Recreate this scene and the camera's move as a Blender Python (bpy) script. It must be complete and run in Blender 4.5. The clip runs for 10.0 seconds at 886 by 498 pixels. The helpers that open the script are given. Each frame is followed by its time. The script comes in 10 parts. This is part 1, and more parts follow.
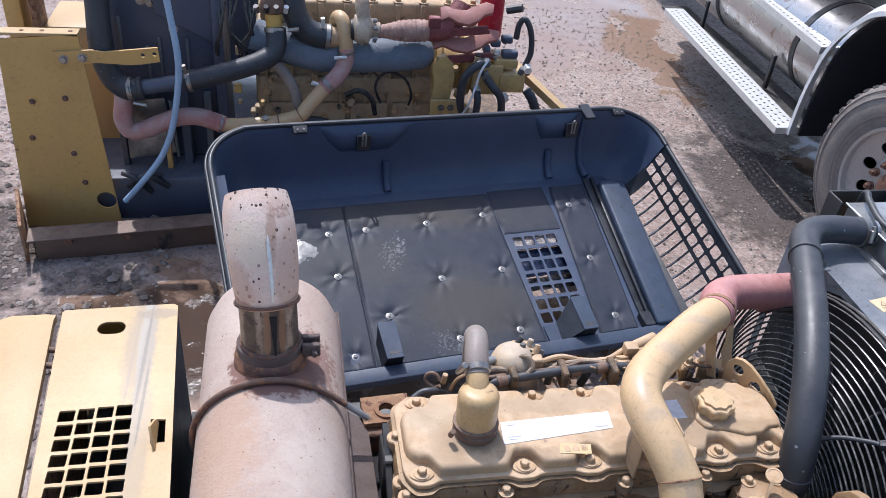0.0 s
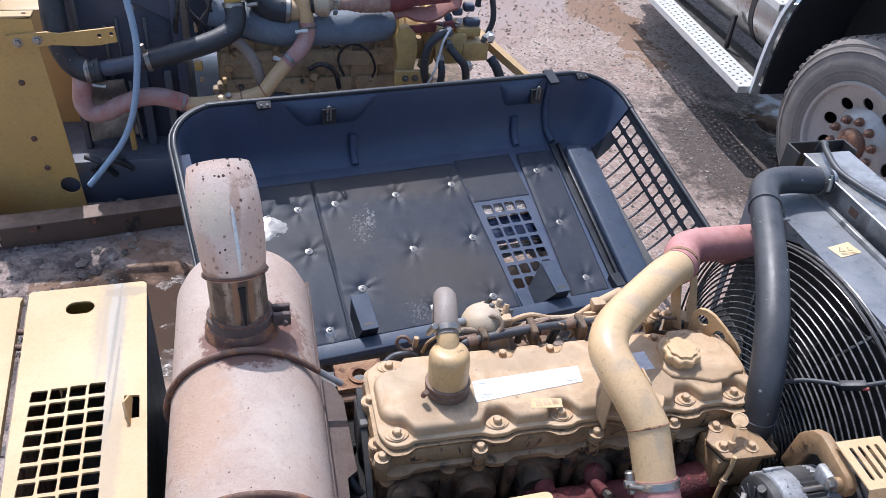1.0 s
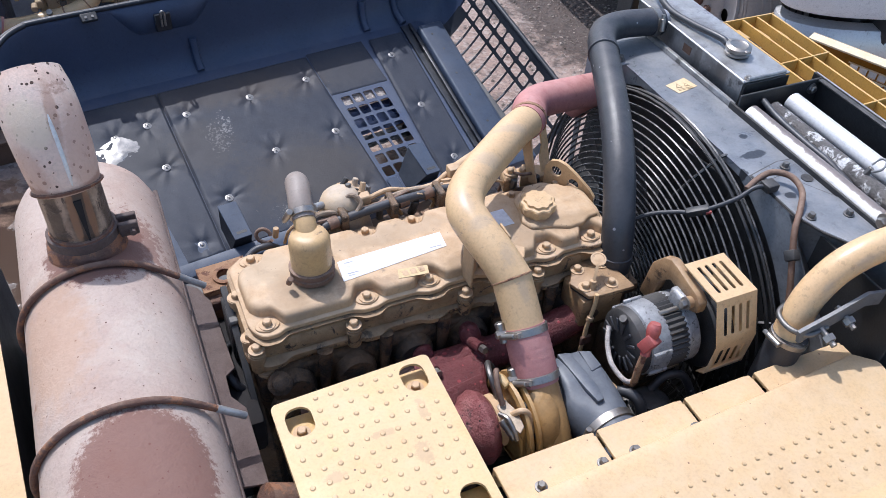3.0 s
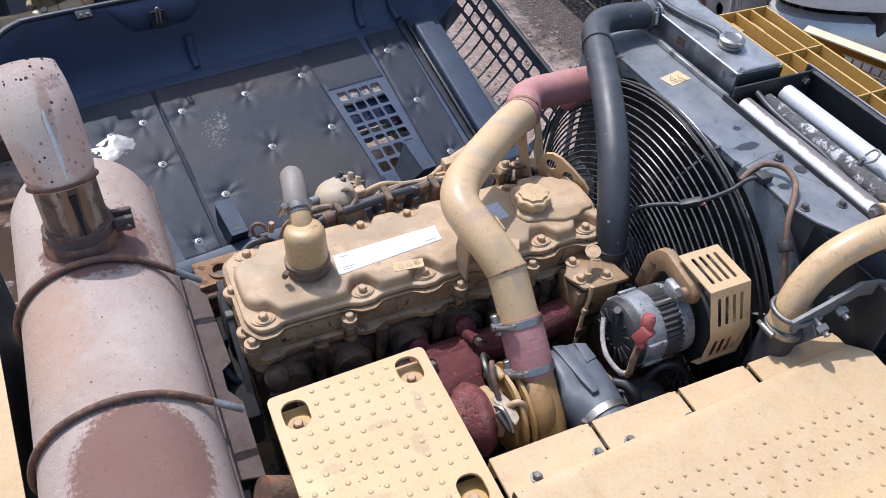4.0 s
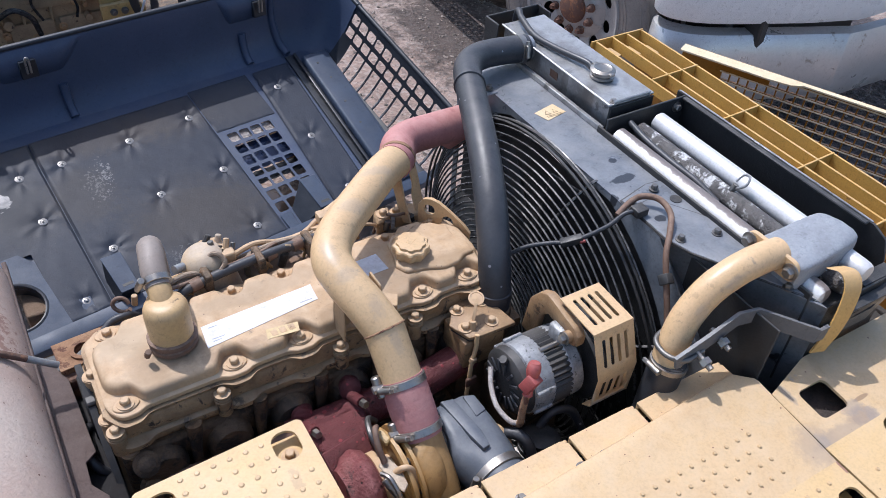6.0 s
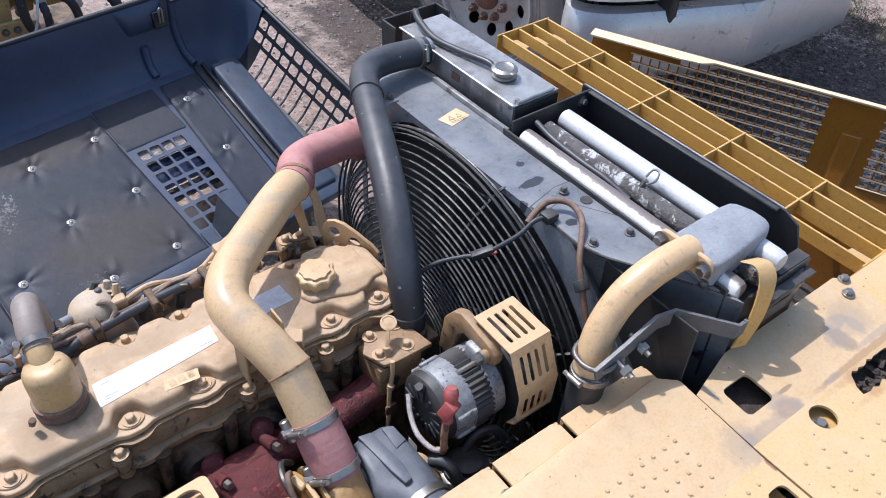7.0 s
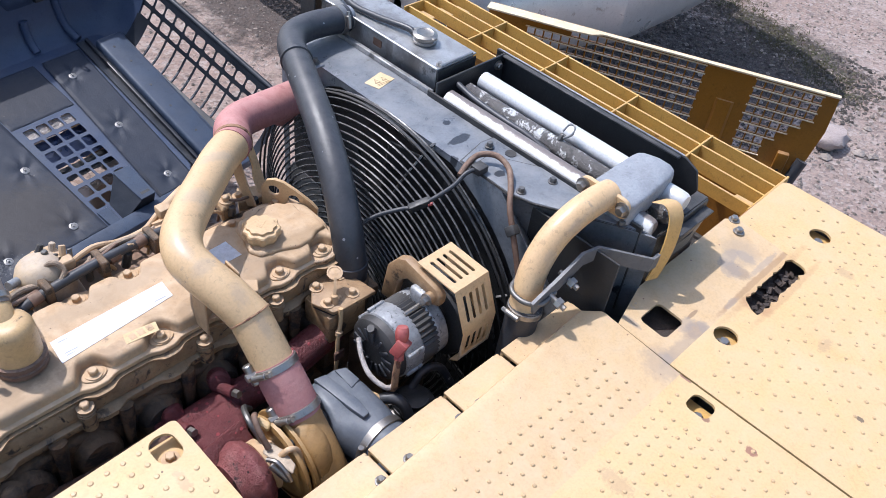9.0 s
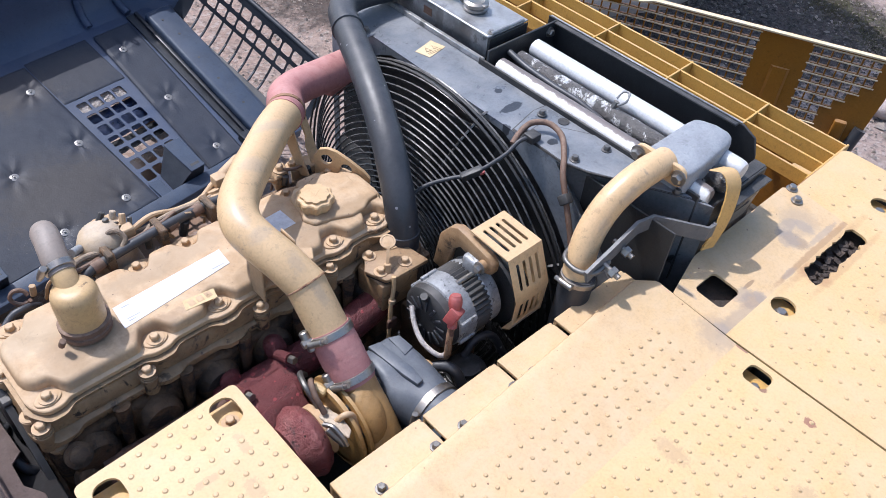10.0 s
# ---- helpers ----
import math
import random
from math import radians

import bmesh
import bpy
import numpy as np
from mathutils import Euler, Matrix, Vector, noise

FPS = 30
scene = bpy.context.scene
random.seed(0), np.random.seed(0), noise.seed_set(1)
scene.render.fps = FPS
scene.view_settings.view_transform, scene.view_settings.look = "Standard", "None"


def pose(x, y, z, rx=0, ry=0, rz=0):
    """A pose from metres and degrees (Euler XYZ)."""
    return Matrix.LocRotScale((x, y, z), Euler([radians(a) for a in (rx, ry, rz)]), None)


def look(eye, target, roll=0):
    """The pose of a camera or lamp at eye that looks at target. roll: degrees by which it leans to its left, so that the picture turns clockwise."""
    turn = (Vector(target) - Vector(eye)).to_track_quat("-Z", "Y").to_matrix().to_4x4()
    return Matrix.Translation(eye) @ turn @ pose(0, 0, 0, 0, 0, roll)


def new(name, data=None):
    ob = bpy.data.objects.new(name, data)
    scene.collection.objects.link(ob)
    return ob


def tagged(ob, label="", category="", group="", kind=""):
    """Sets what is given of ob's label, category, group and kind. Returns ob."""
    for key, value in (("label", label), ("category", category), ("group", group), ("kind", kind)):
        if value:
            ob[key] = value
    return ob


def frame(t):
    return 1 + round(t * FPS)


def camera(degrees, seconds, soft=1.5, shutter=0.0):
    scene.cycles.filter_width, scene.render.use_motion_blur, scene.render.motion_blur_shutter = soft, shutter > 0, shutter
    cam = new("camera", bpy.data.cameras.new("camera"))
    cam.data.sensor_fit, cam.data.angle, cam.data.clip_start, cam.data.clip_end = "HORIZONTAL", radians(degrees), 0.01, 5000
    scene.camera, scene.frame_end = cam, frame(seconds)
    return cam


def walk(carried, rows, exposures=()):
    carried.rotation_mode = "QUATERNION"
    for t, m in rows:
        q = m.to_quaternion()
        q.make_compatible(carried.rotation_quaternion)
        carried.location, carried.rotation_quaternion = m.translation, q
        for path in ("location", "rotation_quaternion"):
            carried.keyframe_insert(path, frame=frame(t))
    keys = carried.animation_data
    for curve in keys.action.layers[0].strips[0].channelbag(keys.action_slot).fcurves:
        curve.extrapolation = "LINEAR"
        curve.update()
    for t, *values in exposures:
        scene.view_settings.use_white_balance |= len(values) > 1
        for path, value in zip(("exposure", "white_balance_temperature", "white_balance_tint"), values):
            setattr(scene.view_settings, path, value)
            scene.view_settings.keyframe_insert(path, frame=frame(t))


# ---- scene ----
cam = camera(56.6, 10.0, soft=0.45)
PATH = [
    (0, (-0.224, -0.985, 2.918), (0.135, 0.611, 1.768), 5.9),
    (0.5, (-0.228, -0.982, 2.915), (0.136, 0.617, 1.77), 5.9),
    (1, (-0.213, -1.011, 2.909), (0.206, 0.537, 1.713), 4.9),
    (1.5, (-0.187, -1.036, 2.893), (0.386, 0.402, 1.625), 5.3),
    (2, (-0.171, -1.038, 2.879), (0.449, 0.334, 1.562), 4.8),
    (2.5, (-0.163, -1.041, 2.869), (0.474, 0.286, 1.515), 4.2),
    (4, (-0.158, -1.058, 2.866), (0.489, 0.244, 1.493), 3.6),
    (4.5, (-0.157, -1.056, 2.868), (0.495, 0.249, 1.5), 3.6),
    (5, (-0.155, -1.058, 2.868), (0.503, 0.244, 1.5), 3.7),
    (5.5, (-0.121, -1.045, 2.873), (0.624, 0.22, 1.516), 4.6),
    (6, (-0.033, -1.016, 2.88), (0.791, 0.229, 1.549), 4.0),
    (6.2, (0.021, -0.991, 2.885), (0.878, 0.241, 1.562), 4.5),
    (7.3, (0.089, -0.969, 2.879), (1.037, 0.148, 1.518), 1.1),
    (7.5, (0.033, -0.962, 2.878), (0.995, 0.136, 1.511), 0.6),
    (8, (-0.058, -0.951, 2.879), (0.94, 0.08, 1.486), 4.6),
    (8.5, (-0.076, -0.979, 2.9), (1.037, -0.017, 1.545), 7.4),
    (9, (-0.091, -0.989, 2.899), (1.038, -0.051, 1.541), 8.1),
    (9.5, (-0.106, -0.983, 2.886), (0.953, -0.017, 1.492), 6.4),
    (10, (-0.112, -0.977, 2.889), (0.918, -0.006, 1.476), 5.7),
]
walk(cam, [(t, look(eye, target, roll)) for t, eye, target, roll in PATH],
     exposures=[(t, ev, 6100, 10) for t, ev in ((0, 0.68), (0.6, 0.74), (1.2, 0.80), (2.5, 0.70), (4, 0.56), (5, 0.48), (5.6, 0.48), (6.3, 0.60), (7.5, 0.67), (8.5, 0.73), (10, 0.72))])
# ---- world, sun, exposure ----
SUN_EL, SUN_AZ = 60.0, 14.0         # degrees up; degrees from +y towards -x
world = bpy.data.worlds.new("sky")
scene.world = world
world.use_nodes = True
wn = world.node_tree.nodes
sky = wn.new("ShaderNodeTexSky")
sky.sky_type, sky.sun_disc = "NISHITA", False
sky.sun_elevation, sky.sun_rotation = radians(SUN_EL), radians(-SUN_AZ)
sky.air_density, sky.dust_density = 1.0, 2.0
wn["Background"].inputs["Strength"].default_value = 0.15
world.node_tree.links.new(sky.outputs[0], wn["Background"].inputs["Color"])
sun = new("sun", bpy.data.lights.new("sun", "SUN"))
sun.data.energy, sun.data.angle, sun.data.color = 2.7, radians(0.6), (1.0, 0.962, 0.965)
az, el = radians(SUN_AZ), radians(SUN_EL)
sun.matrix_world = look((-math.sin(az) * math.cos(el) * 20, math.cos(az) * math.cos(el) * 20, math.sin(el) * 20), (0, 0, 0))

# ---- materials ----
def surface(name, base, rough=0.6, metal=0.0, second=None, mix=0.5, scale=4.0, grain=0.012, grain_scale=180.0,
            spots=None, spot_scale=9.0, spot_cut=0.66, dust=None, dust_amount=0.0, bump=0.15, rough_var=0.12, island=0.0, coat=0.0, specks=None, speck_scale=60.0, speck_size=0.25, speck_share=0.3, grit=0.35, grit_scale=55.0, spec=0.5):
    """Colour with slow blotches, fine grain, optional spots of wear and dust that lies on upward faces (on M_WIRE,
    painted highlights).
    """
    m = bpy.data.materials.new(name)
    m.use_nodes = True
    t = m.node_tree
    N, L = t.nodes, t.links
    b = N["Principled BSDF"]
    co = N.new("ShaderNodeTexCoord")
    def noise_node(sc, detail=5.0, rgh=0.6, dist=0.0):
        n = N.new("ShaderNodeTexNoise")
        n.inputs["Scale"].default_value, n.inputs["Detail"].default_value = sc, detail
        n.inputs["Roughness"].default_value, n.inputs["Distortion"].default_value = rgh, dist
        L.new(co.outputs["Object"], n.inputs["Vector"])
        return n
    def ramp(src, lo, hi):
        r = N.new("ShaderNodeMapRange")
        r.inputs["From Min"].default_value, r.inputs["From Max"].default_value = lo, hi
        L.new(src, r.inputs["Value"])
        return r.outputs["Result"]
    def mixed(fac, a, c):
        x = N.new("ShaderNodeMix")
        x.data_type = "RGBA"
        if isinstance(fac, float):
            x.inputs["Factor"].default_value = fac
        else:
            L.new(fac, x.inputs["Factor"])
        for sock, val in ((x.inputs["A"], a), (x.inputs["B"], c)):
            if isinstance(val, tuple):
                sock.default_value = (*val, 1)
            else:
                L.new(val, sock)
        return x.outputs["Result"]
    def times(src, k):
        x = N.new("ShaderNodeMath")
        x.operation = "MULTIPLY"
        L.new(src, x.inputs[0])
        if isinstance(k, float):
            x.inputs[1].default_value = k
        else:
            L.new(k, x.inputs[1])
        return x.outputs[0]
    slow, fine = noise_node(scale, 6, 0.62, 0.3), noise_node(grain_scale, 3, 0.6)
    second = second or tuple(c * 0.72 for c in base)
    col = mixed(times(ramp(slow.outputs["Fac"], 0.38, 0.68), mix), base, second)
    dark = tuple(c * 0.45 for c in base)
    col = mixed(times(ramp(fine.outputs["Fac"], 0.45, 0.8), 0.35), col, dark)
    if spots:
        sp = noise_node(spot_scale, 7, 0.7, 0.4)
        col = mixed(ramp(sp.outputs["Fac"], spot_cut, spot_cut + 0.06), col, spots)
    if grit:
        gr = noise_node(grit_scale, 9, 0.74, 0.2)
        col = mixed(times(ramp(gr.outputs["Fac"], 0.57, 0.62), float(grit)), col, tuple(c * 0.4 for c in base))
        col = mixed(times(ramp(gr.outputs["Fac"], 0.43, 0.38), float(grit) * 0.5), col, tuple(min(0.8, c * 1.25 + 0.03) for c in base))
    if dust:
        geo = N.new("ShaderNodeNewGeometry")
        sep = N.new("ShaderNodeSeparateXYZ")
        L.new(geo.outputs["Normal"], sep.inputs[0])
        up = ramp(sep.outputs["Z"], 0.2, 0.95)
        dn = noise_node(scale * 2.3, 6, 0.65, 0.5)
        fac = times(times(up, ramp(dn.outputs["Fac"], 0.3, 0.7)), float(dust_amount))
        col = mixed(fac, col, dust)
    if specks:
        vo = N.new("ShaderNodeTexVoronoi")
        vo.inputs["Scale"].default_value = speck_scale
        L.new(co.outputs["Object"], vo.inputs["Vector"])
        sc = N.new("ShaderNodeSeparateColor")
        L.new(vo.outputs["Color"], sc.inputs[0])
        on = ramp(sc.outputs[0], 1 - speck_share, 1 - speck_share + 0.02)
        size = N.new("ShaderNodeMath")
        size.operation = "MULTIPLY"
        L.new(sc.outputs[1], size.inputs[0])
        size.inputs[1].default_value = speck_size * 1.4
        less = N.new("ShaderNodeMath")
        less.operation = "LESS_THAN"
        L.new(vo.outputs["Distance"], less.inputs[0])
        L.new(size.outputs[0], less.inputs[1])
        col = mixed(times(less.outputs[0], on), col, specks)
    if island:
        info = N.new("ShaderNodeNewGeometry")
        col = mixed(times(info.outputs["Random Per Island"], float(island)), col, tuple(c * 0.22 for c in base))
    L.new(col, b.inputs["Base Color"])
    b.inputs["Metallic"].default_value = metal
    rr = N.new("ShaderNodeMapRange")
    rr.inputs["To Min"].default_value, rr.inputs["To Max"].default_value = max(0.05, rough - rough_var), min(1, rough + rough_var)
    rr.inputs["From Min"].default_value, rr.inputs["From Max"].default_value = 0.3, 0.7
    L.new(slow.outputs["Fac"], rr.inputs["Value"])
    L.new(rr.outputs["Result"], b.inputs["Roughness"])
    b.inputs["Coat Weight"].default_value = coat
    b.inputs["Specular IOR Level"].default_value = spec
    bp = N.new("ShaderNodeBump")
    bp.inputs["Strength"].default_value, bp.inputs["Distance"].default_value = bump, grain
    L.new(fine.outputs["Fac"], bp.inputs["Height"])
    if grit:
        bg = N.new("ShaderNodeBump")
        bg.inputs["Strength"].default_value, bg.inputs["Distance"].default_value = min(1.0, bump * 2.2), grain * 1.6
        L.new(gr.outputs["Fac"], bg.inputs["Height"])
        L.new(bg.outputs["Normal"], bp.inputs["Normal"])
    L.new(bp.outputs["Normal"], b.inputs["Normal"])
    return m


DUST = (0.46, 0.36, 0.27)
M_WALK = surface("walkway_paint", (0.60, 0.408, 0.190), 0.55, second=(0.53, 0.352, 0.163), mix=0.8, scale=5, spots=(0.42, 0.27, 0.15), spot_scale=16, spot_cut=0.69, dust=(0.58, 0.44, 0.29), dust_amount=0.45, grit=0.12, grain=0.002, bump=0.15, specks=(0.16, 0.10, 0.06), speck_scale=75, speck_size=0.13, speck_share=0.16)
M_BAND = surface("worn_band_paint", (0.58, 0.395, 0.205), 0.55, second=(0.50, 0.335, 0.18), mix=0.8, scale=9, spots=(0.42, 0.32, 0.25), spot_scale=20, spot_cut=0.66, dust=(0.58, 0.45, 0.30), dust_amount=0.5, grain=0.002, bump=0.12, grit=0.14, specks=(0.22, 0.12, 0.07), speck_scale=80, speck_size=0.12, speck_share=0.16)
M_STUD = surface("worn_stud_paint", (0.56, 0.39, 0.215), 0.55, second=(0.42, 0.29, 0.16), scale=30, grain=0.001, bump=0.05)
M_COVERPAINT = surface("panel_paint", (0.49, 0.325, 0.148), 0.55, second=(0.44, 0.29, 0.14), mix=0.5, scale=2.5, spots=(0.35, 0.2, 0.1), spot_scale=20, spot_cut=0.705, dust=(0.52, 0.38, 0.23), dust_amount=0.4, grain=0.002, bump=0.08, grit=0.08)
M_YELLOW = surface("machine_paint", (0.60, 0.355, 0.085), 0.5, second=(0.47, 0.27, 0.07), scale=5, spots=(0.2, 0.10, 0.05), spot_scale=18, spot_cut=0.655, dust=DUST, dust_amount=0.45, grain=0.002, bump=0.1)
# Paler than the door: sunlight on its upward edges is put into the colour.
M_LIP = surface("door_edge_painted_sunlight", (0.72, 0.60, 0.40), 0.5, second=(0.62, 0.48, 0.28), mix=0.8, scale=14, grain=0.001, bump=0.05)
M_DOOR = surface("door_paint", (0.31, 0.13, 0.016), 0.35, second=(0.22, 0.095, 0.015), scale=3, spots=(0.16, 0.08, 0.04), spot_scale=16, spot_cut=0.655, dust=DUST, dust_amount=0.3, grain=0.002, bump=0.06)
M_BREATHER = surface("oil_streaked_tan_paint", (0.52, 0.34, 0.155), 0.42, second=(0.40, 0.265, 0.14), mix=0.8, scale=10, spots=(0.12, 0.075, 0.04), spot_scale=20, spot_cut=0.60, dust=(0.60, 0.44, 0.26), dust_amount=0.3, grain=0.002, bump=0.1)
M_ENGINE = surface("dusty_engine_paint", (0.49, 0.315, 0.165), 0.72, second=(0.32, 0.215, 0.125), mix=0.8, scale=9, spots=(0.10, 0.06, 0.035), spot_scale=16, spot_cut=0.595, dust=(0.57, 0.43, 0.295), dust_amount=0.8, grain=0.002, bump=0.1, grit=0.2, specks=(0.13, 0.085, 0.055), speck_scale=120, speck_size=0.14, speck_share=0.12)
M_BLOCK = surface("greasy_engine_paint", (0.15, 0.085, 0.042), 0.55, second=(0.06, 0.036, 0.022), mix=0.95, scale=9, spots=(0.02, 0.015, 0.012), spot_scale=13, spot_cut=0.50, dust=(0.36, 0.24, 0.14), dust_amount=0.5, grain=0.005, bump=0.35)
M_PIPE = surface("pipe_paint", (0.60, 0.40, 0.215), 0.42, second=(0.50, 0.34, 0.17), scale=7, spots=(0.30, 0.22, 0.15), spot_scale=16, spot_cut=0.64, dust=(0.60, 0.45, 0.28), dust_amount=0.35, grain=0.002, bump=0.06)
M_CRUMB = surface("black_rust_crumbs", (0.055, 0.043, 0.038), 0.85, second=(0.12, 0.085, 0.065), mix=0.9, scale=40, spots=(0.20, 0.19, 0.18), spot_scale=60, spot_cut=0.66, grain=0.004, bump=0.5)
M_MUFFLER = surface("rust_bloomed_steel", (0.42, 0.325, 0.275), 0.78, second=(0.37, 0.24, 0.185), mix=0.7, scale=5, spots=(0.24, 0.12, 0.085), spot_scale=9, spot_cut=0.62, dust=(0.52, 0.44, 0.375), dust_amount=0.5, grain=0.003, bump=0.3, grit=0.3, grit_scale=85, specks=(0.12, 0.06, 0.045), speck_scale=110, speck_size=0.16, speck_share=0.25)
M_RUST = surface("rusty_steel", (0.17, 0.085, 0.06), 0.85, second=(0.10, 0.05, 0.04), scale=14, spots=(0.28, 0.12, 0.06), spot_scale=25, spot_cut=0.515, dust=DUST, dust_amount=0.3, grain=0.005, bump=0.5)
M_GREYRUST = surface("grey_brown_steel", (0.110, 0.076, 0.066), 0.75, second=(0.075, 0.048, 0.042), mix=0.9, scale=12, spots=(0.05, 0.035, 0.03), spot_scale=24, spot_cut=0.62, dust=(0.16, 0.122, 0.108), dust_amount=0.3, grain=0.003, bump=0.3)
M_RUSTPLATE = surface("rust_painted_plate", (0.34, 0.20, 0.11), 0.8, second=(0.20, 0.09, 0.05), mix=0.9, scale=18, spots=(0.12, 0.05, 0.03), spot_scale=30, spot_cut=0.515, grain=0.004, bump=0.4)
M_STACK = surface("flaking_white_pipe", (0.70, 0.55, 0.46), 0.6, second=(0.60, 0.40, 0.31), mix=0.8, scale=9, spots=(0.40, 0.26, 0.20), spot_scale=14, spot_cut=0.61, grit=0.15, grain=0.003, bump=0.2, specks=(0.07, 0.035, 0.022), speck_scale=105, speck_size=0.28, speck_share=0.5)
M_STACKLOW = surface("sooted_pipe", (0.40, 0.30, 0.22), 0.46, metal=0.1, second=(0.19, 0.125, 0.09), mix=1.0, scale=17, spots=(0.055, 0.036, 0.03), spot_scale=34, spot_cut=0.57, grain=0.003, bump=0.25)
M_HOOD = surface("dark_hood_paint", (0.048, 0.068, 0.122), 0.46, spec=0.45, second=(0.040, 0.057, 0.097), mix=0.8, scale=3, dust=(0.13, 0.135, 0.15), dust_amount=0.3, grain=0.002, bump=0.08, rough_var=0.1)
M_HOODBLACK = surface("black_hood_edge", (0.012, 0.014, 0.019), 0.42, second=(0.024, 0.027, 0.034), mix=0.8, scale=6, dust=(0.12, 0.12, 0.13), dust_amount=0.22, grain=0.002, bump=0.1)
M_BEAM = surface("scuffed_blue_grey_paint", (0.050, 0.070, 0.110), 0.5, second=(0.035, 0.048, 0.078), mix=0.9, scale=7, spots=(0.22, 0.22, 0.22), spot_scale=26, spot_cut=0.70, dust=(0.09, 0.10, 0.12), dust_amount=0.4, grain=0.002, bump=0.1, spec=0.3)
# Worn metal, made paler to paint in sun glints.
M_WORNGLINT = surface("worn_bar_painted_glint", (0.40, 0.40, 0.41), 0.3, metal=0.2, second=(0.05, 0.055, 0.065), mix=1.0, scale=22, grain=0.001, bump=0.1)
M_BLUESHEET = surface("dark_blue_plastic", (0.035, 0.055, 0.13), 0.3, second=(0.06, 0.08, 0.15), mix=0.8, scale=9, spots=(0.01, 0.012, 0.02), spot_scale=18, spot_cut=0.60, grain=0.002, bump=0.1)
M_FILM = surface("pale_plastic_film", (0.66, 0.60, 0.56), 0.4, second=(0.36, 0.31, 0.28), mix=0.8, scale=30, grain=0.004, bump=0.4)
M_LINER = surface("foam_liner", (0.020, 0.026, 0.041), 0.56, spec=0.3, second=(0.040, 0.044, 0.056), mix=0.9, scale=5, spots=(0.16, 0.15, 0.14), spot_scale=30, spot_cut=0.675, dust=(0.04, 0.047, 0.066), dust_amount=0.5, grain=0.002, bump=0.18, rough_var=0.06)
M_BLACK = surface("black_steel", (0.022, 0.023, 0.025), 0.5, second=(0.045, 0.042, 0.04), scale=6, dust=(0.2, 0.18, 0.16), dust_amount=0.35, grain=0.003, bump=0.15)
M_FLATBLACK = surface("flat_black", (0.010, 0.009, 0.010), 0.9, second=(0.020, 0.016, 0.015), mix=0.8, scale=30, grain=0.002, bump=0.1)
M_SHROUD = surface("grey_shroud_paint", (0.125, 0.138, 0.158), 0.36, second=(0.25, 0.265, 0.285), mix=1.0, scale=8, spots=(0.02, 0.021, 0.024), spot_scale=11, spot_cut=0.63, dust=(0.30, 0.29, 0.28), dust_amount=0.45, grain=0.002, bump=0.1)
M_RUBBER = surface("black_rubber", (0.026, 0.029, 0.036), 0.45, specks=(0.24, 0.24, 0.25), speck_scale=70, speck_size=0.16, speck_share=0.12, second=(0.05, 0.05, 0.052), scale=8, dust=(0.16, 0.15, 0.15), dust_amount=0.35, grain=0.002, bump=0.12)
M_GREYHOSE = surface("grey_rubber", (0.27, 0.215, 0.18), 0.6, second=(0.16, 0.13, 0.115), scale=8, dust=(0.26, 0.24, 0.22), dust_amount=0.5, grain=0.002, bump=0.12)
M_REDHOSE = surface("red_silicone", (0.43, 0.18, 0.165), 0.65, second=(0.27, 0.10, 0.10), scale=14, dust=(0.52, 0.30, 0.27), dust_amount=0.7, grain=0.002, bump=0.15)
M_REDIRON = surface("red_iron", (0.22, 0.050, 0.050), 0.6, second=(0.13, 0.026, 0.028), mix=0.9, scale=11, spots=(0.028, 0.012, 0.012), spot_scale=26, spot_cut=0.60, dust=(0.44, 0.21, 0.20), dust_amount=0.7, grain=0.005, bump=0.6, specks=(0.05, 0.02, 0.02), speck_scale=95, speck_size=0.25, speck_share=0.35)
M_ALU = surface("dull_aluminium", (0.44, 0.44, 0.44), 0.38, metal=0.55, second=(0.19, 0.19, 0.19), mix=1.0, scale=13, spots=(0.13, 0.13, 0.13), spot_scale=11, spot_cut=0.595, dust=(0.42, 0.40, 0.37), dust_amount=0.3, grain=0.002, bump=0.2)
M_WHITEALU = surface("oxidised_aluminium", (0.74, 0.73, 0.71), 0.5, metal=0.1, second=(0.58, 0.56, 0.53), mix=0.8, scale=10, spots=(0.24, 0.22, 0.20), spot_scale=14, spot_cut=0.66, grain=0.002, bump=0.2, grit=0.2)
M_SILVER = surface("clean_silver_tube", (0.66, 0.65, 0.64), 0.42, metal=0.2, second=(0.54, 0.53, 0.52), mix=0.7, scale=5, spots=(0.36, 0.35, 0.34), spot_scale=18, spot_cut=0.70, grain=0.001, bump=0.05, grit=0.06)
M_FLAKED = surface("flaking_aluminium", (0.13, 0.12, 0.115), 0.6, metal=0.2, second=(0.24, 0.22, 0.20), scale=20, spots=(0.72, 0.71, 0.69), spot_scale=30, spot_cut=0.54, grain=0.006, bump=0.8)
M_CASTLID = surface("matt_cast_lid", (0.31, 0.325, 0.35), 0.6, metal=0.1, second=(0.21, 0.22, 0.24), mix=0.8, scale=12, spots=(0.16, 0.16, 0.17), spot_scale=24, spot_cut=0.63, grain=0.003, bump=0.3)
M_ZINC = surface("zinc_steel", (0.34, 0.32, 0.30), 0.38, metal=0.9, second=(0.3, 0.28, 0.25), scale=40, dust=(0.42, 0.36, 0.28), dust_amount=0.35, grain=0.001, bump=0.1)
M_DARKSTEEL = surface("dark_steel", (0.16, 0.155, 0.15), 0.45, metal=0.7, second=(0.10, 0.095, 0.09), scale=12, dust=(0.3, 0.27, 0.23), dust_amount=0.4, grain=0.002, bump=0.15)
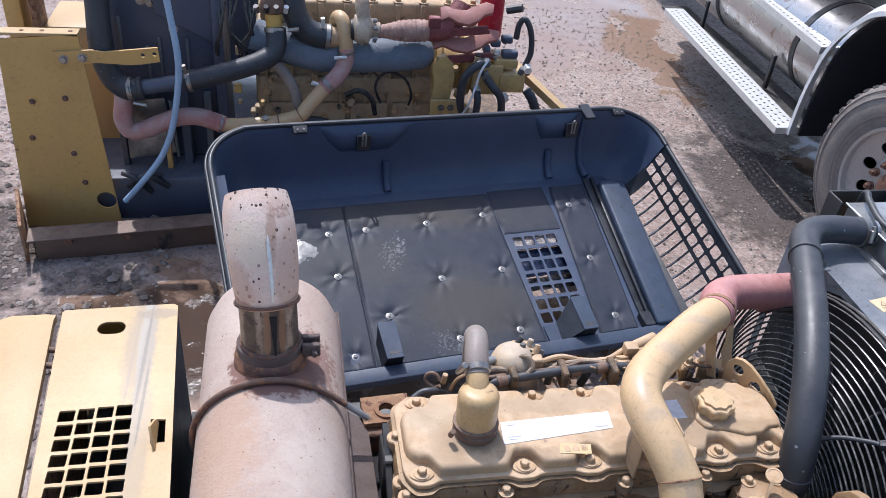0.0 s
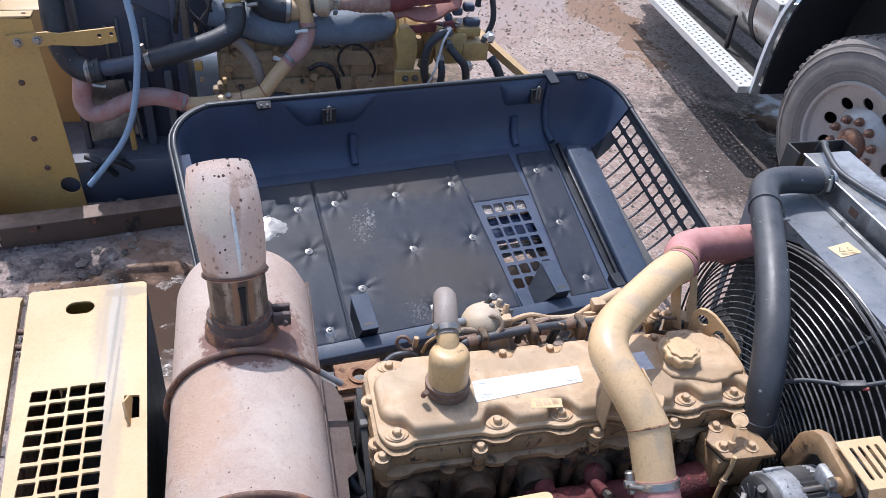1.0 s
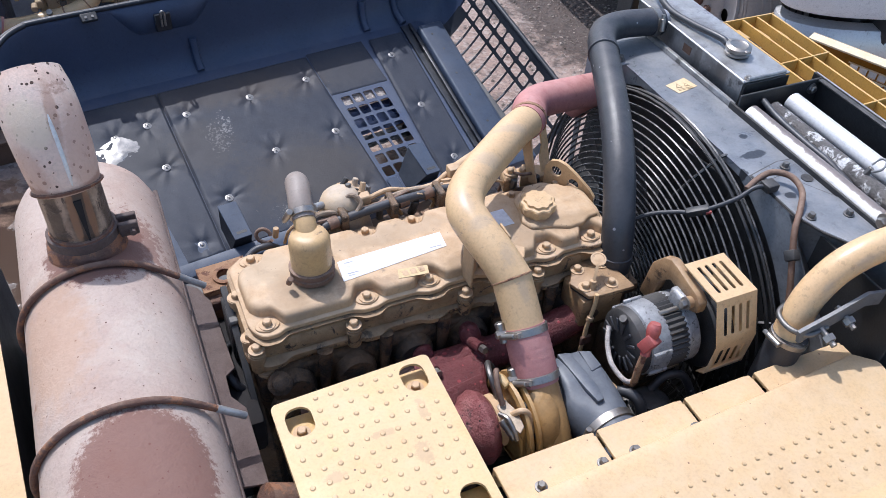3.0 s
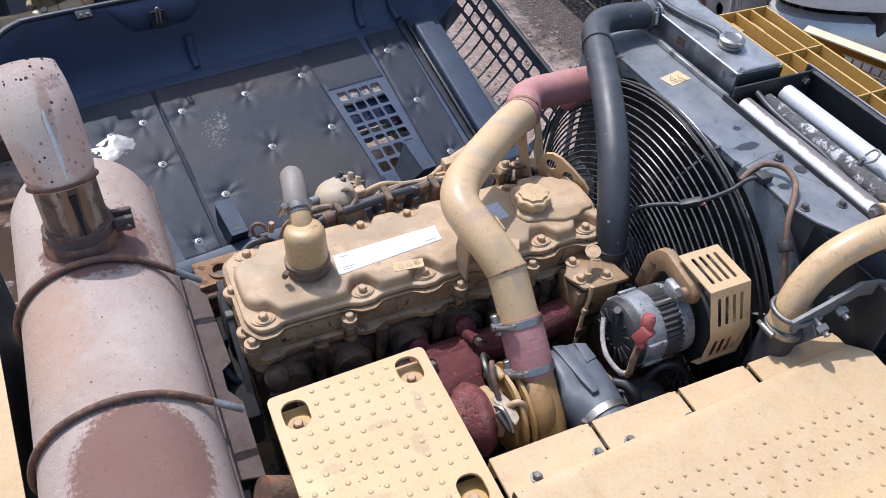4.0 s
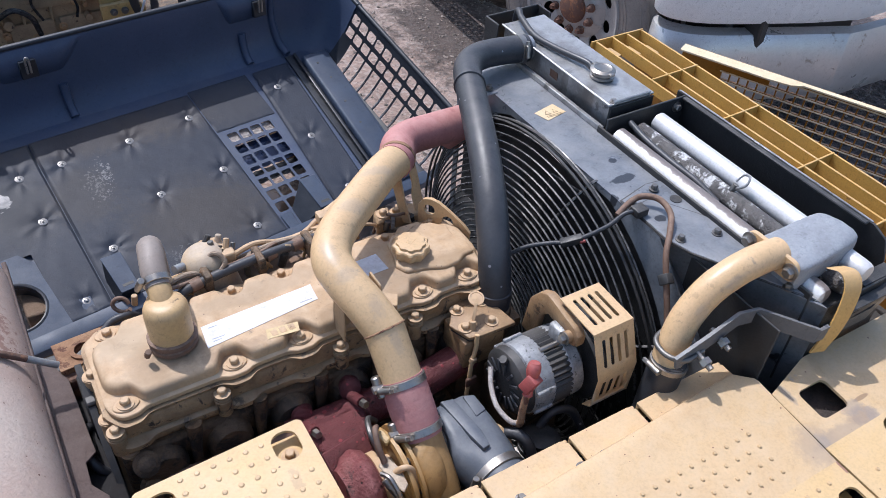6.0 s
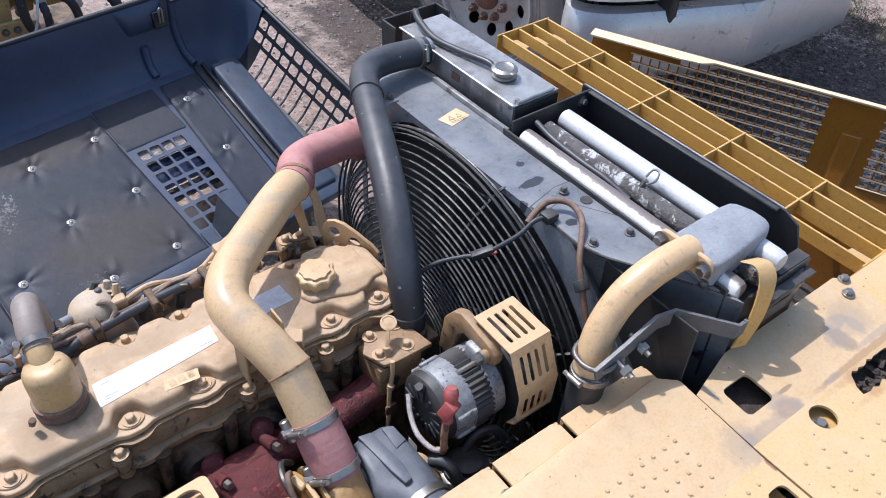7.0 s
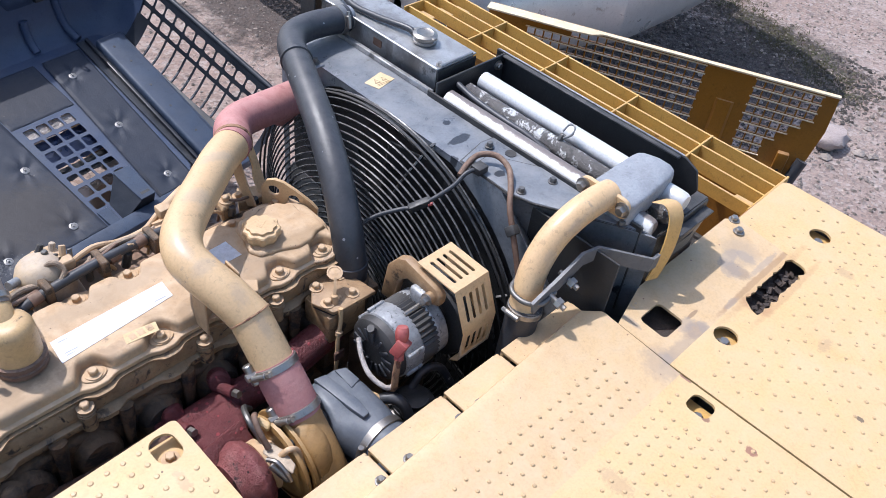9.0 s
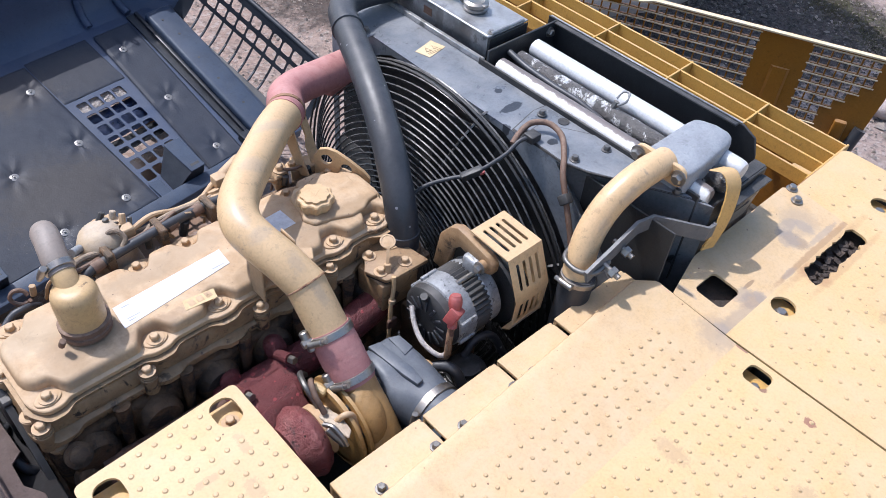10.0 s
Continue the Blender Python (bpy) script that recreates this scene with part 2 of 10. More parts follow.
M_MOTTLED = surface("mottled_cast_alloy", (0.38, 0.385, 0.395), 0.42, metal=0.3, second=(0.24, 0.245, 0.25), mix=1.0, scale=45, spots=(0.09, 0.09, 0.09), spot_scale=80, spot_cut=0.57, grain=0.002, bump=0.3)
# The pale top layer here paints sunlit highlights on the upper wire sides.
M_WIRE = surface("black_wire_painted_gleam", (0.022, 0.023, 0.025), 0.25, second=(0.035, 0.035, 0.036), scale=20, dust=(0.50, 0.48, 0.46), dust_amount=0.55, grain=0.001, bump=0.05)
M_CASTGREY = surface("grey_cast_cover", (0.085, 0.10, 0.125), 0.5, second=(0.07, 0.08, 0.098), mix=0.9, scale=10, dust=(0.22, 0.225, 0.23), dust_amount=0.4, grain=0.002, bump=0.12)
M_WHITE = surface("white_sticker", (0.74, 0.74, 0.77), 0.4, second=(0.52, 0.50, 0.49), mix=0.9, scale=22, spots=(0.45, 0.36, 0.27), spot_scale=45, spot_cut=0.68, grain=0.001, bump=0.03)
M_FADED = surface("faded_sticker", (0.56, 0.42, 0.22), 0.5, second=(0.50, 0.37, 0.19), scale=40, grain=0.001, bump=0.03)
M_STICKER = surface("yellow_sticker", (0.70, 0.54, 0.33), 0.4, second=(0.66, 0.43, 0.20), scale=20, grain=0.001, bump=0.03)
M_GREYPRINT = surface("faint_grey_print", (0.36, 0.38, 0.42), 0.5, grain=0.001, bump=0.02)
M_INK = surface("faded_print", (0.34, 0.24, 0.13), 0.5, grain=0.001, bump=0.02)
# Darker copy of M_REDIRON: the manifold's part shade is put into the colour.
M_REDDARK = surface("shaded_red_iron", (0.150, 0.026, 0.030), 0.5, second=(0.075, 0.016, 0.018), mix=0.95, scale=12, spots=(0.012, 0.007, 0.007), spot_scale=38, spot_cut=0.60, dust=(0.28, 0.10, 0.095), dust_amount=0.4, grain=0.005, bump=0.6, specks=(0.34, 0.06, 0.07), speck_scale=85, speck_size=0.3, speck_share=0.3)
M_REDBOOT = surface("red_rubber_boot", (0.36, 0.07, 0.06), 0.5, second=(0.26, 0.05, 0.05), scale=20, dust=(0.4, 0.22, 0.2), dust_amount=0.4, grain=0.001, bump=0.08)
M_GREASY = surface("oily_tan_paint", (0.38, 0.24, 0.12), 0.5, second=(0.19, 0.115, 0.06), mix=0.95, scale=14, spots=(0.04, 0.027, 0.02), spot_scale=34, spot_cut=0.56, dust=(0.5, 0.36, 0.22), dust_amount=0.5, grain=0.003, bump=0.25)
M_STREAKED = surface("oil_streaked_brown_paint", (0.36, 0.225, 0.115), 0.45, second=(0.20, 0.115, 0.06), mix=0.9, scale=16, spots=(0.06, 0.036, 0.024), spot_scale=26, spot_cut=0.57, dust=(0.46, 0.33, 0.20), dust_amount=0.25, grain=0.003, bump=0.2)
M_GREYBAR = surface("grey_painted_bar", (0.11, 0.115, 0.125), 0.5, second=(0.11, 0.115, 0.12), scale=16, dust=(0.33, 0.31, 0.29), dust_amount=0.5, grain=0.002, bump=0.12)
M_OLDYELLOW = surface("dull_yellow_paint", (0.58, 0.345, 0.105), 0.5, second=(0.46, 0.29, 0.11), scale=4, spots=(0.16, 0.08, 0.05), spot_scale=16, spot_cut=0.66, dust=DUST, dust_amount=0.5, grain=0.002, bump=0.1)
M_PINKHOSE = surface("bleached_red_hose", (0.44, 0.30, 0.27), 0.7, second=(0.40, 0.12, 0.10), mix=0.9, scale=6, dust=(0.5, 0.4, 0.36), dust_amount=0.5, grain=0.002, bump=0.12)
M_BAKELITE = surface("brown_sleeve", (0.16, 0.09, 0.06), 0.7, second=(0.09, 0.05, 0.035), scale=30, dust=DUST, dust_amount=0.3, grain=0.002, bump=0.3)
M_FILTER = surface("dusty_grey_cream_paint", (0.48, 0.35, 0.21), 0.6, second=(0.30, 0.27, 0.25), mix=1.0, scale=11, spots=(0.14, 0.11, 0.09), spot_scale=22, spot_cut=0.64, dust=(0.46, 0.40, 0.34), dust_amount=0.6, grain=0.002, bump=0.15)
M_LOOMTAN = surface("dusty_braided_loom", (0.30, 0.225, 0.16), 0.85, second=(0.13, 0.095, 0.07), mix=0.9, scale=40, dust=(0.48, 0.38, 0.28), dust_amount=0.7, grain=0.003, bump=0.4)
M_STUDCAP = surface("press_stud_metal", (0.30, 0.29, 0.28), 0.35, metal=0.4, second=(0.26, 0.25, 0.24), scale=60, grain=0.001, bump=0.05)
M_BLUEHOSE = surface("blue_hose", (0.34, 0.46, 0.60), 0.45, second=(0.24, 0.34, 0.46), scale=12, grain=0.001, bump=0.05)
M_TYRE = surface("dusty_tyre", (0.20, 0.18, 0.165), 0.9, second=(0.27, 0.235, 0.21), mix=0.9, scale=7, grain=0.004, bump=0.35)
M_RIM = surface("polished_wheel", (0.47, 0.45, 0.43), 0.45, metal=0.3, second=(0.42, 0.40, 0.38), scale=8, spots=(0.3, 0.24, 0.2), spot_scale=14, spot_cut=0.635, grain=0.001, bump=0.05)
M_TANK = surface("brushed_tank", (0.50, 0.50, 0.50), 0.32, metal=0.9, second=(0.40, 0.38, 0.36), scale=5, spots=(0.30, 0.26, 0.22), spot_scale=8, spot_cut=0.575, grain=0.001, bump=0.08)
M_TREAD = surface("step_aluminium", (0.66, 0.66, 0.65), 0.45, metal=0.35, second=(0.55, 0.54, 0.52), scale=9, grain=0.001, bump=0.06)
M_TRUCK = surface("white_truck_paint", (0.80, 0.81, 0.81), 0.3, second=(0.66, 0.67, 0.67), scale=3, spots=(0.4, 0.36, 0.32), spot_scale=7, spot_cut=0.655, grain=0.001, bump=0.02, coat=0.3)
M_CHROME = surface("dull_chrome", (0.56, 0.55, 0.54), 0.36, metal=0.5, second=(0.45, 0.45, 0.45), scale=4, spots=(0.3, 0.27, 0.24), spot_scale=8, spot_cut=0.615, grain=0.001, bump=0.03)
M_AMBER = surface("amber_lens", (0.60, 0.20, 0.04), 0.25, second=(0.5, 0.15, 0.03), scale=20, grain=0.001, bump=0.02)
M_TURBO = surface("oily_turbo_paint", (0.40, 0.225, 0.075), 0.5, second=(0.27, 0.15, 0.055), mix=0.9, scale=14, spots=(0.07, 0.04, 0.02), spot_scale=26, spot_cut=0.60, dust=(0.52, 0.37, 0.2), dust_amount=0.45, grain=0.002, bump=0.15)
M_TIMBER = surface("old_timber", (0.22, 0.15, 0.10), 0.85, second=(0.14, 0.09, 0.06), scale=12, grain=0.006, bump=0.5)
M_WEED = surface("dry_weeds", (0.075, 0.075, 0.035), 0.8, second=(0.10, 0.08, 0.045), mix=0.9, scale=3, grain=0.002, bump=0.1, grit=0.0)
M_BOULDER = surface("pinkish_stone", (0.44, 0.36, 0.33), 0.85, second=(0.34, 0.28, 0.26), scale=7, grain=0.006, bump=0.5)
# Stones darkened to paint in the truck's shadow on wet gravel.
M_DARKSTONE = surface("shade_darkened_stone", (0.20, 0.168, 0.145), 0.8, second=(0.09, 0.075, 0.066), mix=0.9, scale=9, grain=0.008, bump=0.5, island=0.9)
M_STONE = surface("grey_stone", (0.47, 0.39, 0.335), 0.85, second=(0.30, 0.26, 0.24), scale=9, grain=0.008, bump=0.5, island=0.95)

M_OLDENGINE = surface("old_engine_paint", (0.46, 0.35, 0.215), 0.7, second=(0.30, 0.225, 0.15), mix=0.9, scale=7, spots=(0.12, 0.08, 0.06), spot_scale=26, spot_cut=0.60, dust=(0.5, 0.4, 0.3), dust_amount=0.6, grain=0.003, bump=0.25)
M_OCHRE = surface("ochre_pump_paint", (0.50, 0.33, 0.12), 0.5, second=(0.34, 0.22, 0.09), mix=0.8, scale=9, spots=(0.14, 0.09, 0.05), spot_scale=30, spot_cut=0.60, dust=(0.6, 0.47, 0.32), dust_amount=0.5, grain=0.002, bump=0.12)
M_NAVY = surface("blue_black_paint", (0.062, 0.075, 0.112), 0.42, second=(0.055, 0.062, 0.085), mix=0.8, scale=5, dust=(0.20, 0.20, 0.22), dust_amount=0.4, grain=0.002, bump=0.1)
M_SLEEVE = surface("heat_sleeve_cloth", (0.145, 0.175, 0.22), 0.75, second=(0.11, 0.13, 0.165), mix=0.8, scale=8, dust=(0.22, 0.24, 0.27), dust_amount=0.5, grain=0.004, bump=0.3)
M_BELLOWS = surface("scorched_bellows", (0.40, 0.25, 0.20), 0.65, second=(0.24, 0.13, 0.10), mix=0.9, scale=14, spots=(0.5, 0.42, 0.36), spot_scale=24, spot_cut=0.6, grain=0.003, bump=0.3)
M_MOTTLEDTAN = surface("scorched_turbo_casting", (0.52, 0.43, 0.32), 0.6, second=(0.30, 0.20, 0.14), mix=0.9, scale=16, spots=(0.10, 0.07, 0.05), spot_scale=30, spot_cut=0.6, grain=0.003, bump=0.3)
M_REDPLATE = surface("oxide_red_plate", (0.34, 0.13, 0.10), 0.65, second=(0.32, 0.13, 0.11), mix=0.8, scale=12, spots=(0.13, 0.06, 0.05), spot_scale=22, spot_cut=0.64, dust=(0.44, 0.26, 0.22), dust_amount=0.5, grain=0.003, bump=0.15)
M_REDCAN = surface("glossy_red_paint", (0.50, 0.025, 0.045), 0.25, second=(0.40, 0.02, 0.04), scale=6, grain=0.001, bump=0.02)
M_DULLSHEET = surface("dull_sheet_steel", (0.30, 0.30, 0.29), 0.34, metal=0.85, second=(0.10, 0.10, 0.11), mix=1.0, scale=6, grain=0.001, bump=0.05)
M_BASE = surface("wet_rusty_beam", (0.13, 0.08, 0.06), 0.45, second=(0.10, 0.065, 0.05), mix=0.9, scale=4, spots=(0.035, 0.03, 0.028), spot_scale=5, spot_cut=0.60, dust=(0.36, 0.25, 0.18), dust_amount=0.6, grain=0.003, bump=0.15)


def stained(mat, centre, radii, colour, wobble=0.25, scale=18.0, edge=0.1, amount=1.0):
    """Adds a ragged stain with its own shape: an ellipsoid in metres, broken up by noise."""
    t = mat.node_tree
    N, L = t.nodes, t.links
    b = N["Principled BSDF"]
    old = b.inputs["Base Color"].links[0].from_socket
    co = N.new("ShaderNodeTexCoord")
    mp = N.new("ShaderNodeMapping")
    mp.vector_type = "POINT"
    mp.inputs["Scale"].default_value = [1 / r for r in radii]
    mp.inputs["Location"].default_value = [-c / r for c, r in zip(centre, radii)]
    L.new(co.outputs["Object"], mp.inputs["Vector"])
    ln = N.new("ShaderNodeVectorMath")
    ln.operation = "LENGTH"
    L.new(mp.outputs[0], ln.inputs[0])
    nz = N.new("ShaderNodeTexNoise")
    nz.inputs["Scale"].default_value, nz.inputs["Detail"].default_value, nz.inputs["Roughness"].default_value = scale, 8, 0.68
    L.new(co.outputs["Object"], nz.inputs["Vector"])
    ma = N.new("ShaderNodeMath")
    ma.operation = "MULTIPLY_ADD"
    L.new(nz.outputs["Fac"], ma.inputs[0])
    ma.inputs[1].default_value = wobble * 2
    L.new(ln.outputs["Value"], ma.inputs[2])
    mr = N.new("ShaderNodeMapRange")
    mr.inputs["From Min"].default_value, mr.inputs["From Max"].default_value = 1 + wobble + edge, 1 + wobble
    mr.inputs["To Max"].default_value = amount
    L.new(ma.outputs[0], mr.inputs["Value"])
    mx = N.new("ShaderNodeMix")
    mx.data_type = "RGBA"
    L.new(mr.outputs["Result"], mx.inputs["Factor"])
    L.new(old, mx.inputs["A"])
    mx.inputs["B"].default_value = (*colour, 1)
    L.new(mx.outputs["Result"], b.inputs["Base Color"])


# ---- mesh helpers ----
def finish(bm, name, mat, smooth=True):
    me = bpy.data.meshes.new(name)
    bmesh.ops.recalc_face_normals(bm, faces=bm.faces[:])
    bm.to_mesh(me)
    bm.free()
    me.materials.append(mat)
    if smooth:
        me.shade_smooth()
        me.set_sharp_from_angle(angle=radians(38))
    return me


BASES = {}


def thing(name, at, label, category, group="", kind=""):
    ob = new(name)
    ob.empty_display_size = 0.05
    ob.location = at
    BASES[ob.name] = Vector(at)
    return tagged(ob, label, category, group, kind)


def hang(ob, parent):
    ob.parent = parent
    if parent.name in BASES:
        ob.matrix_parent_inverse = Matrix.Translation(-BASES[parent.name])
    return ob


def part(name, bm, mat, parent, label="", smooth=True):
    """One mesh in world metres, under a thing or a part."""
    ob = hang(new(name, finish(bm, name, mat, smooth)), parent)
    return tagged(ob, label)


def piece(name, me, m, parent, label=""):
    """An object on a shared mesh, at the pose m."""
    ob = hang(new(name, me), parent)
    ob.matrix_basis = m
    return tagged(ob, label)


def solo(name, bm, mat, label, category, group="", kind="", smooth=True):
    """A top-level thing that is one mesh."""
    return tagged(new(name, finish(bm, name, mat, smooth)), label, category, group, kind)


def box(x0, x1, y0, y1, z0, z1, bevel=0.004, seg=2, bm=None):
    b = bmesh.new()
    bmesh.ops.create_cube(b, size=1)
    bmesh.ops.scale(b, vec=(x1 - x0, y1 - y0, z1 - z0), verts=b.verts)
    bmesh.ops.translate(b, vec=((x0 + x1) / 2, (y0 + y1) / 2, (z0 + z1) / 2), verts=b.verts)
    if bevel:
        bmesh.ops.bevel(b, geom=b.edges[:], offset=bevel, segments=seg, profile=0.5, affect="EDGES")
    return join(bm, b)


def join(bm, b):
    if bm is None:
        return b
    me = bpy.data.meshes.new("tmp")
    b.to_mesh(me)
    b.free()
    bm.from_mesh(me)
    bpy.data.meshes.remove(me)
    return bm


def moved(bm, m):
    bmesh.ops.transform(bm, matrix=m, verts=bm.verts)
    return bm


def smooth_path(pts, n=8):
    """Catmull-Rom through the points; each point may carry a radius as its last number."""
    p = [Vector(q) for q in pts] if len(pts[0]) == 3 else [Vector(q).to_4d() if len(q) == 3 else Vector(q) for q in pts]
    if len(p) < 3:
        return p
    ext = [p[0] * 2 - p[1]] + p + [p[-1] * 2 - p[-2]]
    out = []
    for i in range(1, len(ext) - 2):
        a, b, c, d = ext[i - 1:i + 3]
        for k in range(n):
            t = k / n
            out.append(0.5 * ((2 * b) + (c - a) * t + (2 * a - 5 * b + 4 * c - d) * t * t + (3 * b - a - 3 * c + d) * t ** 3))
    out.append(p[-1])
    return out


def tube(pts, r, seg=16, n=8, caps=True, bm=None, curved=True, ripple=None):
    """A round tube along a path. r: metres, or taken from the fourth number of each point."""
    path = smooth_path(pts, n) if curved else [Vector(q) for q in pts]
    b = bmesh.new()
    rings, prev, side = [], None, None
    P3 = [v.to_3d() if len(v) == 4 else v for v in path]
    length = 0.0
    for i, q in enumerate(P3):
        d = (P3[min(i + 1, len(P3) - 1)] - P3[max(i - 1, 0)]).normalized()
        if side is None:
            side = d.orthogonal().normalized()
        else:
            side = (side - d * side.dot(d)).normalized()
            length += (q - P3[i - 1]).length
        up = d.cross(side)
        rad = path[i][3] if len(path[i]) == 4 else r
        if ripple:
            rad *= 1 + ripple[1] * math.sin(length / ripple[0] * math.tau)
        rings.append([b.verts.new(q + (side * math.cos(a) + up * math.sin(a)) * rad) for a in (math.tau * k / seg for k in range(seg))])
    for r0, r1 in zip(rings, rings[1:]):
        for k in range(seg):
            b.faces.new((r0[k], r0[(k + 1) % seg], r1[(k + 1) % seg], r1[k]))
    if caps:
        b.faces.new(rings[0][::-1])
        b.faces.new(rings[-1])
    return join(bm, b)


def lathe(profile, seg=24, m=None, bm=None, wave=None, caps=True):
    """Turns (radius, height) pairs about z, then places them by m. wave: (lobes, depth) of a scalloped outline."""
    b = bmesh.new()
    rings = []
    for r, h in profile:
        if r < 1e-6:
            rings.append([b.verts.new((0, 0, h))])
        else:
            rings.append([b.verts.new((math.cos(a) * rr, math.sin(a) * rr, h)) for a, rr in
                          ((math.tau * k / seg, r * (1 + (wave[1] * math.cos(wave[0] * math.tau * k / seg) if wave else 0))) for k in range(seg))])
    for r0, r1 in zip(rings, rings[1:]):
        for k in range(seg):
            k1 = (k + 1) % seg
            q = [v for v in ([r0[0]] if len(r0) == 1 else [r0[k], r0[k1]])] + ([r1[0]] if len(r1) == 1 else [r1[k1], r1[k]])
            if len(set(q)) > 2:
                b.faces.new(q)
    for r in (rings[0], rings[-1]) if caps else ():
        if len(r) > 2:
            b.faces.new(r)
    if m is not None:
        moved(b, m)
    return join(bm, b)


def aim(p0, p1):
    """A pose at p0 whose z axis points at p1."""
    return Matrix.Translation(p0) @ (Vector(p1) - Vector(p0)).to_track_quat("Z", "Y").to_matrix().to_4x4()


def rod(p0, p1, r, seg=14, bm=None, bevel=0.0):
    h = (Vector(p1) - Vector(p0)).length
    prof = [(r, 0), (r, h)] if not bevel else [(r - bevel, 0), (r, bevel), (r, h - bevel), (r - bevel, h)]
    return lathe(prof, seg, aim(p0, p1), bm)


def rounded(x0, x1, y0, y1, r, n=4):
    out = []
    for cx, cy, a0 in ((x1 - r, y1 - r, 0), (x0 + r, y1 - r, 90), (x0 + r, y0 + r, 180), (x1 - r, y0 + r, 270)):
        out += [(cx + r * math.cos(radians(a0 + 90 * k / n)), cy + r * math.sin(radians(a0 + 90 * k / n))) for k in range(n + 1)]
    return out


def circle(cx, cy, r, n=16):
    return [(cx + r * math.cos(math.tau * k / n), cy + r * math.sin(math.tau * k / n)) for k in range(n)]


def sheet(outline, holes, z0, z1, place=None, bm=None):
    """A plate with real holes through it: outline and holes in its own plane, then bent or moved by place(x, y, z)."""
    b = bmesh.new()
    for loop in (outline, *holes):
        vs = [b.verts.new((x, y, z1)) for x, y in loop]
        for k in range(len(vs)):
            b.edges.new((vs[k], vs[(k + 1) % len(vs)]))
    bmesh.ops.triangle_fill(b, use_beauty=True, use_dissolve=False, edges=b.edges[:])
    top = b.faces[:]
    ext = bmesh.ops.extrude_face_region(b, geom=top)
    down = [v for v in ext["geom"] if isinstance(v, bmesh.types.BMVert)]
    bmesh.ops.translate(b, vec=(0, 0, z0 - z1), verts=down)
    if place:
        for v in b.verts:
            v.co = Vector(place(*v.co))
    return join(bm, b)


def slab(outline, z0, z1, bevel=0.0, seg=2, bm=None, m=None, taper=0.0):
    b = bmesh.new()
    n = len(outline)
    cx, cy = sum(p[0] for p in outline) / n, sum(p[1] for p in outline) / n
    lo = [b.verts.new((x, y, z0)) for x, y in outline]
    hi = [b.verts.new((x + (cx - x) * taper, y + (cy - y) * taper, z1)) for x, y in outline]
    b.faces.new(lo[::-1])
    b.faces.new(hi)
    for k in range(n):
        b.faces.new((lo[k], lo[(k + 1) % n], hi[(k + 1) % n], hi[k]))
    if bevel:
        bmesh.ops.recalc_face_normals(b, faces=b.faces[:])
        bmesh.ops.bevel(b, geom=[e for e in b.edges], offset=bevel, segments=seg, profile=0.5, affect="EDGES")
    if m is not None:
        moved(b, m)
    return join(bm, b)


def bar(pts, w, h, bm=None):
    """A flat bar of width w (level) and height h along straight stretches."""
    P = [Vector(p) for p in pts]
    b = bmesh.new()
    rings = []
    for i, p in enumerate(P):
        d0 = (P[i] - P[i - 1]).normalized() if i else (P[1] - P[0]).normalized()
        d1 = (P[i + 1] - P[i]).normalized() if i < len(P) - 1 else d0
        d = (d0 + d1).normalized()
        side = d.cross(Vector((0, 0, 1))).normalized() * (w / 2)
        up = side.normalized().cross(d) * (h / 2)
        rings.append([b.verts.new(p + s * side + u * up) for s, u in ((1, 1), (1, -1), (-1, -1), (-1, 1))])
    for r0, r1 in zip(rings, rings[1:]):
        for k in range(4):
            b.faces.new((r0[k], r0[(k + 1) % 4], r1[(k + 1) % 4], r1[k]))
    b.faces.new(rings[0][::-1])
    b.faces.new(rings[-1])
    return join(bm, b)


# shared fasteners
def bolt_mesh(name, mat, r=0.008, washer=0.0145, h=0.009):
    b = lathe([(washer, 0), (washer, 0.0022), (r * 1.15, 0.0026), (r * 1.15, 0.003)], 18)
    lathe([(r * 1.08, 0.0028), (r * 1.08, 0.0028 + h * 0.8), (r * 0.85, 0.0028 + h)], 6, None, b)
    return finish(b, name, mat)


BOLT_TAN = bolt_mesh("bolt", M_ENGINE, 0.0082, 0.0155, 0.010)
LENS = [(0.023 * math.copysign(abs(math.cos(a)) ** 1.35, math.cos(a)), 0.0162 * math.sin(a)) for a in (math.tau * k / 28 for k in range(28))]
BOLT_ZINC = bolt_mesh("bolt", M_ZINC, 0.0085, 0.0135)
BOLT_DARK = bolt_mesh("bolt", M_DARKSTEEL, 0.007, 0.011)
BOLT_RUST = bolt_mesh("bolt", M_RUST, 0.008, 0.012)


def clamp(path_point, direction, r, width, parent, name="hose_clamp"):
    """A band clamp round a hose, with its screw housing."""
    d = Vector(direction).normalized()
    p = Vector(path_point)
    b = lathe([(r, 0), (r + 0.002, 0.001), (r + 0.002, width - 0.001), (r, width)], 28, aim(p - d * width / 2, p + d))
    side = d.cross(Vector((0.2, 0.3, 1))).normalized()
    side = -side if side.x > 0 else side
    q = p + side * (r + 0.006)
    t = d.cross(side)
    rod(q - t * 0.016, q + t * 0.016, 0.0065, 10, b, 0.001)
    rod(q - t * 0.026, q - t * 0.016, 0.005, 6, b)
    return part(name, b, M_ZINC, parent, "zinc band clamp with screw")

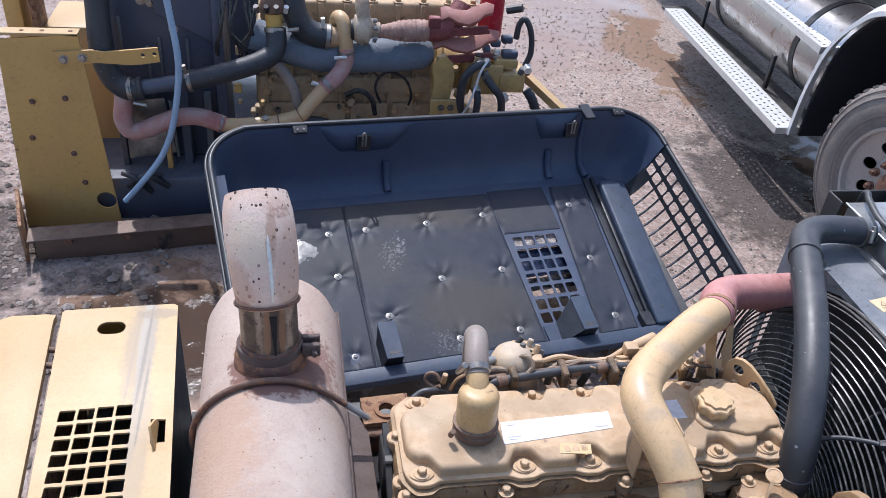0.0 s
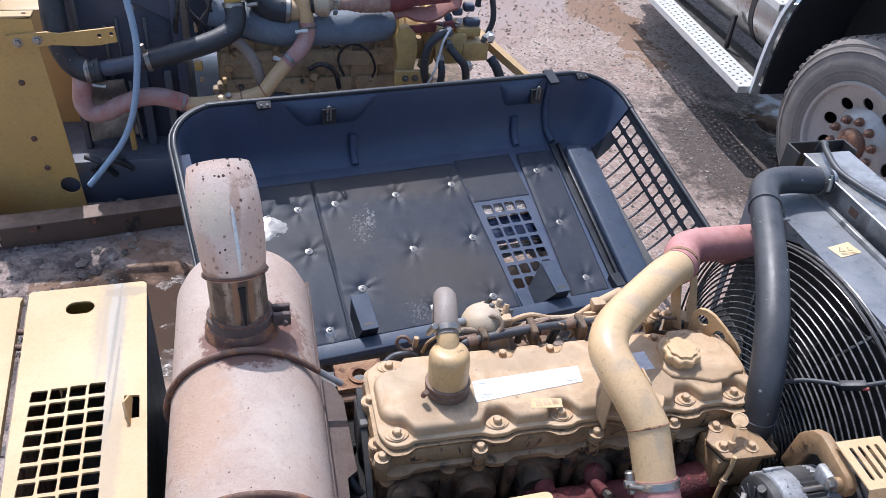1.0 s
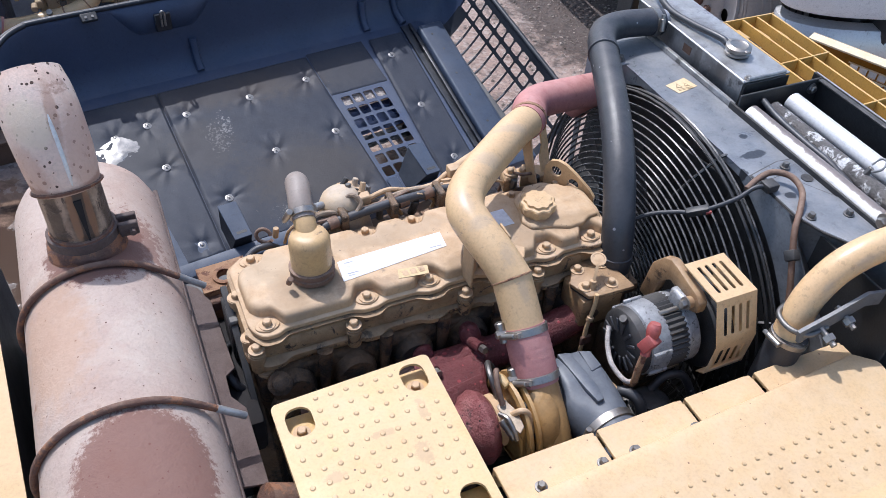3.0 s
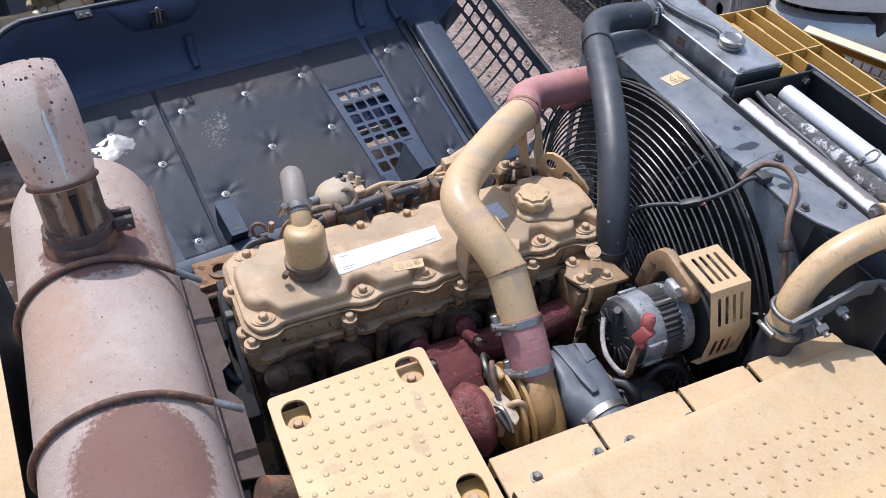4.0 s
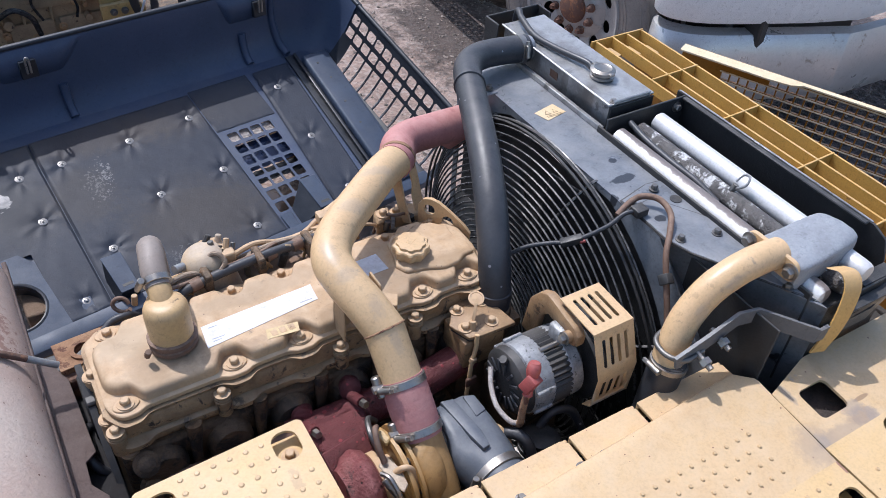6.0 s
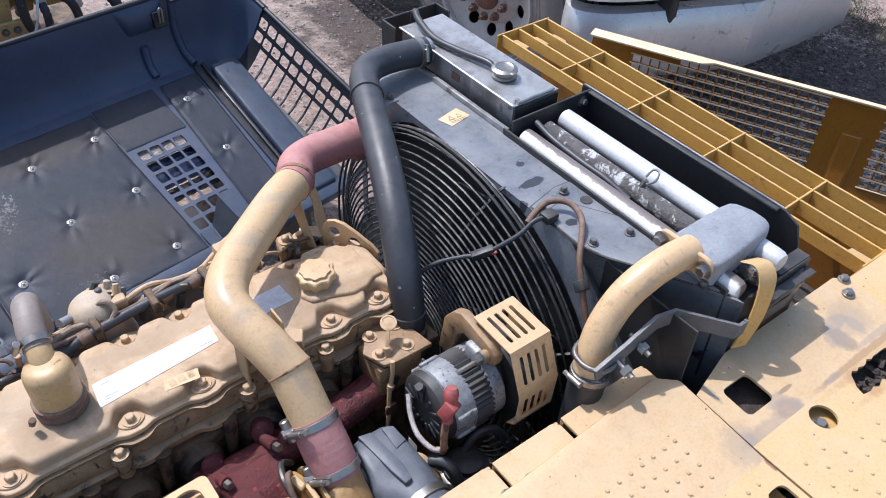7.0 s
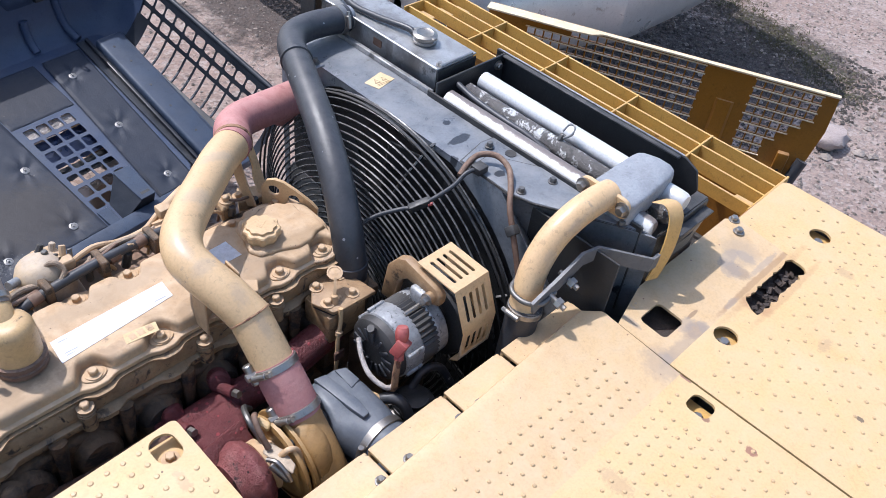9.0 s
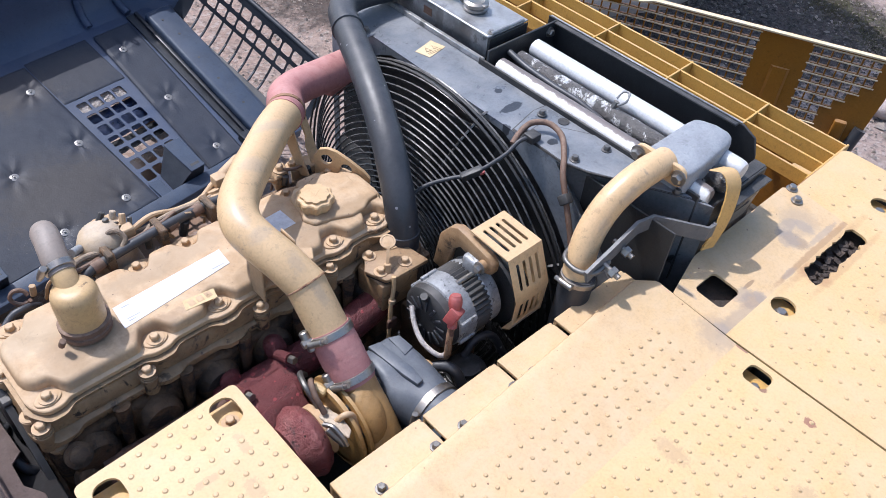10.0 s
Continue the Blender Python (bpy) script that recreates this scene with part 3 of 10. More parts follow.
# ---- ground ----
def ground_material():
    m = bpy.data.materials.new("wet_gravel_ground")
    m.use_nodes = True
    t = m.node_tree
    N, L = t.nodes, t.links
    b = N["Principled BSDF"]
    co = N.new("ShaderNodeTexCoord")
    def nz(sc, det, rg, dist=0.0):
        n = N.new("ShaderNodeTexNoise")
        n.inputs["Scale"].default_value, n.inputs["Detail"].default_value = sc, det
        n.inputs["Roughness"].default_value, n.inputs["Distortion"].default_value = rg, dist
        L.new(co.outputs["Object"], n.inputs["Vector"])
        return n.outputs["Fac"]
    def rng(src, lo, hi, a=0.0, c=1.0):
        r = N.new("ShaderNodeMapRange")
        for k, v in (("From Min", lo), ("From Max", hi), ("To Min", a), ("To Max", c)):
            r.inputs[k].default_value = v
        L.new(src, r.inputs["Value"])
        return r.outputs["Result"]
    def mixed(f, a, c):
        x = N.new("ShaderNodeMix")
        x.data_type = "RGBA"
        L.new(f, x.inputs["Factor"])
        for sock, val in ((x.inputs["A"], a), (x.inputs["B"], c)):
            if isinstance(val, tuple):
                sock.default_value = (*val, 1)
            else:
                L.new(val, sock)
        return x.outputs["Result"]
    vo = N.new("ShaderNodeTexVoronoi")
    vo.inputs["Scale"].default_value, vo.inputs["Randomness"].default_value = 42, 1.0
    L.new(co.outputs["Object"], vo.inputs["Vector"])
    col = mixed(rng(nz(1.1, 6, 0.6), 0.35, 0.65), (0.30, 0.215, 0.18), (0.36, 0.285, 0.25))
    col = mixed(rng(nz(9, 6, 0.7), 0.42, 0.7, 0, 0.7), col, (0.20, 0.145, 0.12))
    grey = N.new("ShaderNodeSeparateColor")
    L.new(vo.outputs["Color"], grey.inputs[0])
    col = mixed(rng(grey.outputs[0], 0.62, 0.9, 0, 0.55), col, (0.40, 0.35, 0.32))
    col = mixed(rng(grey.outputs[1], 0.75, 0.9, 0, 0.6), col, (0.13, 0.10, 0.09))
    # standing water: level attribute "wet" on the vertices
    at = N.new("ShaderNodeAttribute")
    at.attribute_name = "wet"
    wet = N.new("ShaderNodeMath")
    wet.operation = "ADD"
    L.new(at.outputs["Fac"], wet.inputs[0])
    L.new(rng(nz(3.2, 6, 0.65, 0.6), 0.3, 0.7, -0.45, 0.45), wet.inputs[1])
    w = rng(wet.outputs[0], 0.42, 0.62)
    col = mixed(w, col, (0.27, 0.18, 0.13))
    # Darkens the colour for wet gravel and for the truck's painted-in shadow.
    dp = N.new("ShaderNodeAttribute")
    dp.attribute_name = "shade_damp"
    dw = N.new("ShaderNodeMath")
    dw.operation = "ADD"
    L.new(dp.outputs["Fac"], dw.inputs[0])
    L.new(rng(nz(5.0, 7, 0.7, 0.4), 0.3, 0.7, -0.4, 0.4), dw.inputs[1])
    dark = N.new("ShaderNodeMix")
    dark.data_type, dark.blend_type = "RGBA", "MULTIPLY"
    L.new(rng(dw.outputs[0], 0.3, 0.7, 0.0, 1.0), dark.inputs["Factor"])
    L.new(col, dark.inputs["A"])
    dark.inputs["B"].default_value = (0.27, 0.265, 0.27, 1)
    col = dark.outputs["Result"]
    L.new(col, b.inputs["Base Color"])
    L.new(rng(w, 0, 1, 0.88, 0.08), b.inputs["Roughness"])
    bp = N.new("ShaderNodeBump")
    bp.inputs["Distance"].default_value = 0.012
    L.new(rng(w, 0, 1, 0.7, 0.03), bp.inputs["Strength"])
    mul = N.new("ShaderNodeMath")
    mul.operation = "ADD"
    L.new(vo.outputs["Distance"], mul.inputs[0])
    L.new(nz(60, 5, 0.7), mul.inputs[1])
    L.new(mul.outputs[0], bp.inputs["Height"])
    L.new(bp.outputs["Normal"], b.inputs["Normal"])
    return m


M_GROUND = ground_material()


def ground_height(x, y):
    near = math.exp(-((x - 1) ** 2 + (y - 2) ** 2) / 120)
    h = 0.05 * noise.noise((x * 0.35, y * 0.35, 0)) + 0.018 * noise.noise((x * 1.7, y * 1.7, 3)) + 0.008 * noise.noise((x * 6, y * 6, 5))
    return h * near + 0.6 * (1 - near) * noise.noise((x * 0.02, y * 0.02, 9))


PUDDLES = ((2.75, 7.1, 0.75, 1.7), (2.1, 6.3, 0.6, 1.0), (3.25, 6.2, 0.35, 1.3), (-0.95, 2.55, 0.55, 0.75), (-0.45, 1.3, 0.5, 1.6), (3.4, 7.6, 0.5, 1.5), (3.9, 3.4, 0.5, 1.5), (0.6, 2.4, 1.2, 1.0))


# Ellipses of darker ground: wet gravel, plus truck shadow painted into the colour.
SHADE_DAMP = ((5.35, 1.25, 0.9, 0.95), (4.4, 1.4, 1.0, 0.9), (6.15, 1.15, 0.25, 0.9), (3.2, 3.6, 0.7, 1.2), (-1.0, 2.3, 0.9, 0.7), (-2.2, 3.0, 0.7, 1.0))


def build_ground():
    b = bmesh.new()
    xs = [-400, -120, -40, -16, -9] + [-6 + 0.09 * k for k in range(156)] + [9, 12, 18, 40, 120, 400]
    ys = [-400, -120, -40, -16, -8] + [-4 + 0.09 * k for k in range(156)] + [11, 14, 20, 40, 120, 400]
    lay = b.verts.layers.float.new("wet")
    shade_damp = b.verts.layers.float.new("shade_damp")
    grid = []
    for y in ys:
        row = []
        for x in xs:
            v = b.verts.new((x, y, ground_height(x, y)))
            v[shade_damp] = max(-1.0, max(1.3 - math.hypot((x - px) / rx, (y - py) / ry) for px, py, rx, ry in SHADE_DAMP))
            wet = max(1.22 - math.hypot((x - px) / rx, (y - py) / ry) for px, py, rx, ry in PUDDLES)
            v[lay] = max(-1.0, min(1.0, wet))
            row.append(v)
        grid.append(row)
    for r0, r1 in zip(grid, grid[1:]):
        for k in range(len(xs) - 1):
            b.faces.new((r0[k], r0[k + 1], r1[k + 1], r1[k]))
    return solo("ground", b, M_GROUND, "brown wet gravel yard with muddy puddles", "ground", kind="structure")


build_ground()


def scatter_stones(count, x0, x1, y0, y1, smin, smax, seed, mat=None):
    rnd = random.Random(seed)
    verts, faces = [], []
    base = ((0, 0, 1), (0.9, 0, 0.25), (0.2, 0.95, 0.2), (-0.85, 0.4, 0.3), (-0.6, -0.8, 0.2), (0.5, -0.8, 0.3), (0, 0, -0.5))
    tri = ((0, 1, 2), (0, 2, 3), (0, 3, 4), (0, 4, 5), (0, 5, 1), (6, 2, 1), (6, 3, 2), (6, 4, 3), (6, 5, 4), (6, 1, 5))
    for _ in range(count):
        x, y = rnd.uniform(x0, x1), rnd.uniform(y0, y1)
        s = smin + (smax - smin) * rnd.random() ** 3
        a, k = rnd.uniform(0, math.tau), len(verts)
        sx, sy, sz = s * rnd.uniform(0.7, 1.2), s * rnd.uniform(0.6, 1.1), s * rnd.uniform(0.5, 0.95)
        g = ground_height(x, y)
        for p in base:
            px, py = p[0] * sx * rnd.uniform(0.8, 1.2), p[1] * sy * rnd.uniform(0.8, 1.2)
            verts.append((x + px * math.cos(a) - py * math.sin(a), y + px * math.sin(a) + py * math.cos(a), g + p[2] * sz))
        faces += [tuple(k + i for i in f) for f in tri]
    me = bpy.data.meshes.new("gravel")
    me.from_pydata(verts, [], faces)
    me.materials.append(mat or M_STONE)
    return new("gravel", me)


for args in ((4500, 1.6, 3.6, 2.4, 7.5, 0.004, 0.018, 3), (7000, 5.6, 8.0, -3.2, 2.2, 0.004, 0.018, 4), (7000, 3.0, 6.0, -3.2, 0.2, 0.004, 0.020, 7), (150, 4.1, 6.2, -1.6, 0.15, 0.02, 0.062, 6), (15000, 3.2, 6.3, 0.15, 2.4, 0.005, 0.024, 16, M_DARKSTONE), (500, 3.6, 6.0, 0.25, 1.9, 0.008, 0.032, 26), (3500, -3.2, -0.9, 1.2, 5.0, 0.006, 0.038, 5)):
    tagged(scatter_stones(*args), "loose grey-brown gravel lying on the yard", "gravel", kind="stuff")


def boulder():
    b = bmesh.new()
    bmesh.ops.create_icosphere(b, subdivisions=3, radius=1.0)
    for v in b.verts:
        n = v.co.normalized()
        v.co = n * (1 + 0.22 * noise.noise(n * 1.6) + 0.07 * noise.noise(n * 5))
        v.co = Vector((5.06 + 0.13 * v.co.x, 0.15 + 0.10 * v.co.y, 0.035 + 0.075 * max(-0.6, min(0.72, v.co.z))))
    solo("boulder", b, M_BOULDER, "pale pinkish flat-topped stone lying on the gravel", "stone")


boulder()


def weeds():
    """Low dry weeds along the edge of the darkened gravel."""
    rnd = random.Random(31)
    line = [(6.55, 2.10), (6.22, 1.30), (6.06, 0.85), (5.82, 0.38)]
    verts, faces = [], []
    for _ in range(1500):
        k = rnd.randrange(len(line) - 1)
        f = rnd.random()
        cx = line[k][0] + (line[k + 1][0] - line[k][0]) * f + rnd.gauss(-0.06, 0.13)
        cy = line[k][1] + (line[k + 1][1] - line[k][1]) * f + rnd.gauss(-0.06, 0.13)
        g = ground_height(cx, cy)
        for _b in range(6):
            a, lean, h, w2 = rnd.uniform(0, math.tau), rnd.uniform(0.008, 0.035), rnd.uniform(0.004, 0.018), rnd.uniform(0.003, 0.007)
            x, y = cx + rnd.uniform(-0.02, 0.02), cy + rnd.uniform(-0.02, 0.02)
            n = len(verts)
            verts += [(x - w2 * math.sin(a), y + w2 * math.cos(a), g - 0.004), (x + w2 * math.sin(a), y - w2 * math.cos(a), g - 0.004), (x + lean * math.cos(a), y + lean * math.sin(a), g + h)]
            faces.append((n, n + 1, n + 2))
    me = bpy.data.meshes.new("weeds")
    me.from_pydata(verts, [], faces)
    me.materials.append(M_WEED)
    tagged(new("weeds", me), "low dark dry weeds growing in the gravel", "weeds", kind="stuff")


weeds()


# ---- the excavator's engine bay: frame, floor and walls ----
def engine_bay():
    bay = thing("engine_bay", (0.6, 0.0, 0.0), "dark greasy engine bay of a yellow excavator", "engine bay", kind="structure")
    part("bay_floor", box(-0.5, 1.95, -1.9, 0.62, 0.86, 0.94), M_BLACK, bay)
    part("undercarriage", box(-0.9, 1.7, -1.8, 0.5, 0.0, 0.86, 0.03), M_BLACK, bay, "dark undercarriage block")
    part("front_bulkhead", box(0.27, 1.9, -1.9, -0.62, 0.94, 1.60), M_BLACK, bay)
    part("rear_sill", box(-0.5, 1.0, 0.56, 0.62, 0.94, 1.25), M_BLACK, bay)
    part("side_beam", box(1.46, 1.62, -0.6, 0.62, 0.94, 1.45), M_YELLOW, bay)
    return bay


engine_bay()


def stud_field(xs, ys, z, skip, r=0.0046, h=0.0026, stagger=False):
    """Small pressed anti-slip studs on a plate."""
    verts, faces = [], []
    for j, y in enumerate(ys):
        for x in xs:
            x1 = x + (xs[1] - xs[0]) / 2 if stagger and j % 2 else x
            if skip(x1, y):
                continue
            k = len(verts)
            for rr, hh in ((r, 0), (r * 0.66, h)):
                verts += [(x1 + rr * math.cos(math.tau * i / 8), y + rr * math.sin(math.tau * i / 8), z + hh) for i in range(8)]
            verts.append((x1, y, z + h * 1.15))
            faces += [(k + i, k + (i + 1) % 8, k + 8 + (i + 1) % 8, k + 8 + i) for i in range(8)]
            faces += [(k + 8 + i, k + 8 + (i + 1) % 8, k + 16) for i in range(8)]
    b = bmesh.new()
    me = bpy.data.meshes.new("tmp")
    me.from_pydata(verts, [], faces)
    b.from_mesh(me)
    bpy.data.meshes.remove(me)
    return b


def near(x, y, spots):
    return any(abs(x - cx) < a and abs(y - cy) < b for cx, cy, a, b in spots)


def steps(a, b, d):
    return [a + d * k for k in range(int(round((b - a) / d)) + 1)]


ZW = 1.673


def rise(x, y):
    """The walkway's front band slopes up a little to its edge."""
    return 0.015 * max(0.0, min(1.0, (y + 0.69) / 0.19))


for c, r, col, wob, sc, ed in (((0.990, -0.782, ZW), (0.006, 0.007, 0.02), (0.18, 0.08, 0.06), 0.9, 130, 0.25), ((0.992, -0.878, ZW), (0.008, 0.011, 0.02), (0.22, 0.085, 0.065), 0.9, 130, 0.25), ((1.043, -0.703, ZW), (0.003, 0.012, 0.02), (0.22, 0.09, 0.08), 0.9, 130, 0.3),
                               ((1.225, -0.985, ZW), (0.005, 0.007, 0.02), (0.08, 0.06, 0.05), 0.9, 130, 0.25), ((1.43, -0.672, ZW), (0.13, 0.010, 0.03), (0.36, 0.20, 0.09), 0.8, 60, 0.6), ((1.43, -0.722, ZW), (0.11, 0.008, 0.03), (0.36, 0.20, 0.09), 0.8, 60, 0.6), ((1.34, -0.69, ZW), (0.02, 0.03, 0.03), (0.34, 0.17, 0.08), 0.8, 60, 0.6)):
    stained(M_WALK, c, r, col, wob, sc, ed, 0.8 if r[0] < 0.03 and sc > 70 else 0.4)
for c, r, col, wob, sc, ed in (((1.039, -0.655, 1.68), (0.03, 0.03, 0.03), (0.42, 0.32, 0.23), 0.9, 80, 0.9), ((1.095, -0.655, 1.68), (0.045, 0.012, 0.03), (0.40, 0.31, 0.23), 0.9, 80, 0.8), ((1.169, -0.648, 1.68), (0.022, 0.016, 0.03), (0.28, 0.22, 0.19), 0.9, 60, 0.7), ((1.40, -0.609, 1.68), (0.016, 0.026, 0.03), (0.26, 0.20, 0.16), 0.9, 80, 0.6),
                               ((1.46, -0.585, 1.68), (0.03, 0.03, 0.03), (0.44, 0.34, 0.24), 0.9, 70, 0.9), ((1.20, -0.618, 1.68), (0.018, 0.004, 0.02), (0.20, 0.12, 0.08), 0.3, 50, 0.3), ((1.43, -0.655, 1.68), (0.14, 0.006, 0.03), (0.34, 0.19, 0.09), 0.9, 60, 0.6)):
    stained(M_BAND, c, r, tuple(v * 0.8 for v in col), wob, sc, ed, 0.6)


for x, y, rx, ry in ((0.12, -0.30, 0.02, 0.006), (0.17, -0.36, 0.012, 0.02), (0.06, -0.43, 0.03, 0.012), (0.20, -0.28, 0.008, 0.02), (0.02, -0.35, 0.015, 0.008), (0.55, -0.80, 0.04, 0.012), (0.75, -0.75, 0.015, 0.03), (1.35, -0.85, 0.02, 0.01), (1.60, -0.78, 0.012, 0.02), (0.85, -0.95, 0.02, 0.02)):
    stained(M_WALK, (x, y, 1.682), (rx, ry, 0.03), (0.36, 0.25, 0.15), 1.3, 150, 0.4, 0.45)


for x, y, rx, ry in ((1.165, -0.625, 0.020, 0.012), (1.19, -0.655, 0.012, 0.016), (1.055, -0.660, 0.010, 0.024), (1.39, -0.600, 0.020, 0.020), (1.42, -0.575, 0.030, 0.012), (1.455, -0.60, 0.012, 0.020), (1.30, -0.655, 0.020, 0.006), (1.47, -0.64, 0.05, 0.006), (1.075, -0.545, 0.006, 0.02)):
    stained(M_BAND, (x, y, 1.680), (rx, ry, 0.03), (0.26, 0.225, 0.20), 0.95, 95, 0.5, 0.5)


def walkway_left():
    w = thing("walkway_plate", (0.65, -1.1, 1.6), "faded yellow steel walkway plate with anti-slip studs and rust spots", "walkway plate", "walkway plates")
    hole = rounded(0.985, 1.03, -0.785, -0.735, 0.014)
    b = sheet([(0.27, -1.9), (1.044, -1.9), (1.044, -0.69), (0.27, -0.69)], [hole], ZW - 0.006, ZW)
    part("plate", b, M_WALK, w)
    # front band: slopes up, then rolls over its edge
    rows = []
    f = bmesh.new()
    xs = [0.275 + 0.769 * k / 24 for k in range(25)]
    for s, dz in ((-0.69, 0.0), (-0.60, 0.008), (-0.52, 0.014), (-0.506, 0.0155), (-0.497, 0.013), (-0.4935, 0.006), (-0.4935, -0.03), (-0.499, -0.03)):
        row = []
        for x in xs:
            e = max(0.0, (s + 0.69) / 0.19)
            y = s + e * 0.036 * (x - 0.275) / 0.769
            d = max(0.0, (x - 1.018) / 0.026)
            y -= 0.03 * d * d * e
            row.append(f.verts.new((x, y, ZW + dz + 0.0015 * noise.noise((x * 6, s * 8, 1)) * e)))
        rows.append(row)
    for r0, r1 in zip(rows, rows[1:]):
        for k in range(24):
            f.faces.new((r0[k], r0[k + 1], r1[k + 1], r1[k]))
    part("front_band", f, M_BAND, w, "worn pinkish front band")
    sk = lambda x, y: near(x, y, ((1.007, -0.76, 0.04, 0.045),)) or (-0.712 < y < -0.672) or x > 1.02
    b = stud_field(steps(0.33, 0.99, 0.0277), steps(-1.85, -0.535, 0.0277), ZW, lambda x, y: sk(x, y) or noise.noise((x * 9, y * 9, 2)) > 0.55 or (y > -0.675 and x > 0.955) or (y > -0.565))
    for v in b.verts:
        if v.co.y > -0.69:
            v.co.z += 0.0145 * (v.co.y + 0.69) / 0.18
    tagged(part("studs", b, M_STUD, w), kind="stuff")
    piece("bolt", BOLT_ZINC, pose(1.003, -0.765, ZW - 0.03), w)
    part("bolt_seat", box(0.975, 1.036, -0.80, -0.73, ZW - 0.045, ZW - 0.03, 0.002, 1), M_YELLOW, w)


def walkway_right():
    w = thing("walkway_plate", (1.4, -1.1, 1.6), "faded yellow walkway plate with a square hole and rusted-through gap", "walkway plate", "walkway plates")
    sq = rounded(1.095, 1.168, -0.619, -0.552, 0.012)
    h1, h2 = circle(1.207, -0.697, 0.026, 18), circle(1.678, -0.68, 0.026, 18)
    rnd = random.Random(8)
    rust = [(x, -0.668 + rnd.uniform(-0.005, 0.002)) for x in steps(1.335, 1.535, 0.01)] + [(1.543, -0.676), (1.541, -0.700), (1.536, -0.712)] + [(x, -0.717 + rnd.uniform(-0.003, 0.006)) for x in steps(1.525, 1.325, -0.01)] + [(1.314, -0.711), (1.318, -0.694), (1.326, -0.684)]
    b = sheet([(1.049, -1.9), (1.812, -1.9), (1.812, -0.53), (1.80, -0.515), (1.56, -0.515), (1.55, -0.662), (1.049, -0.662)], [h1, h2, rust], ZW - 0.006, ZW)
    part("plate", b, M_WALK, w)
    b = sheet([(1.049, -0.662), (1.549, -0.662), (1.556, -0.52), (1.53, -0.498), (1.17, -0.498), (1.049, -0.532)], [sq], ZW - 0.006, ZW, lambda x, y, z: (x, y, z + 0.010 * max(0.0, (y + 0.662) / 0.16)))
    part("front_band", b, M_BAND, w, "worn front band of the walkway plate")
    sk = lambda x, y: near(x, y, ((1.207, -0.697, 0.045, 0.045), (1.678, -0.68, 0.05, 0.05), (1.43, -0.69, 0.15, 0.05))) or y > -0.73 and x < 1.56 or y > -0.60
    tagged(part("studs", stud_field(steps(1.095, 1.76, 0.0515), steps(-1.85, -0.56, 0.0265), ZW, lambda x, y: sk(x, y) or x > 1.78, stagger=True), M_STUD, w), kind="stuff")
    part("mounting_rail", box(1.06, 1.80, -0.73, -0.53, ZW - 0.09, ZW - 0.04, 0.004, 1), M_CRUMB, w)
    for k in range(40):
        x, y = rnd.uniform(1.33, 1.535), rnd.uniform(-0.716, -0.672)
        part("rust_flake", moved(box(-0.008, 0.007, -0.006, 0.005, -0.002, 0.003, 0), pose(x, y, ZW - 0.034 + rnd.uniform(0, 0.01), rnd.uniform(-30, 30), rnd.uniform(-30, 30), rnd.uniform(0, 180))), M_CRUMB, w)
    piece("bolt", BOLT_ZINC, pose(1.203, -0.70, ZW - 0.024) @ Matrix.Scale(1.3, 4), w)
    part("bolt_seat", box(1.165, 1.25, -0.735, -0.66, ZW - 0.036, ZW - 0.024, 0.002, 1), M_YELLOW, w)
    piece("bolt", BOLT_ZINC, pose(1.672, -0.683, ZW - 0.024) @ Matrix.Scale(1.3, 4), w)
    part("bolt_seat", box(1.64, 1.72, -0.72, -0.645, ZW - 0.036, ZW - 0.024, 0.002, 1), M_YELLOW, w)
    piece("bolt", BOLT_ZINC, pose(1.112, -0.58, ZW - 0.038, 30, 0, 0), w)
    for x, y in ((1.515, -0.545), (1.545, -0.515)):
        piece("bolt", BOLT_ZINC, pose(x, y, ZW + 0.009), w)
    part("support_box", box(1.06, 1.80, -1.88, -0.74, ZW - 0.3, ZW - 0.04, 0.004, 1), M_BLACK, w)
    part("square_tube", box(1.07, 1.20, -0.64, -0.535, ZW - 0.075, ZW - 0.07, 0.001, 1), M_YELLOW, w)
    return w


def walkway_edge_strips():
    for x0, x1, bolts in ((0.272, 0.468, (0.33, 0.45)), (0.475, 0.655, (0.515, 0.643)), (0.662, 0.812, (0.695, 0.80)), (0.822, 1.035, (0.86, 1.0))):
        w = thing("edge_strip", ((x0 + x1) / 2, -0.45, 1.6), "worn yellow steel edge strip bolted beside the walkway", "edge strip", "walkway edge strips")
        b = slab([(x0, -0.53), (x1, -0.53), (x1, -0.425), (x1 - 0.012, -0.414), (x0, -0.414)], ZW - 0.018, ZW - 0.010, 0.0015, 1)
        box(x0, x1, -0.422, -0.414, ZW - 0.07, ZW - 0.012, 0.002, 1, b)
        part("strip", b, M_BAND, w)
        for bx in bolts:
            piece("bolt", BOLT_DARK, pose(bx, -0.477, ZW - 0.010, 0, 0, bx * 900), w)


walkway_left()
walkway_right()
walkway_edge_strips()


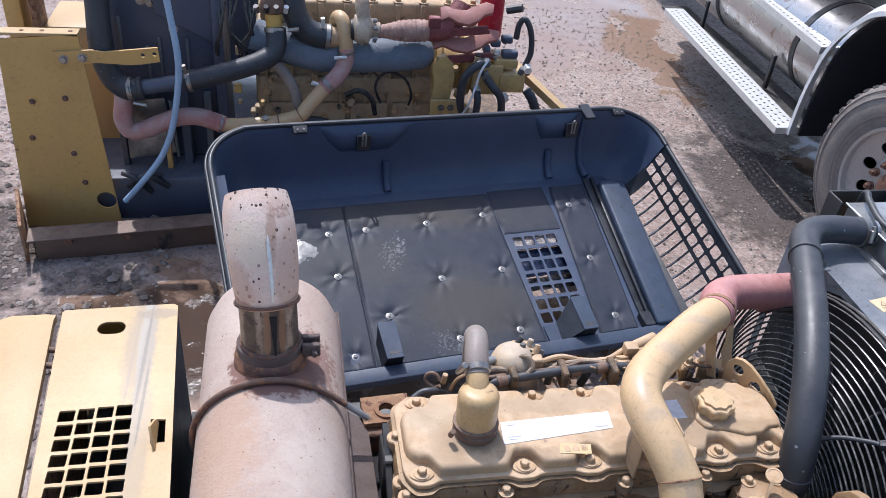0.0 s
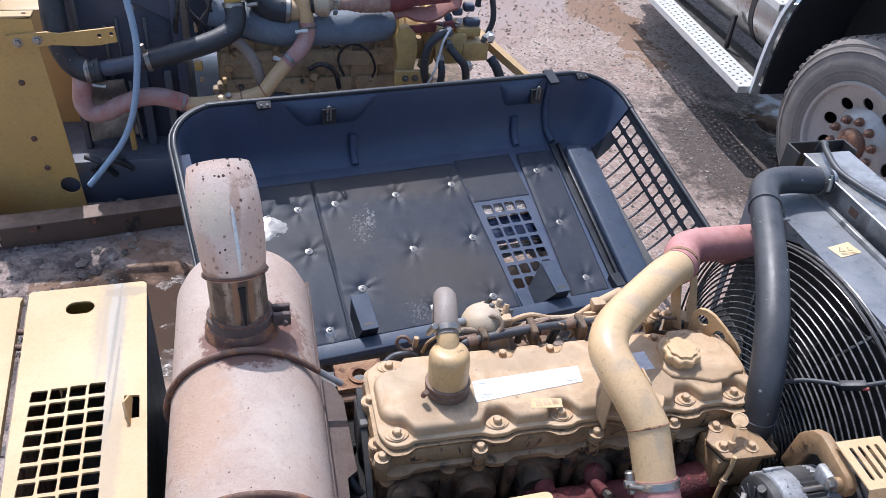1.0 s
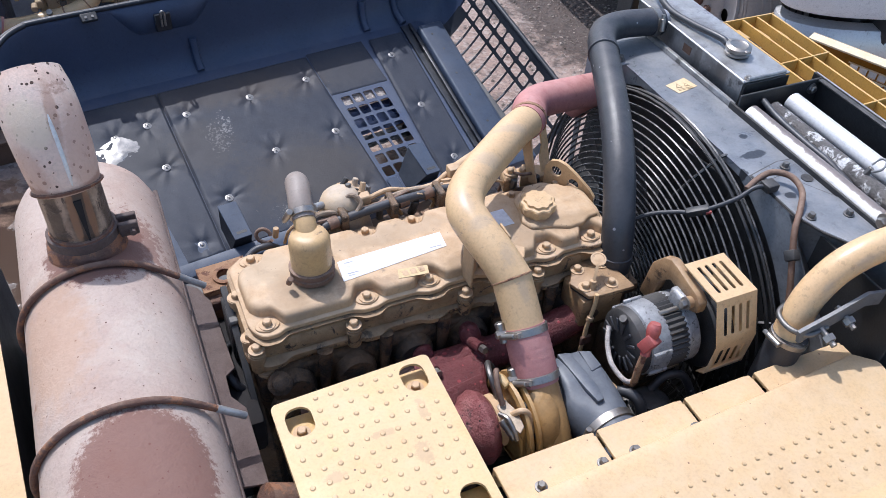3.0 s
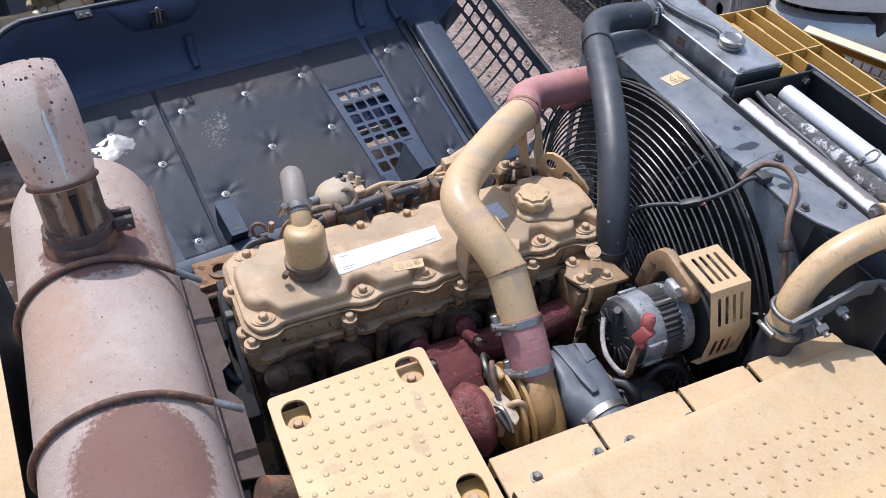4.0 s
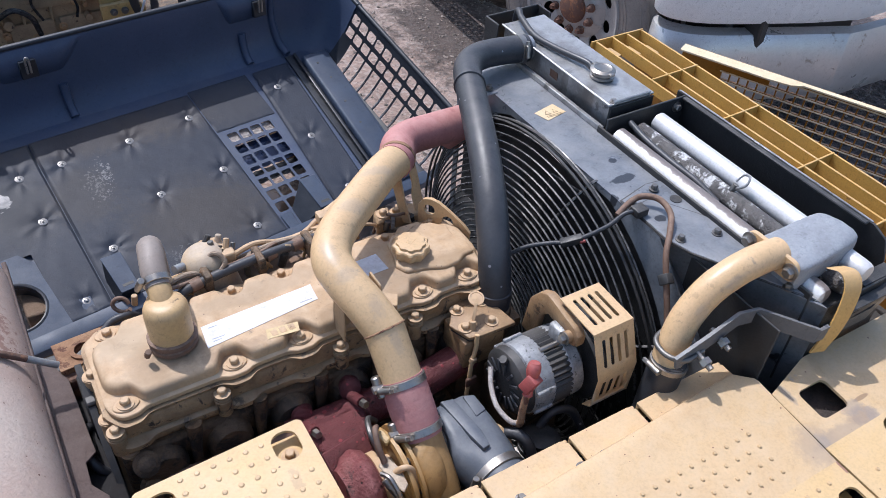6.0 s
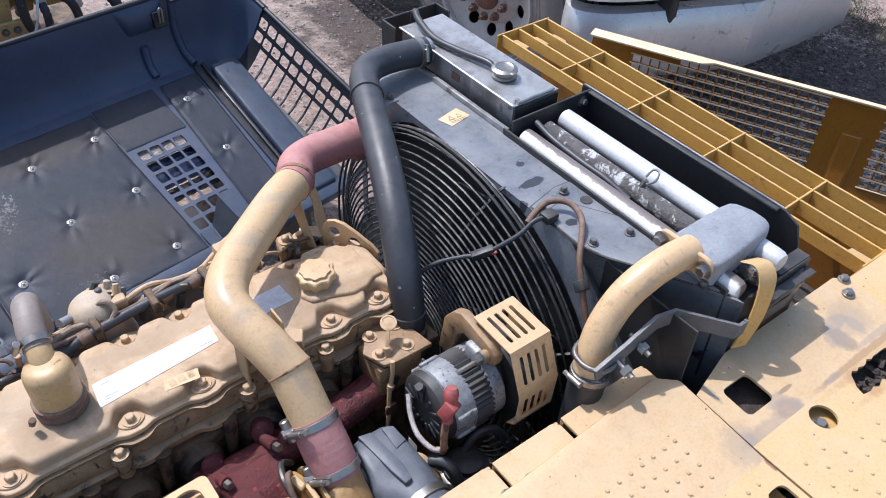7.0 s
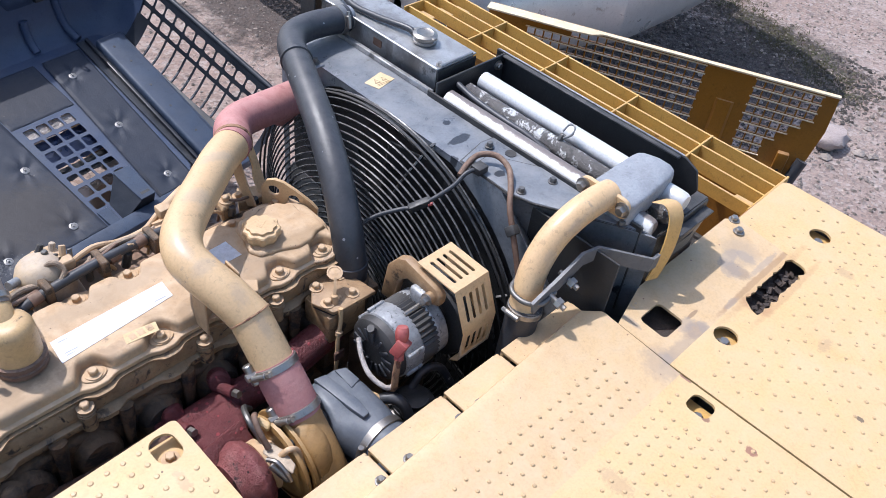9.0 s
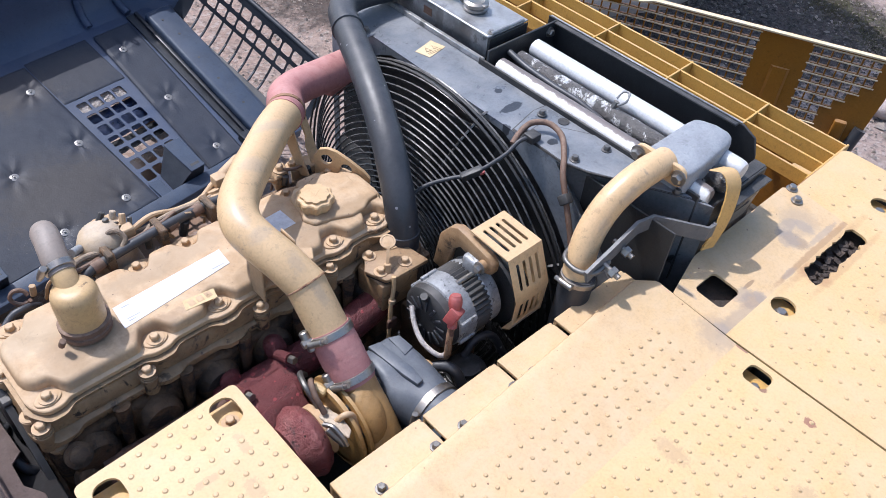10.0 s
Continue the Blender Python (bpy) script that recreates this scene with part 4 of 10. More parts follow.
def step_plate():
    z = 1.69
    w = thing("step_plate", (0.1, -0.33, 1.6), "pale yellow studded step plate with two oval bolt holes", "step plate")
    def slot(cx, cy):
        return rounded(cx - 0.023, cx + 0.023, cy - 0.030, cy + 0.030, 0.020, 5)
    h = [slot(-0.003, -0.226), slot(0.212, -0.209), slot(0.214, -0.47), slot(0.0, -0.49)]
    out = rounded(-0.043, 0.254, -0.535, -0.166, 0.012)
    out = [(x, y - 0.012 * (0.254 - x) / 0.3) for x, y in out]
    b = sheet(out, h, z - 0.006, z)
    box(-0.04, -0.036, -0.53, -0.19, z - 0.05, z - 0.004, 0.001, 1, b)
    box(0.248, 0.252, -0.53, -0.18, z - 0.05, z - 0.004, 0.001, 1, b)
    part("plate", b, M_WALK, w)
    sk = lambda x, y: near(x, y, ((-0.003, -0.226, 0.036, 0.042), (0.212, -0.209, 0.036, 0.042), (0.214, -0.47, 0.036, 0.042), (0, -0.49, 0.036, 0.042)))
    part("studs", stud_field(steps(-0.02, 0.235, 0.0277), steps(-0.522, -0.190, 0.0277), z, sk, 0.0054, 0.0019), M_STUD, w)
    for x, y in ((-0.003, -0.232), (0.214, -0.214), (0.216, -0.475), (0, -0.495)):
        part("bracket_tab", box(x - 0.035, x + 0.035, y - 0.04, y + 0.04, z - 0.036, z - 0.028, 0.002, 1), M_YELLOW, w)
        piece("bolt", BOLT_TAN, pose(x, y, z - 0.028), w)
    part("post", box(0.08, 0.13, -0.50, -0.45, 0.94, z - 0.006, 0.004, 1), M_BLACK, w)


step_plate()


# ---- covers on the muffler's other side ----
def side_cover():
    z = 1.62
    for c, r, col, wob, ed, am in (((-0.566, 0.50, z), (0.026, 0.14, 0.02), (0.40, 0.34, 0.27), 0.8, 0.6, 0.7), ((-0.560, 0.53, z), (0.010, 0.13, 0.02), (0.44, 0.43, 0.42), 0.6, 0.3, 0.75), ((-0.548, 0.36, z), (0.012, 0.20, 0.02), (0.38, 0.36, 0.34), 0.7, 0.4, 0.7), ((-0.553, 0.44, z), (0.0035, 0.15, 0.02), (0.26, 0.24, 0.22), 0.6, 0.3, 0.8),
                                ((-0.535, 0.585, z), (0.040, 0.014, 0.02), (0.34, 0.29, 0.23), 0.9, 0.5, 0.7), ((-0.534, 0.12, z), (0.016, 0.18, 0.02), (0.42, 0.36, 0.29), 0.9, 0.6, 0.6), ((-0.578, 0.42, z), (0.0030, 0.16, 0.02), (0.40, 0.34, 0.28), 0.6, 0.3, 0.6), ((-0.540, 0.30, z), (0.0028, 0.10, 0.02), (0.22, 0.20, 0.18), 0.7, 0.3, 0.7)):
        stained(M_COVERPAINT, c, r, (col[0] * 0.74, col[1] * 0.68, col[2] * 0.58), wob, 60, ed, am)
    w = thing("side_cover", (-0.64, 0.1, 1.0), "pale yellow cover panel with square vents and an oval hole", "cover panel")
    holes = []
    for i in range(4):
        for j in range(12):
            cx, cy = -0.6835 + 0.0367 * i + 0.0022 * j, 0.271 + 0.0025 * i - 0.0386 * j
            holes.append(rounded(cx - 0.0158, cx + 0.0158, cy - 0.0152, cy + 0.0152, 0.003, 2))
    holes.append(rounded(-0.669, -0.607, 0.519, 0.562, 0.0210, 6))
    holes.append([(-0.512, 0.184), (-0.484, 0.186), (-0.488, 0.246), (-0.518, 0.249)])
    edge = lambda y: -0.765 + (0.614 - y) * 0.082
    rim = lambda y: -0.499 + (0.626 - y) * 0.066
    b, cuts = None, (-0.9, -0.0530, 0.0628, 0.1786, 0.612)
    for y0, y1 in zip(cuts, cuts[1:]):
        inside = [h for h in holes if y0 < sum(p[1] for p in h) / len(h) < y1]
        if y1 > 0.6:
            outline = [(edge(y0) + 0.008, y0), (rim(y0), y0 + 0.004), (rim(y1), y1), (rim(0.622) - 0.008, 0.620), (edge(0.61) + 0.014, 0.610), (edge(0.60) + 0.008, 0.602)]
        else:
            outline = [(edge(y0) + 0.008, y0), (rim(y0), y0 + (0.004 if y0 > -0.9 else 0)), (rim(y1), y1 + 0.004), (edge(y1) + 0.008, y1)]
        b = sheet(outline, inside, z - 0.005, z, None, b)
    bmesh.ops.remove_doubles(b, verts=b.verts[:], dist=0.0003)
    part("top_sheet", b, M_COVERPAINT, w)
    part("side_sheet", slab([(rim(-0.9) - 0.008, -0.9), (rim(-0.9) - 0.002, -0.9), (rim(0.61) - 0.002, 0.61), (rim(0.61) - 0.008, 0.61)], 0.95, z - 0.006), M_BLACK, w)
    part("rear_sheet", slab([(edge(0.61) + 0.014, 0.598), (rim(0.61) - 0.010, 0.606), (rim(0.61) - 0.010, 0.612), (edge(0.61) + 0.014, 0.604)], 0.95, z - 0.006), M_YELLOW, w)
    part("inner_sheet", slab([(edge(-0.9) + 0.009, -0.9), (edge(-0.9) + 0.014, -0.9), (edge(0.59) + 0.014, 0.590), (edge(0.59) + 0.009, 0.590)], 0.95, z - 0.006), M_RUSTPLATE, w)
    part("inner_floor", slab([(edge(-0.9) + 0.02, -0.9), (rim(-0.9) - 0.012, -0.9), (rim(0.59) - 0.012, 0.590), (edge(0.59) + 0.02, 0.590)], 1.30, 1.31), M_BLACK, w)
    fin = slab([(-0.040, -0.004), (0.036, -0.004), (0.030, 0.012), (-0.010, 0.036), (-0.036, 0.012)], -0.0025, 0.0025, 0, m=pose(-0.503, 0.205, z + 0.002, 78, 0, 92))
    part("tab", fin, M_COVERPAINT, w, "bent-up pointed tab")
    piece("bolt", BOLT_ZINC, pose(-0.636, 0.534, z - 0.03), w)
    for y in (0.25, 0.05, -0.15):
        piece("bolt", BOLT_DARK, pose(-0.492, y, 1.53, 0, 90, 0), w)
    o = thing("outer_cover", (-0.9, 0.1, 1.0), "pale yellow rounded outer cover panel", "cover panel")
    prof = [(-0.782, 1.60), (-0.782, 1.618), (-0.80, 1.622), (-0.88, 1.620), (-0.93, 1.605), (-0.965, 1.57), (-0.985, 1.50), (-0.99, 1.35), (-0.99, 1.0), (-0.985, 1.0), (-0.983, 1.35), (-0.978, 1.50), (-0.958, 1.565), (-0.925, 1.598), (-0.88, 1.613), (-0.80, 1.615), (-0.787, 1.60)]
    b = bmesh.new()
    rows = [[b.verts.new((x + (0.614 - y) * 0.082 + 0.008, y, zz)) for x, zz in prof] for y in (-0.9, 0.46, 0.58, 0.610)]
    for v in rows[-1]:
        v.co.z -= 0.012
        v.co.x += 0.01 if v.co.x < -0.9 else 0
    for r0, r1 in zip(rows, rows[1:]):
        for k in range(len(prof)):
            b.faces.new((r0[k], r0[(k + 1) % len(prof)], r1[(k + 1) % len(prof)], r1[k]))
    b.faces.new(rows[0])
    b.faces.new(rows[-1])
    part("panel", b, M_COVERPAINT, o)
    for y in (0.44, 0.49):
        part("hinge", rod((edge(y) - 0.010, y, 1.606), (edge(y) + 0.010, y - 0.004, 1.606), 0.007, 10, None, 0.001), M_BAKELITE, o)
    part("seam_wall", slab([(edge(-0.9) - 0.005, -0.9), (edge(-0.9) + 0.006, -0.9), (edge(0.58) + 0.004, 0.58), (edge(0.58) - 0.004, 0.58)], 1.40, 1.590), M_BASE, o)


side_cover()


# ---- muffler ----
MUF = (-0.273, 1.624, 0.150)


def muffler():
    mx, mz, r = MUF
    stained(M_MUFFLER, (-0.245, -0.285, 1.775), (0.108, 0.118, 0.09), (0.175, 0.078, 0.058), 0.45, 110, 0.14, 0.85)
    stained(M_MUFFLER, (-0.36, 0.05, 1.74), (0.05, 0.10, 0.06), (0.42, 0.25, 0.15), 1.2, 40, 0.9, 0.5)
    stained(M_MUFFLER, (-0.20, -0.02, 1.76), (0.04, 0.05, 0.06), (0.52, 0.46, 0.40), 1.4, 60, 0.8, 0.3)
    stained(M_MUFFLER, (-0.262, 0.245, 1.77), (0.088, 0.098, 0.10), (0.15, 0.066, 0.048), 0.5, 45, 0.12, 0.9)
    stained(M_MUFFLER, (-0.20, 0.26, 1.77), (0.06, 0.08, 0.10), (0.20, 0.095, 0.07), 1.6, 70, 0.3, 0.7)
    sx, sy0, sz = mx + 0.010, 0.225, mz + r
    for dx, rad, col, am in ((0.0, (0.020, 0.05, 0.055), (0.045, 0.028, 0.022), 0.9), (-0.013, (0.006, 0.05, 0.05), (0.33, 0.17, 0.09), 0.6), (0.015, (0.005, 0.05, 0.05), (0.30, 0.15, 0.08), 0.6), (-0.045, (0.010, 0.05, 0.06), (0.06, 0.04, 0.03), 0.8), (0.048, (0.012, 0.05, 0.06), (0.06, 0.04, 0.03), 0.8)):
        stained(M_STACKLOW, (sx + dx, sy0 + 0.01, sz + 0.085), rad, col, 0.4, 60, 0.4, am)
    w = thing("muffler", (mx, 0.0, mz), "large pinkish rusted steel muffler drum with a dark rust patch", "muffler")
    prof = [(0, 1.190), (0.085, 1.187), (0.118, 1.175), (0.140, 1.152), (r, 1.118), (r, 0.0), (0.140, -0.03), (0, -0.05)]
    m = Matrix.Translation((mx, -0.62, mz)) @ pose(0, 0, 0, -90, 0, 0)
    part("drum", lathe(prof, 64, m), M_MUFFLER, w)
    part("seam", box(mx + r - 0.006, mx + r + 0.004, -0.6, 0.55, mz - 0.01, mz + 0.012, 0.002, 1), M_GREYRUST, w)
    sy = 0.262
    part("saddle", lathe([(0.075, -0.03), (0.068, 0.012), (0.060, 0.02), (0.058, 0.04)], 32, pose(mx, sy, mz + r)), M_RUST, w)
    # exhaust stack with a slit lower sleeve and a leaning outlet
    stack = part("stack_sleeve", tube([(mx, sy, mz + r), (mx, sy + 0.008, mz + r + 0.05), (mx - 0.002, sy + 0.022, mz + r + 0.125)], 0.056, 32, 6, caps=False), M_STACKLOW, w, "sooted lower exhaust sleeve with a slit")
    # Not cut through: a black slab gives the slit's inner shade.
    part("slit", slab([(0.0005, 0.008), (0.0025, 0.008), (0.0085, 0.102), (-0.0055, 0.102)], 0, 0.0042, m=pose(mx + 0.010, sy - 0.0515, mz + r + 0.022, 80, 0, 8)), M_FLATBLACK, stack, "black slab standing in for the sleeve's shaded slit")
    part("stack_collar", lathe([(0.058, 0), (0.065, 0.002), (0.065, 0.024), (0.058, 0.026)], 32, aim((mx, sy + 0.002, mz + r + 0.006), (mx, sy + 0.01, mz + r + 0.1))), M_GREYRUST, w)
    lug = box(mx + 0.062, mx + 0.098, sy - 0.024, sy - 0.012, mz + r + 0.006, mz + r + 0.036, 0.002, 1)
    box(mx + 0.062, mx + 0.098, sy + 0.002, sy + 0.014, mz + r + 0.006, mz + r + 0.036, 0.002, 1, lug)
    rod((mx + 0.086, sy - 0.035, mz + r + 0.02), (mx + 0.086, sy + 0.022, mz + r + 0.02), 0.006, 8, lug)
    part("collar_lug", lug, M_GREYRUST, w)
    for dx, dz, rad, col, am in ((-0.03, 0.26, (0.03, 0.08, 0.03), (0.66, 0.54, 0.40), 0.7), (0.01, 0.27, (0.008, 0.08, 0.04), (0.38, 0.22, 0.15), 0.6), (0.04, 0.20, (0.02, 0.10, 0.06), (0.52, 0.33, 0.25), 0.6), (-0.05, 0.17, (0.02, 0.10, 0.04), (0.50, 0.31, 0.23), 0.6), (0.0, 0.135, (0.08, 0.10, 0.012), (0.30, 0.16, 0.11), 0.7)):
        stained(M_STACK, (mx + dx, sy, mz + r + dz), rad, col, 0.7, 50, 0.5, am)
    out = [(mx - 0.002, sy + 0.018, mz + r + 0.118, 0.058), (mx - 0.004, sy + 0.035, mz + r + 0.165, 0.064), (mx - 0.010, sy + 0.070, mz + r + 0.225, 0.0675), (mx - 0.015, sy + 0.104, mz + r + 0.264, 0.0665), (mx - 0.018, sy + 0.130, mz + r + 0.292, 0.0595)]
    b = tube(out, 0.06, 32, 8, caps=False)
    tube([(x, y, zz, rr - 0.003) for x, y, zz, rr in out], 0.06, 32, 8, caps=False, bm=b)
    outlet = part("stack_outlet", b, M_STACK, w, "flaking white bent exhaust outlet, rust speckled")
    # Fold in the outlet; its white highlight is put in as a bright ridge.
    ridge = []
    for k, (f, rr) in enumerate(((0.35, 0.0020), (0.9, 0.0036), (1.4, 0.0042), (1.9, 0.0036), (2.4, 0.0008))):
        j = int(f)
        p0, p1 = Vector(out[j][:3]), Vector(out[j + 1][:3])
        d = (p1 - p0).normalized()
        nrm = Vector((0.22, -d.z, d.y)).normalized()
        rad = out[j][3] + (out[j + 1][3] - out[j][3]) * (f - j)
        ridge.append((*(p0.lerp(p1, f - j) + nrm * (rad - 0.0004)), rr))
    part("crease", tube(ridge, 0.004, 8, 4), M_TREAD, outlet, "creased seam with its highlight put in as bright metal")
    part("sleeve_ring", lathe([(0.0555, -0.002), (0.0572, 0.003), (0.0572, 0.010), (0.0555, 0.018)], 32, aim((mx, sy + 0.006, mz + r + 0.036), (mx, sy + 0.016, mz + r + 0.1)), caps=False), M_STACKLOW, stack)
    part("weld_ring", lathe([(0.056, -0.005), (0.0635, -0.001), (0.0640, 0.002), (0.056, 0.005)], 90, wave=(29, 0.008), m=aim((mx - 0.002, sy + 0.019, mz + r + 0.12), (mx - 0.004, sy + 0.04, mz + r + 0.17))), M_RUST, w)
    for y in (0.178, -0.158):
        pts = [(mx + (r + 0.007) * math.cos(radians(a)), y, mz + (r + 0.007) * math.sin(radians(a))) for a in range(205, 40, -11)]
        pts += [(mx + 0.150, y, mz + 0.075), (mx + 0.172, y - 0.002, mz + 0.056)]
        part("strap_rod", tube(pts, 0.0065, 10, 3), M_RUST, w)
        part("strap_thread", rod((mx + 0.146, y + 0.0, mz + 0.079), (mx + 0.190, y - 0.005, mz + 0.042), 0.0068, 10), M_ALU, w, "bare threaded strap end")
    br = slab([(0, -0.10), (0.060, -0.10), (0.062, 0.07), (0.040, 0.10), (0.042, 0.15), (0.064, 0.17), (0.058, 0.36), (0.040, 0.40), (0.0, 0.42)], 0, 0.006, 0.001, 1, m=pose(mx + r - 0.01, -0.16, mz - 0.02, 0, 18, 0))
    part("mounting_bracket", br, M_GREYRUST, w, "dull grey-brown notched bracket")
    part("mounting_leg", box(mx - 0.08, mx + 0.08, -0.4, 0.4, 0.94, mz - r + 0.01, 0.004, 1), M_BLACK, w)
    part("inlet_pipe", tube([(-0.09, -0.30, 1.60), (0.0, -0.30, 1.55), (0.10, -0.29, 1.53), (0.25, -0.27, 1.50)], 0.034, 20), M_RUST, w, "rusty exhaust inlet pipe")


muffler()


# ---- engine ----
FRONT_BOLTS = (0.0, 0.196, 0.327, 0.46, 0.592, 0.70)
REAR_BOLTS = (0.013, 0.145, 0.255, 0.36, 0.47, 0.60, 0.712)


def cover_outline(grow, notch, corner=0.034):
    """Plan of the rocker cover: long edges that dip in (notch > 0) or bulge out round every bolt, and rounded corners."""
    pts = []
    n = 150
    x0, x1 = -0.030 - grow, 0.758 + grow
    def pull(x):
        e = max(0.0, corner - min(x - x0, x1 - x))
        return corner - math.sqrt(max(0.0, corner * corner - e * e))
    ends = 1.0 if notch > 0 else 0.0
    for k in range(n + 1):
        x = x0 + (x1 - x0) * (0.5 - 0.5 * math.cos(math.pi * k / n)) * 0.5 + (x1 - x0) * k / n * 0.5
        d = max([math.exp(-((x - b) / 0.026) ** 4) for b in FRONT_BOLTS] + [ends if x < 0 or x > 0.735 else 0.0])
        pts.append((x, -0.020 + notch * d - grow + pull(x)))
    for k in range(n + 1):
        x = x1 - (x1 - x0) * (0.5 - 0.5 * math.cos(math.pi * k / n)) * 0.5 - (x1 - x0) * k / n * 0.5
        d = max([math.exp(-((x - b) / 0.024) ** 4) for b in REAR_BOLTS] + [ends if x < 0.013 or x > 0.735 else 0.0])
        pts.append((x, 0.182 - notch * d * 0.9 + grow - pull(x)))
    return pts


def loft(loops, bm=None):
    b = bmesh.new()
    rings = [[b.verts.new(p) for p in loop] for loop in loops]
    n = len(rings[0])
    for r0, r1 in zip(rings, rings[1:]):
        for k in range(n):
            b.faces.new((r0[k], r0[(k + 1) % n], r1[(k + 1) % n], r1[k]))
    b.faces.new(rings[0][::-1])
    b.faces.new(rings[-1])
    return join(bm, b)


def engine():
    for x, y, rx, ry, col, am in ((0.113, 0.045, 0.05, 0.022, (0.22, 0.15, 0.09), 0.7), (0.05, 0.02, 0.03, 0.05, (0.34, 0.24, 0.15), 0.6), (0.20, 0.005, 0.05, 0.012, (0.26, 0.17, 0.10), 0.6), (0.42, 0.0, 0.04, 0.02, (0.28, 0.19, 0.11), 0.6), (0.55, 0.03, 0.03, 0.03, (0.30, 0.21, 0.13), 0.6), (0.30, 0.13, 0.10, 0.02, (0.36, 0.27, 0.18), 0.6), (0.03, 0.12, 0.04, 0.03, (0.40, 0.31, 0.21), 0.6), (0.66, 0.03, 0.05, 0.015, (0.30, 0.20, 0.11), 0.5)):
        stained(M_ENGINE, (x, y, 1.722), (rx, ry, 0.03), col, 0.95, 60, 0.7, am)
    w = thing("diesel_engine", (0.37, 0.07, 0.94), "tan dusty six-cylinder diesel engine, greasy and worn", "engine")
    # rocker cover: flange, raised body, pad under the oil cap
    loops = [[(x, y, z) for x, y in cover_outline(g, nt)] for z, g, nt in ((1.689, 0.001, -0.009), (1.690, 0.003, -0.009), (1.698, 0.003, -0.009), (1.6995, 0.0015, -0.009),
             (1.700, -0.002, 0.031), (1.7015, -0.004, 0.032), (1.714, -0.0055, 0.033), (1.7195, -0.008, 0.034), (1.7225, -0.0125, 0.034), (1.7235, -0.018, 0.034))]
    cover = part("rocker_cover", loft(loops), M_ENGINE, w, "dusty tan rocker cover")
    pad = slab([(0.566, 0.060), (0.578, 0.034), (0.618, 0.026), (0.655, 0.010), (0.690, 0.012), (0.712, 0.026), (0.736, 0.026), (0.738, 0.070), (0.722, 0.090), (0.726, 0.122), (0.700, 0.150), (0.662, 0.158), (0.640, 0.146), (0.606, 0.150), (0.582, 0.128), (0.578, 0.092)], 1.716, 1.731, 0.006, 3)
    part("cap_pad", pad, M_ENGINE, cover)
    cap = lathe([(0.032, 0), (0.033, 0.009), (0.038, 0.011), (0.0385, 0.024), (0.036, 0.027), (0.030, 0.028), (0.029, 0.033), (0.012, 0.0345), (0, 0.0345)], 108, pose(0.612, 0.080, 1.730), wave=(9, 0.06))
    oil_cap = part("oil_filler_cap", cap, M_PIPE, cover, "scalloped tan oil filler cap")
    part("cap_bar", moved(box(-0.012, 0.012, -0.0075, 0.0075, 1.762, 1.7652, 0.002, 1), pose(0.612, 0.080, 0, 0, 0, 30)), M_PIPE, oil_cap)
    pad_mesh = finish(slab(LENS, 0.0, 0.004, 0.001, 1), "bolt_pad", M_ENGINE)
    for x in FRONT_BOLTS:
        piece("bolt", BOLT_TAN, pose(x, -0.006, 1.7028, 0, 0, x * 777), cover)
        piece("bolt_pad", pad_mesh, pose(x, -0.007, 1.699), cover)
    for x in REAR_BOLTS:
        piece("bolt", BOLT_TAN, pose(x, 0.170, 1.7028, 0, 0, x * 555), cover)
        piece("bolt_pad", pad_mesh, pose(x, 0.171, 1.699), cover)
    lab = slab([(0.162, 0.030), (0.390, 0.053), (0.393, 0.097), (0.167, 0.086)], 1.7238, 1.7246)
    wl = part("white_label", lab, M_WHITE, cover, "worn white paper label with faint print")
    for x0, x1, y0, y1 in ((0.176, 0.192, 0.040, 0.042), (0.176, 0.200, 0.046, 0.048), (0.178, 0.196, 0.076, 0.078), (0.355, 0.380, 0.058, 0.060)):
        part("print_bar", box(x0, x1, y0, y1, 1.7246, 1.7250, 0), M_GREYPRINT, wl)
    part("white_label", slab([(0.485, 0.064), (0.553, 0.066), (0.550, 0.117), (0.485, 0.114)], 1.7238, 1.7246), M_WHITE, cover, "small white label beside the pipe")
    s = part("warning_label", slab([(0.265, 0.0), (0.326, -0.007), (0.331, 0.016), (0.271, 0.024)], 1.7238, 1.7244), M_FADED, cover, "faded yellow warning label")
    for x in (0.282, 0.299, 0.316):
        part("print_bar", box(x - 0.006, x + 0.006, 0.002, 0.016, 1.7243, 1.7248, 0), M_ENGINE, s)
    # cylinder head and rocker base
    loops = [[(x, y, 1.640) for x, y in cover_outline(0.010, 0.0)], [(x, y, 1.655) for x, y in cover_outline(0.014, 0.006)],
             [(x, y, 1.676) for x, y in cover_outline(0.006, -0.010)], [(x, y, 1.687) for x, y in cover_outline(0.010, -0.014)]]
    base = part("rocker_base", loft(loops), M_GREASY, w)
    for x, y in ((-0.030, -0.030), (0.158, -0.036), (0.395, -0.036), (0.56, -0.036), (0.752, -0.026)):
        sp = lathe([(0.014, -0.045), (0.014, -0.014), (0.0165, -0.012), (0.0165, -0.004), (0.012, -0.003), (0.016, -0.001), (0.016, 0.002), (0.012, 0.003), (0.0155, 0.005), (0.0155, 0.008)], 16, pose(x, y, 1.662))
        part("bolt_boss", sp, M_GREASY, base)
        piece("bolt", BOLT_TAN, pose(x, y, 1.670, 0, 0, x * 321), base)
    loops = [[(x, y, z) for x, y in cover_outline(g, nt)] for z, g, nt in ((1.622, 0.012, -0.004), (1.624, 0.018, -0.012), (1.634, 0.018, -0.012), (1.638, 0.012, -0.006))]
    part("lower_flange", loft(loops), M_GREASY, w)
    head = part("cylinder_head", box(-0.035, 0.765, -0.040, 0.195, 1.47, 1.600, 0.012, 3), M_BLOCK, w)
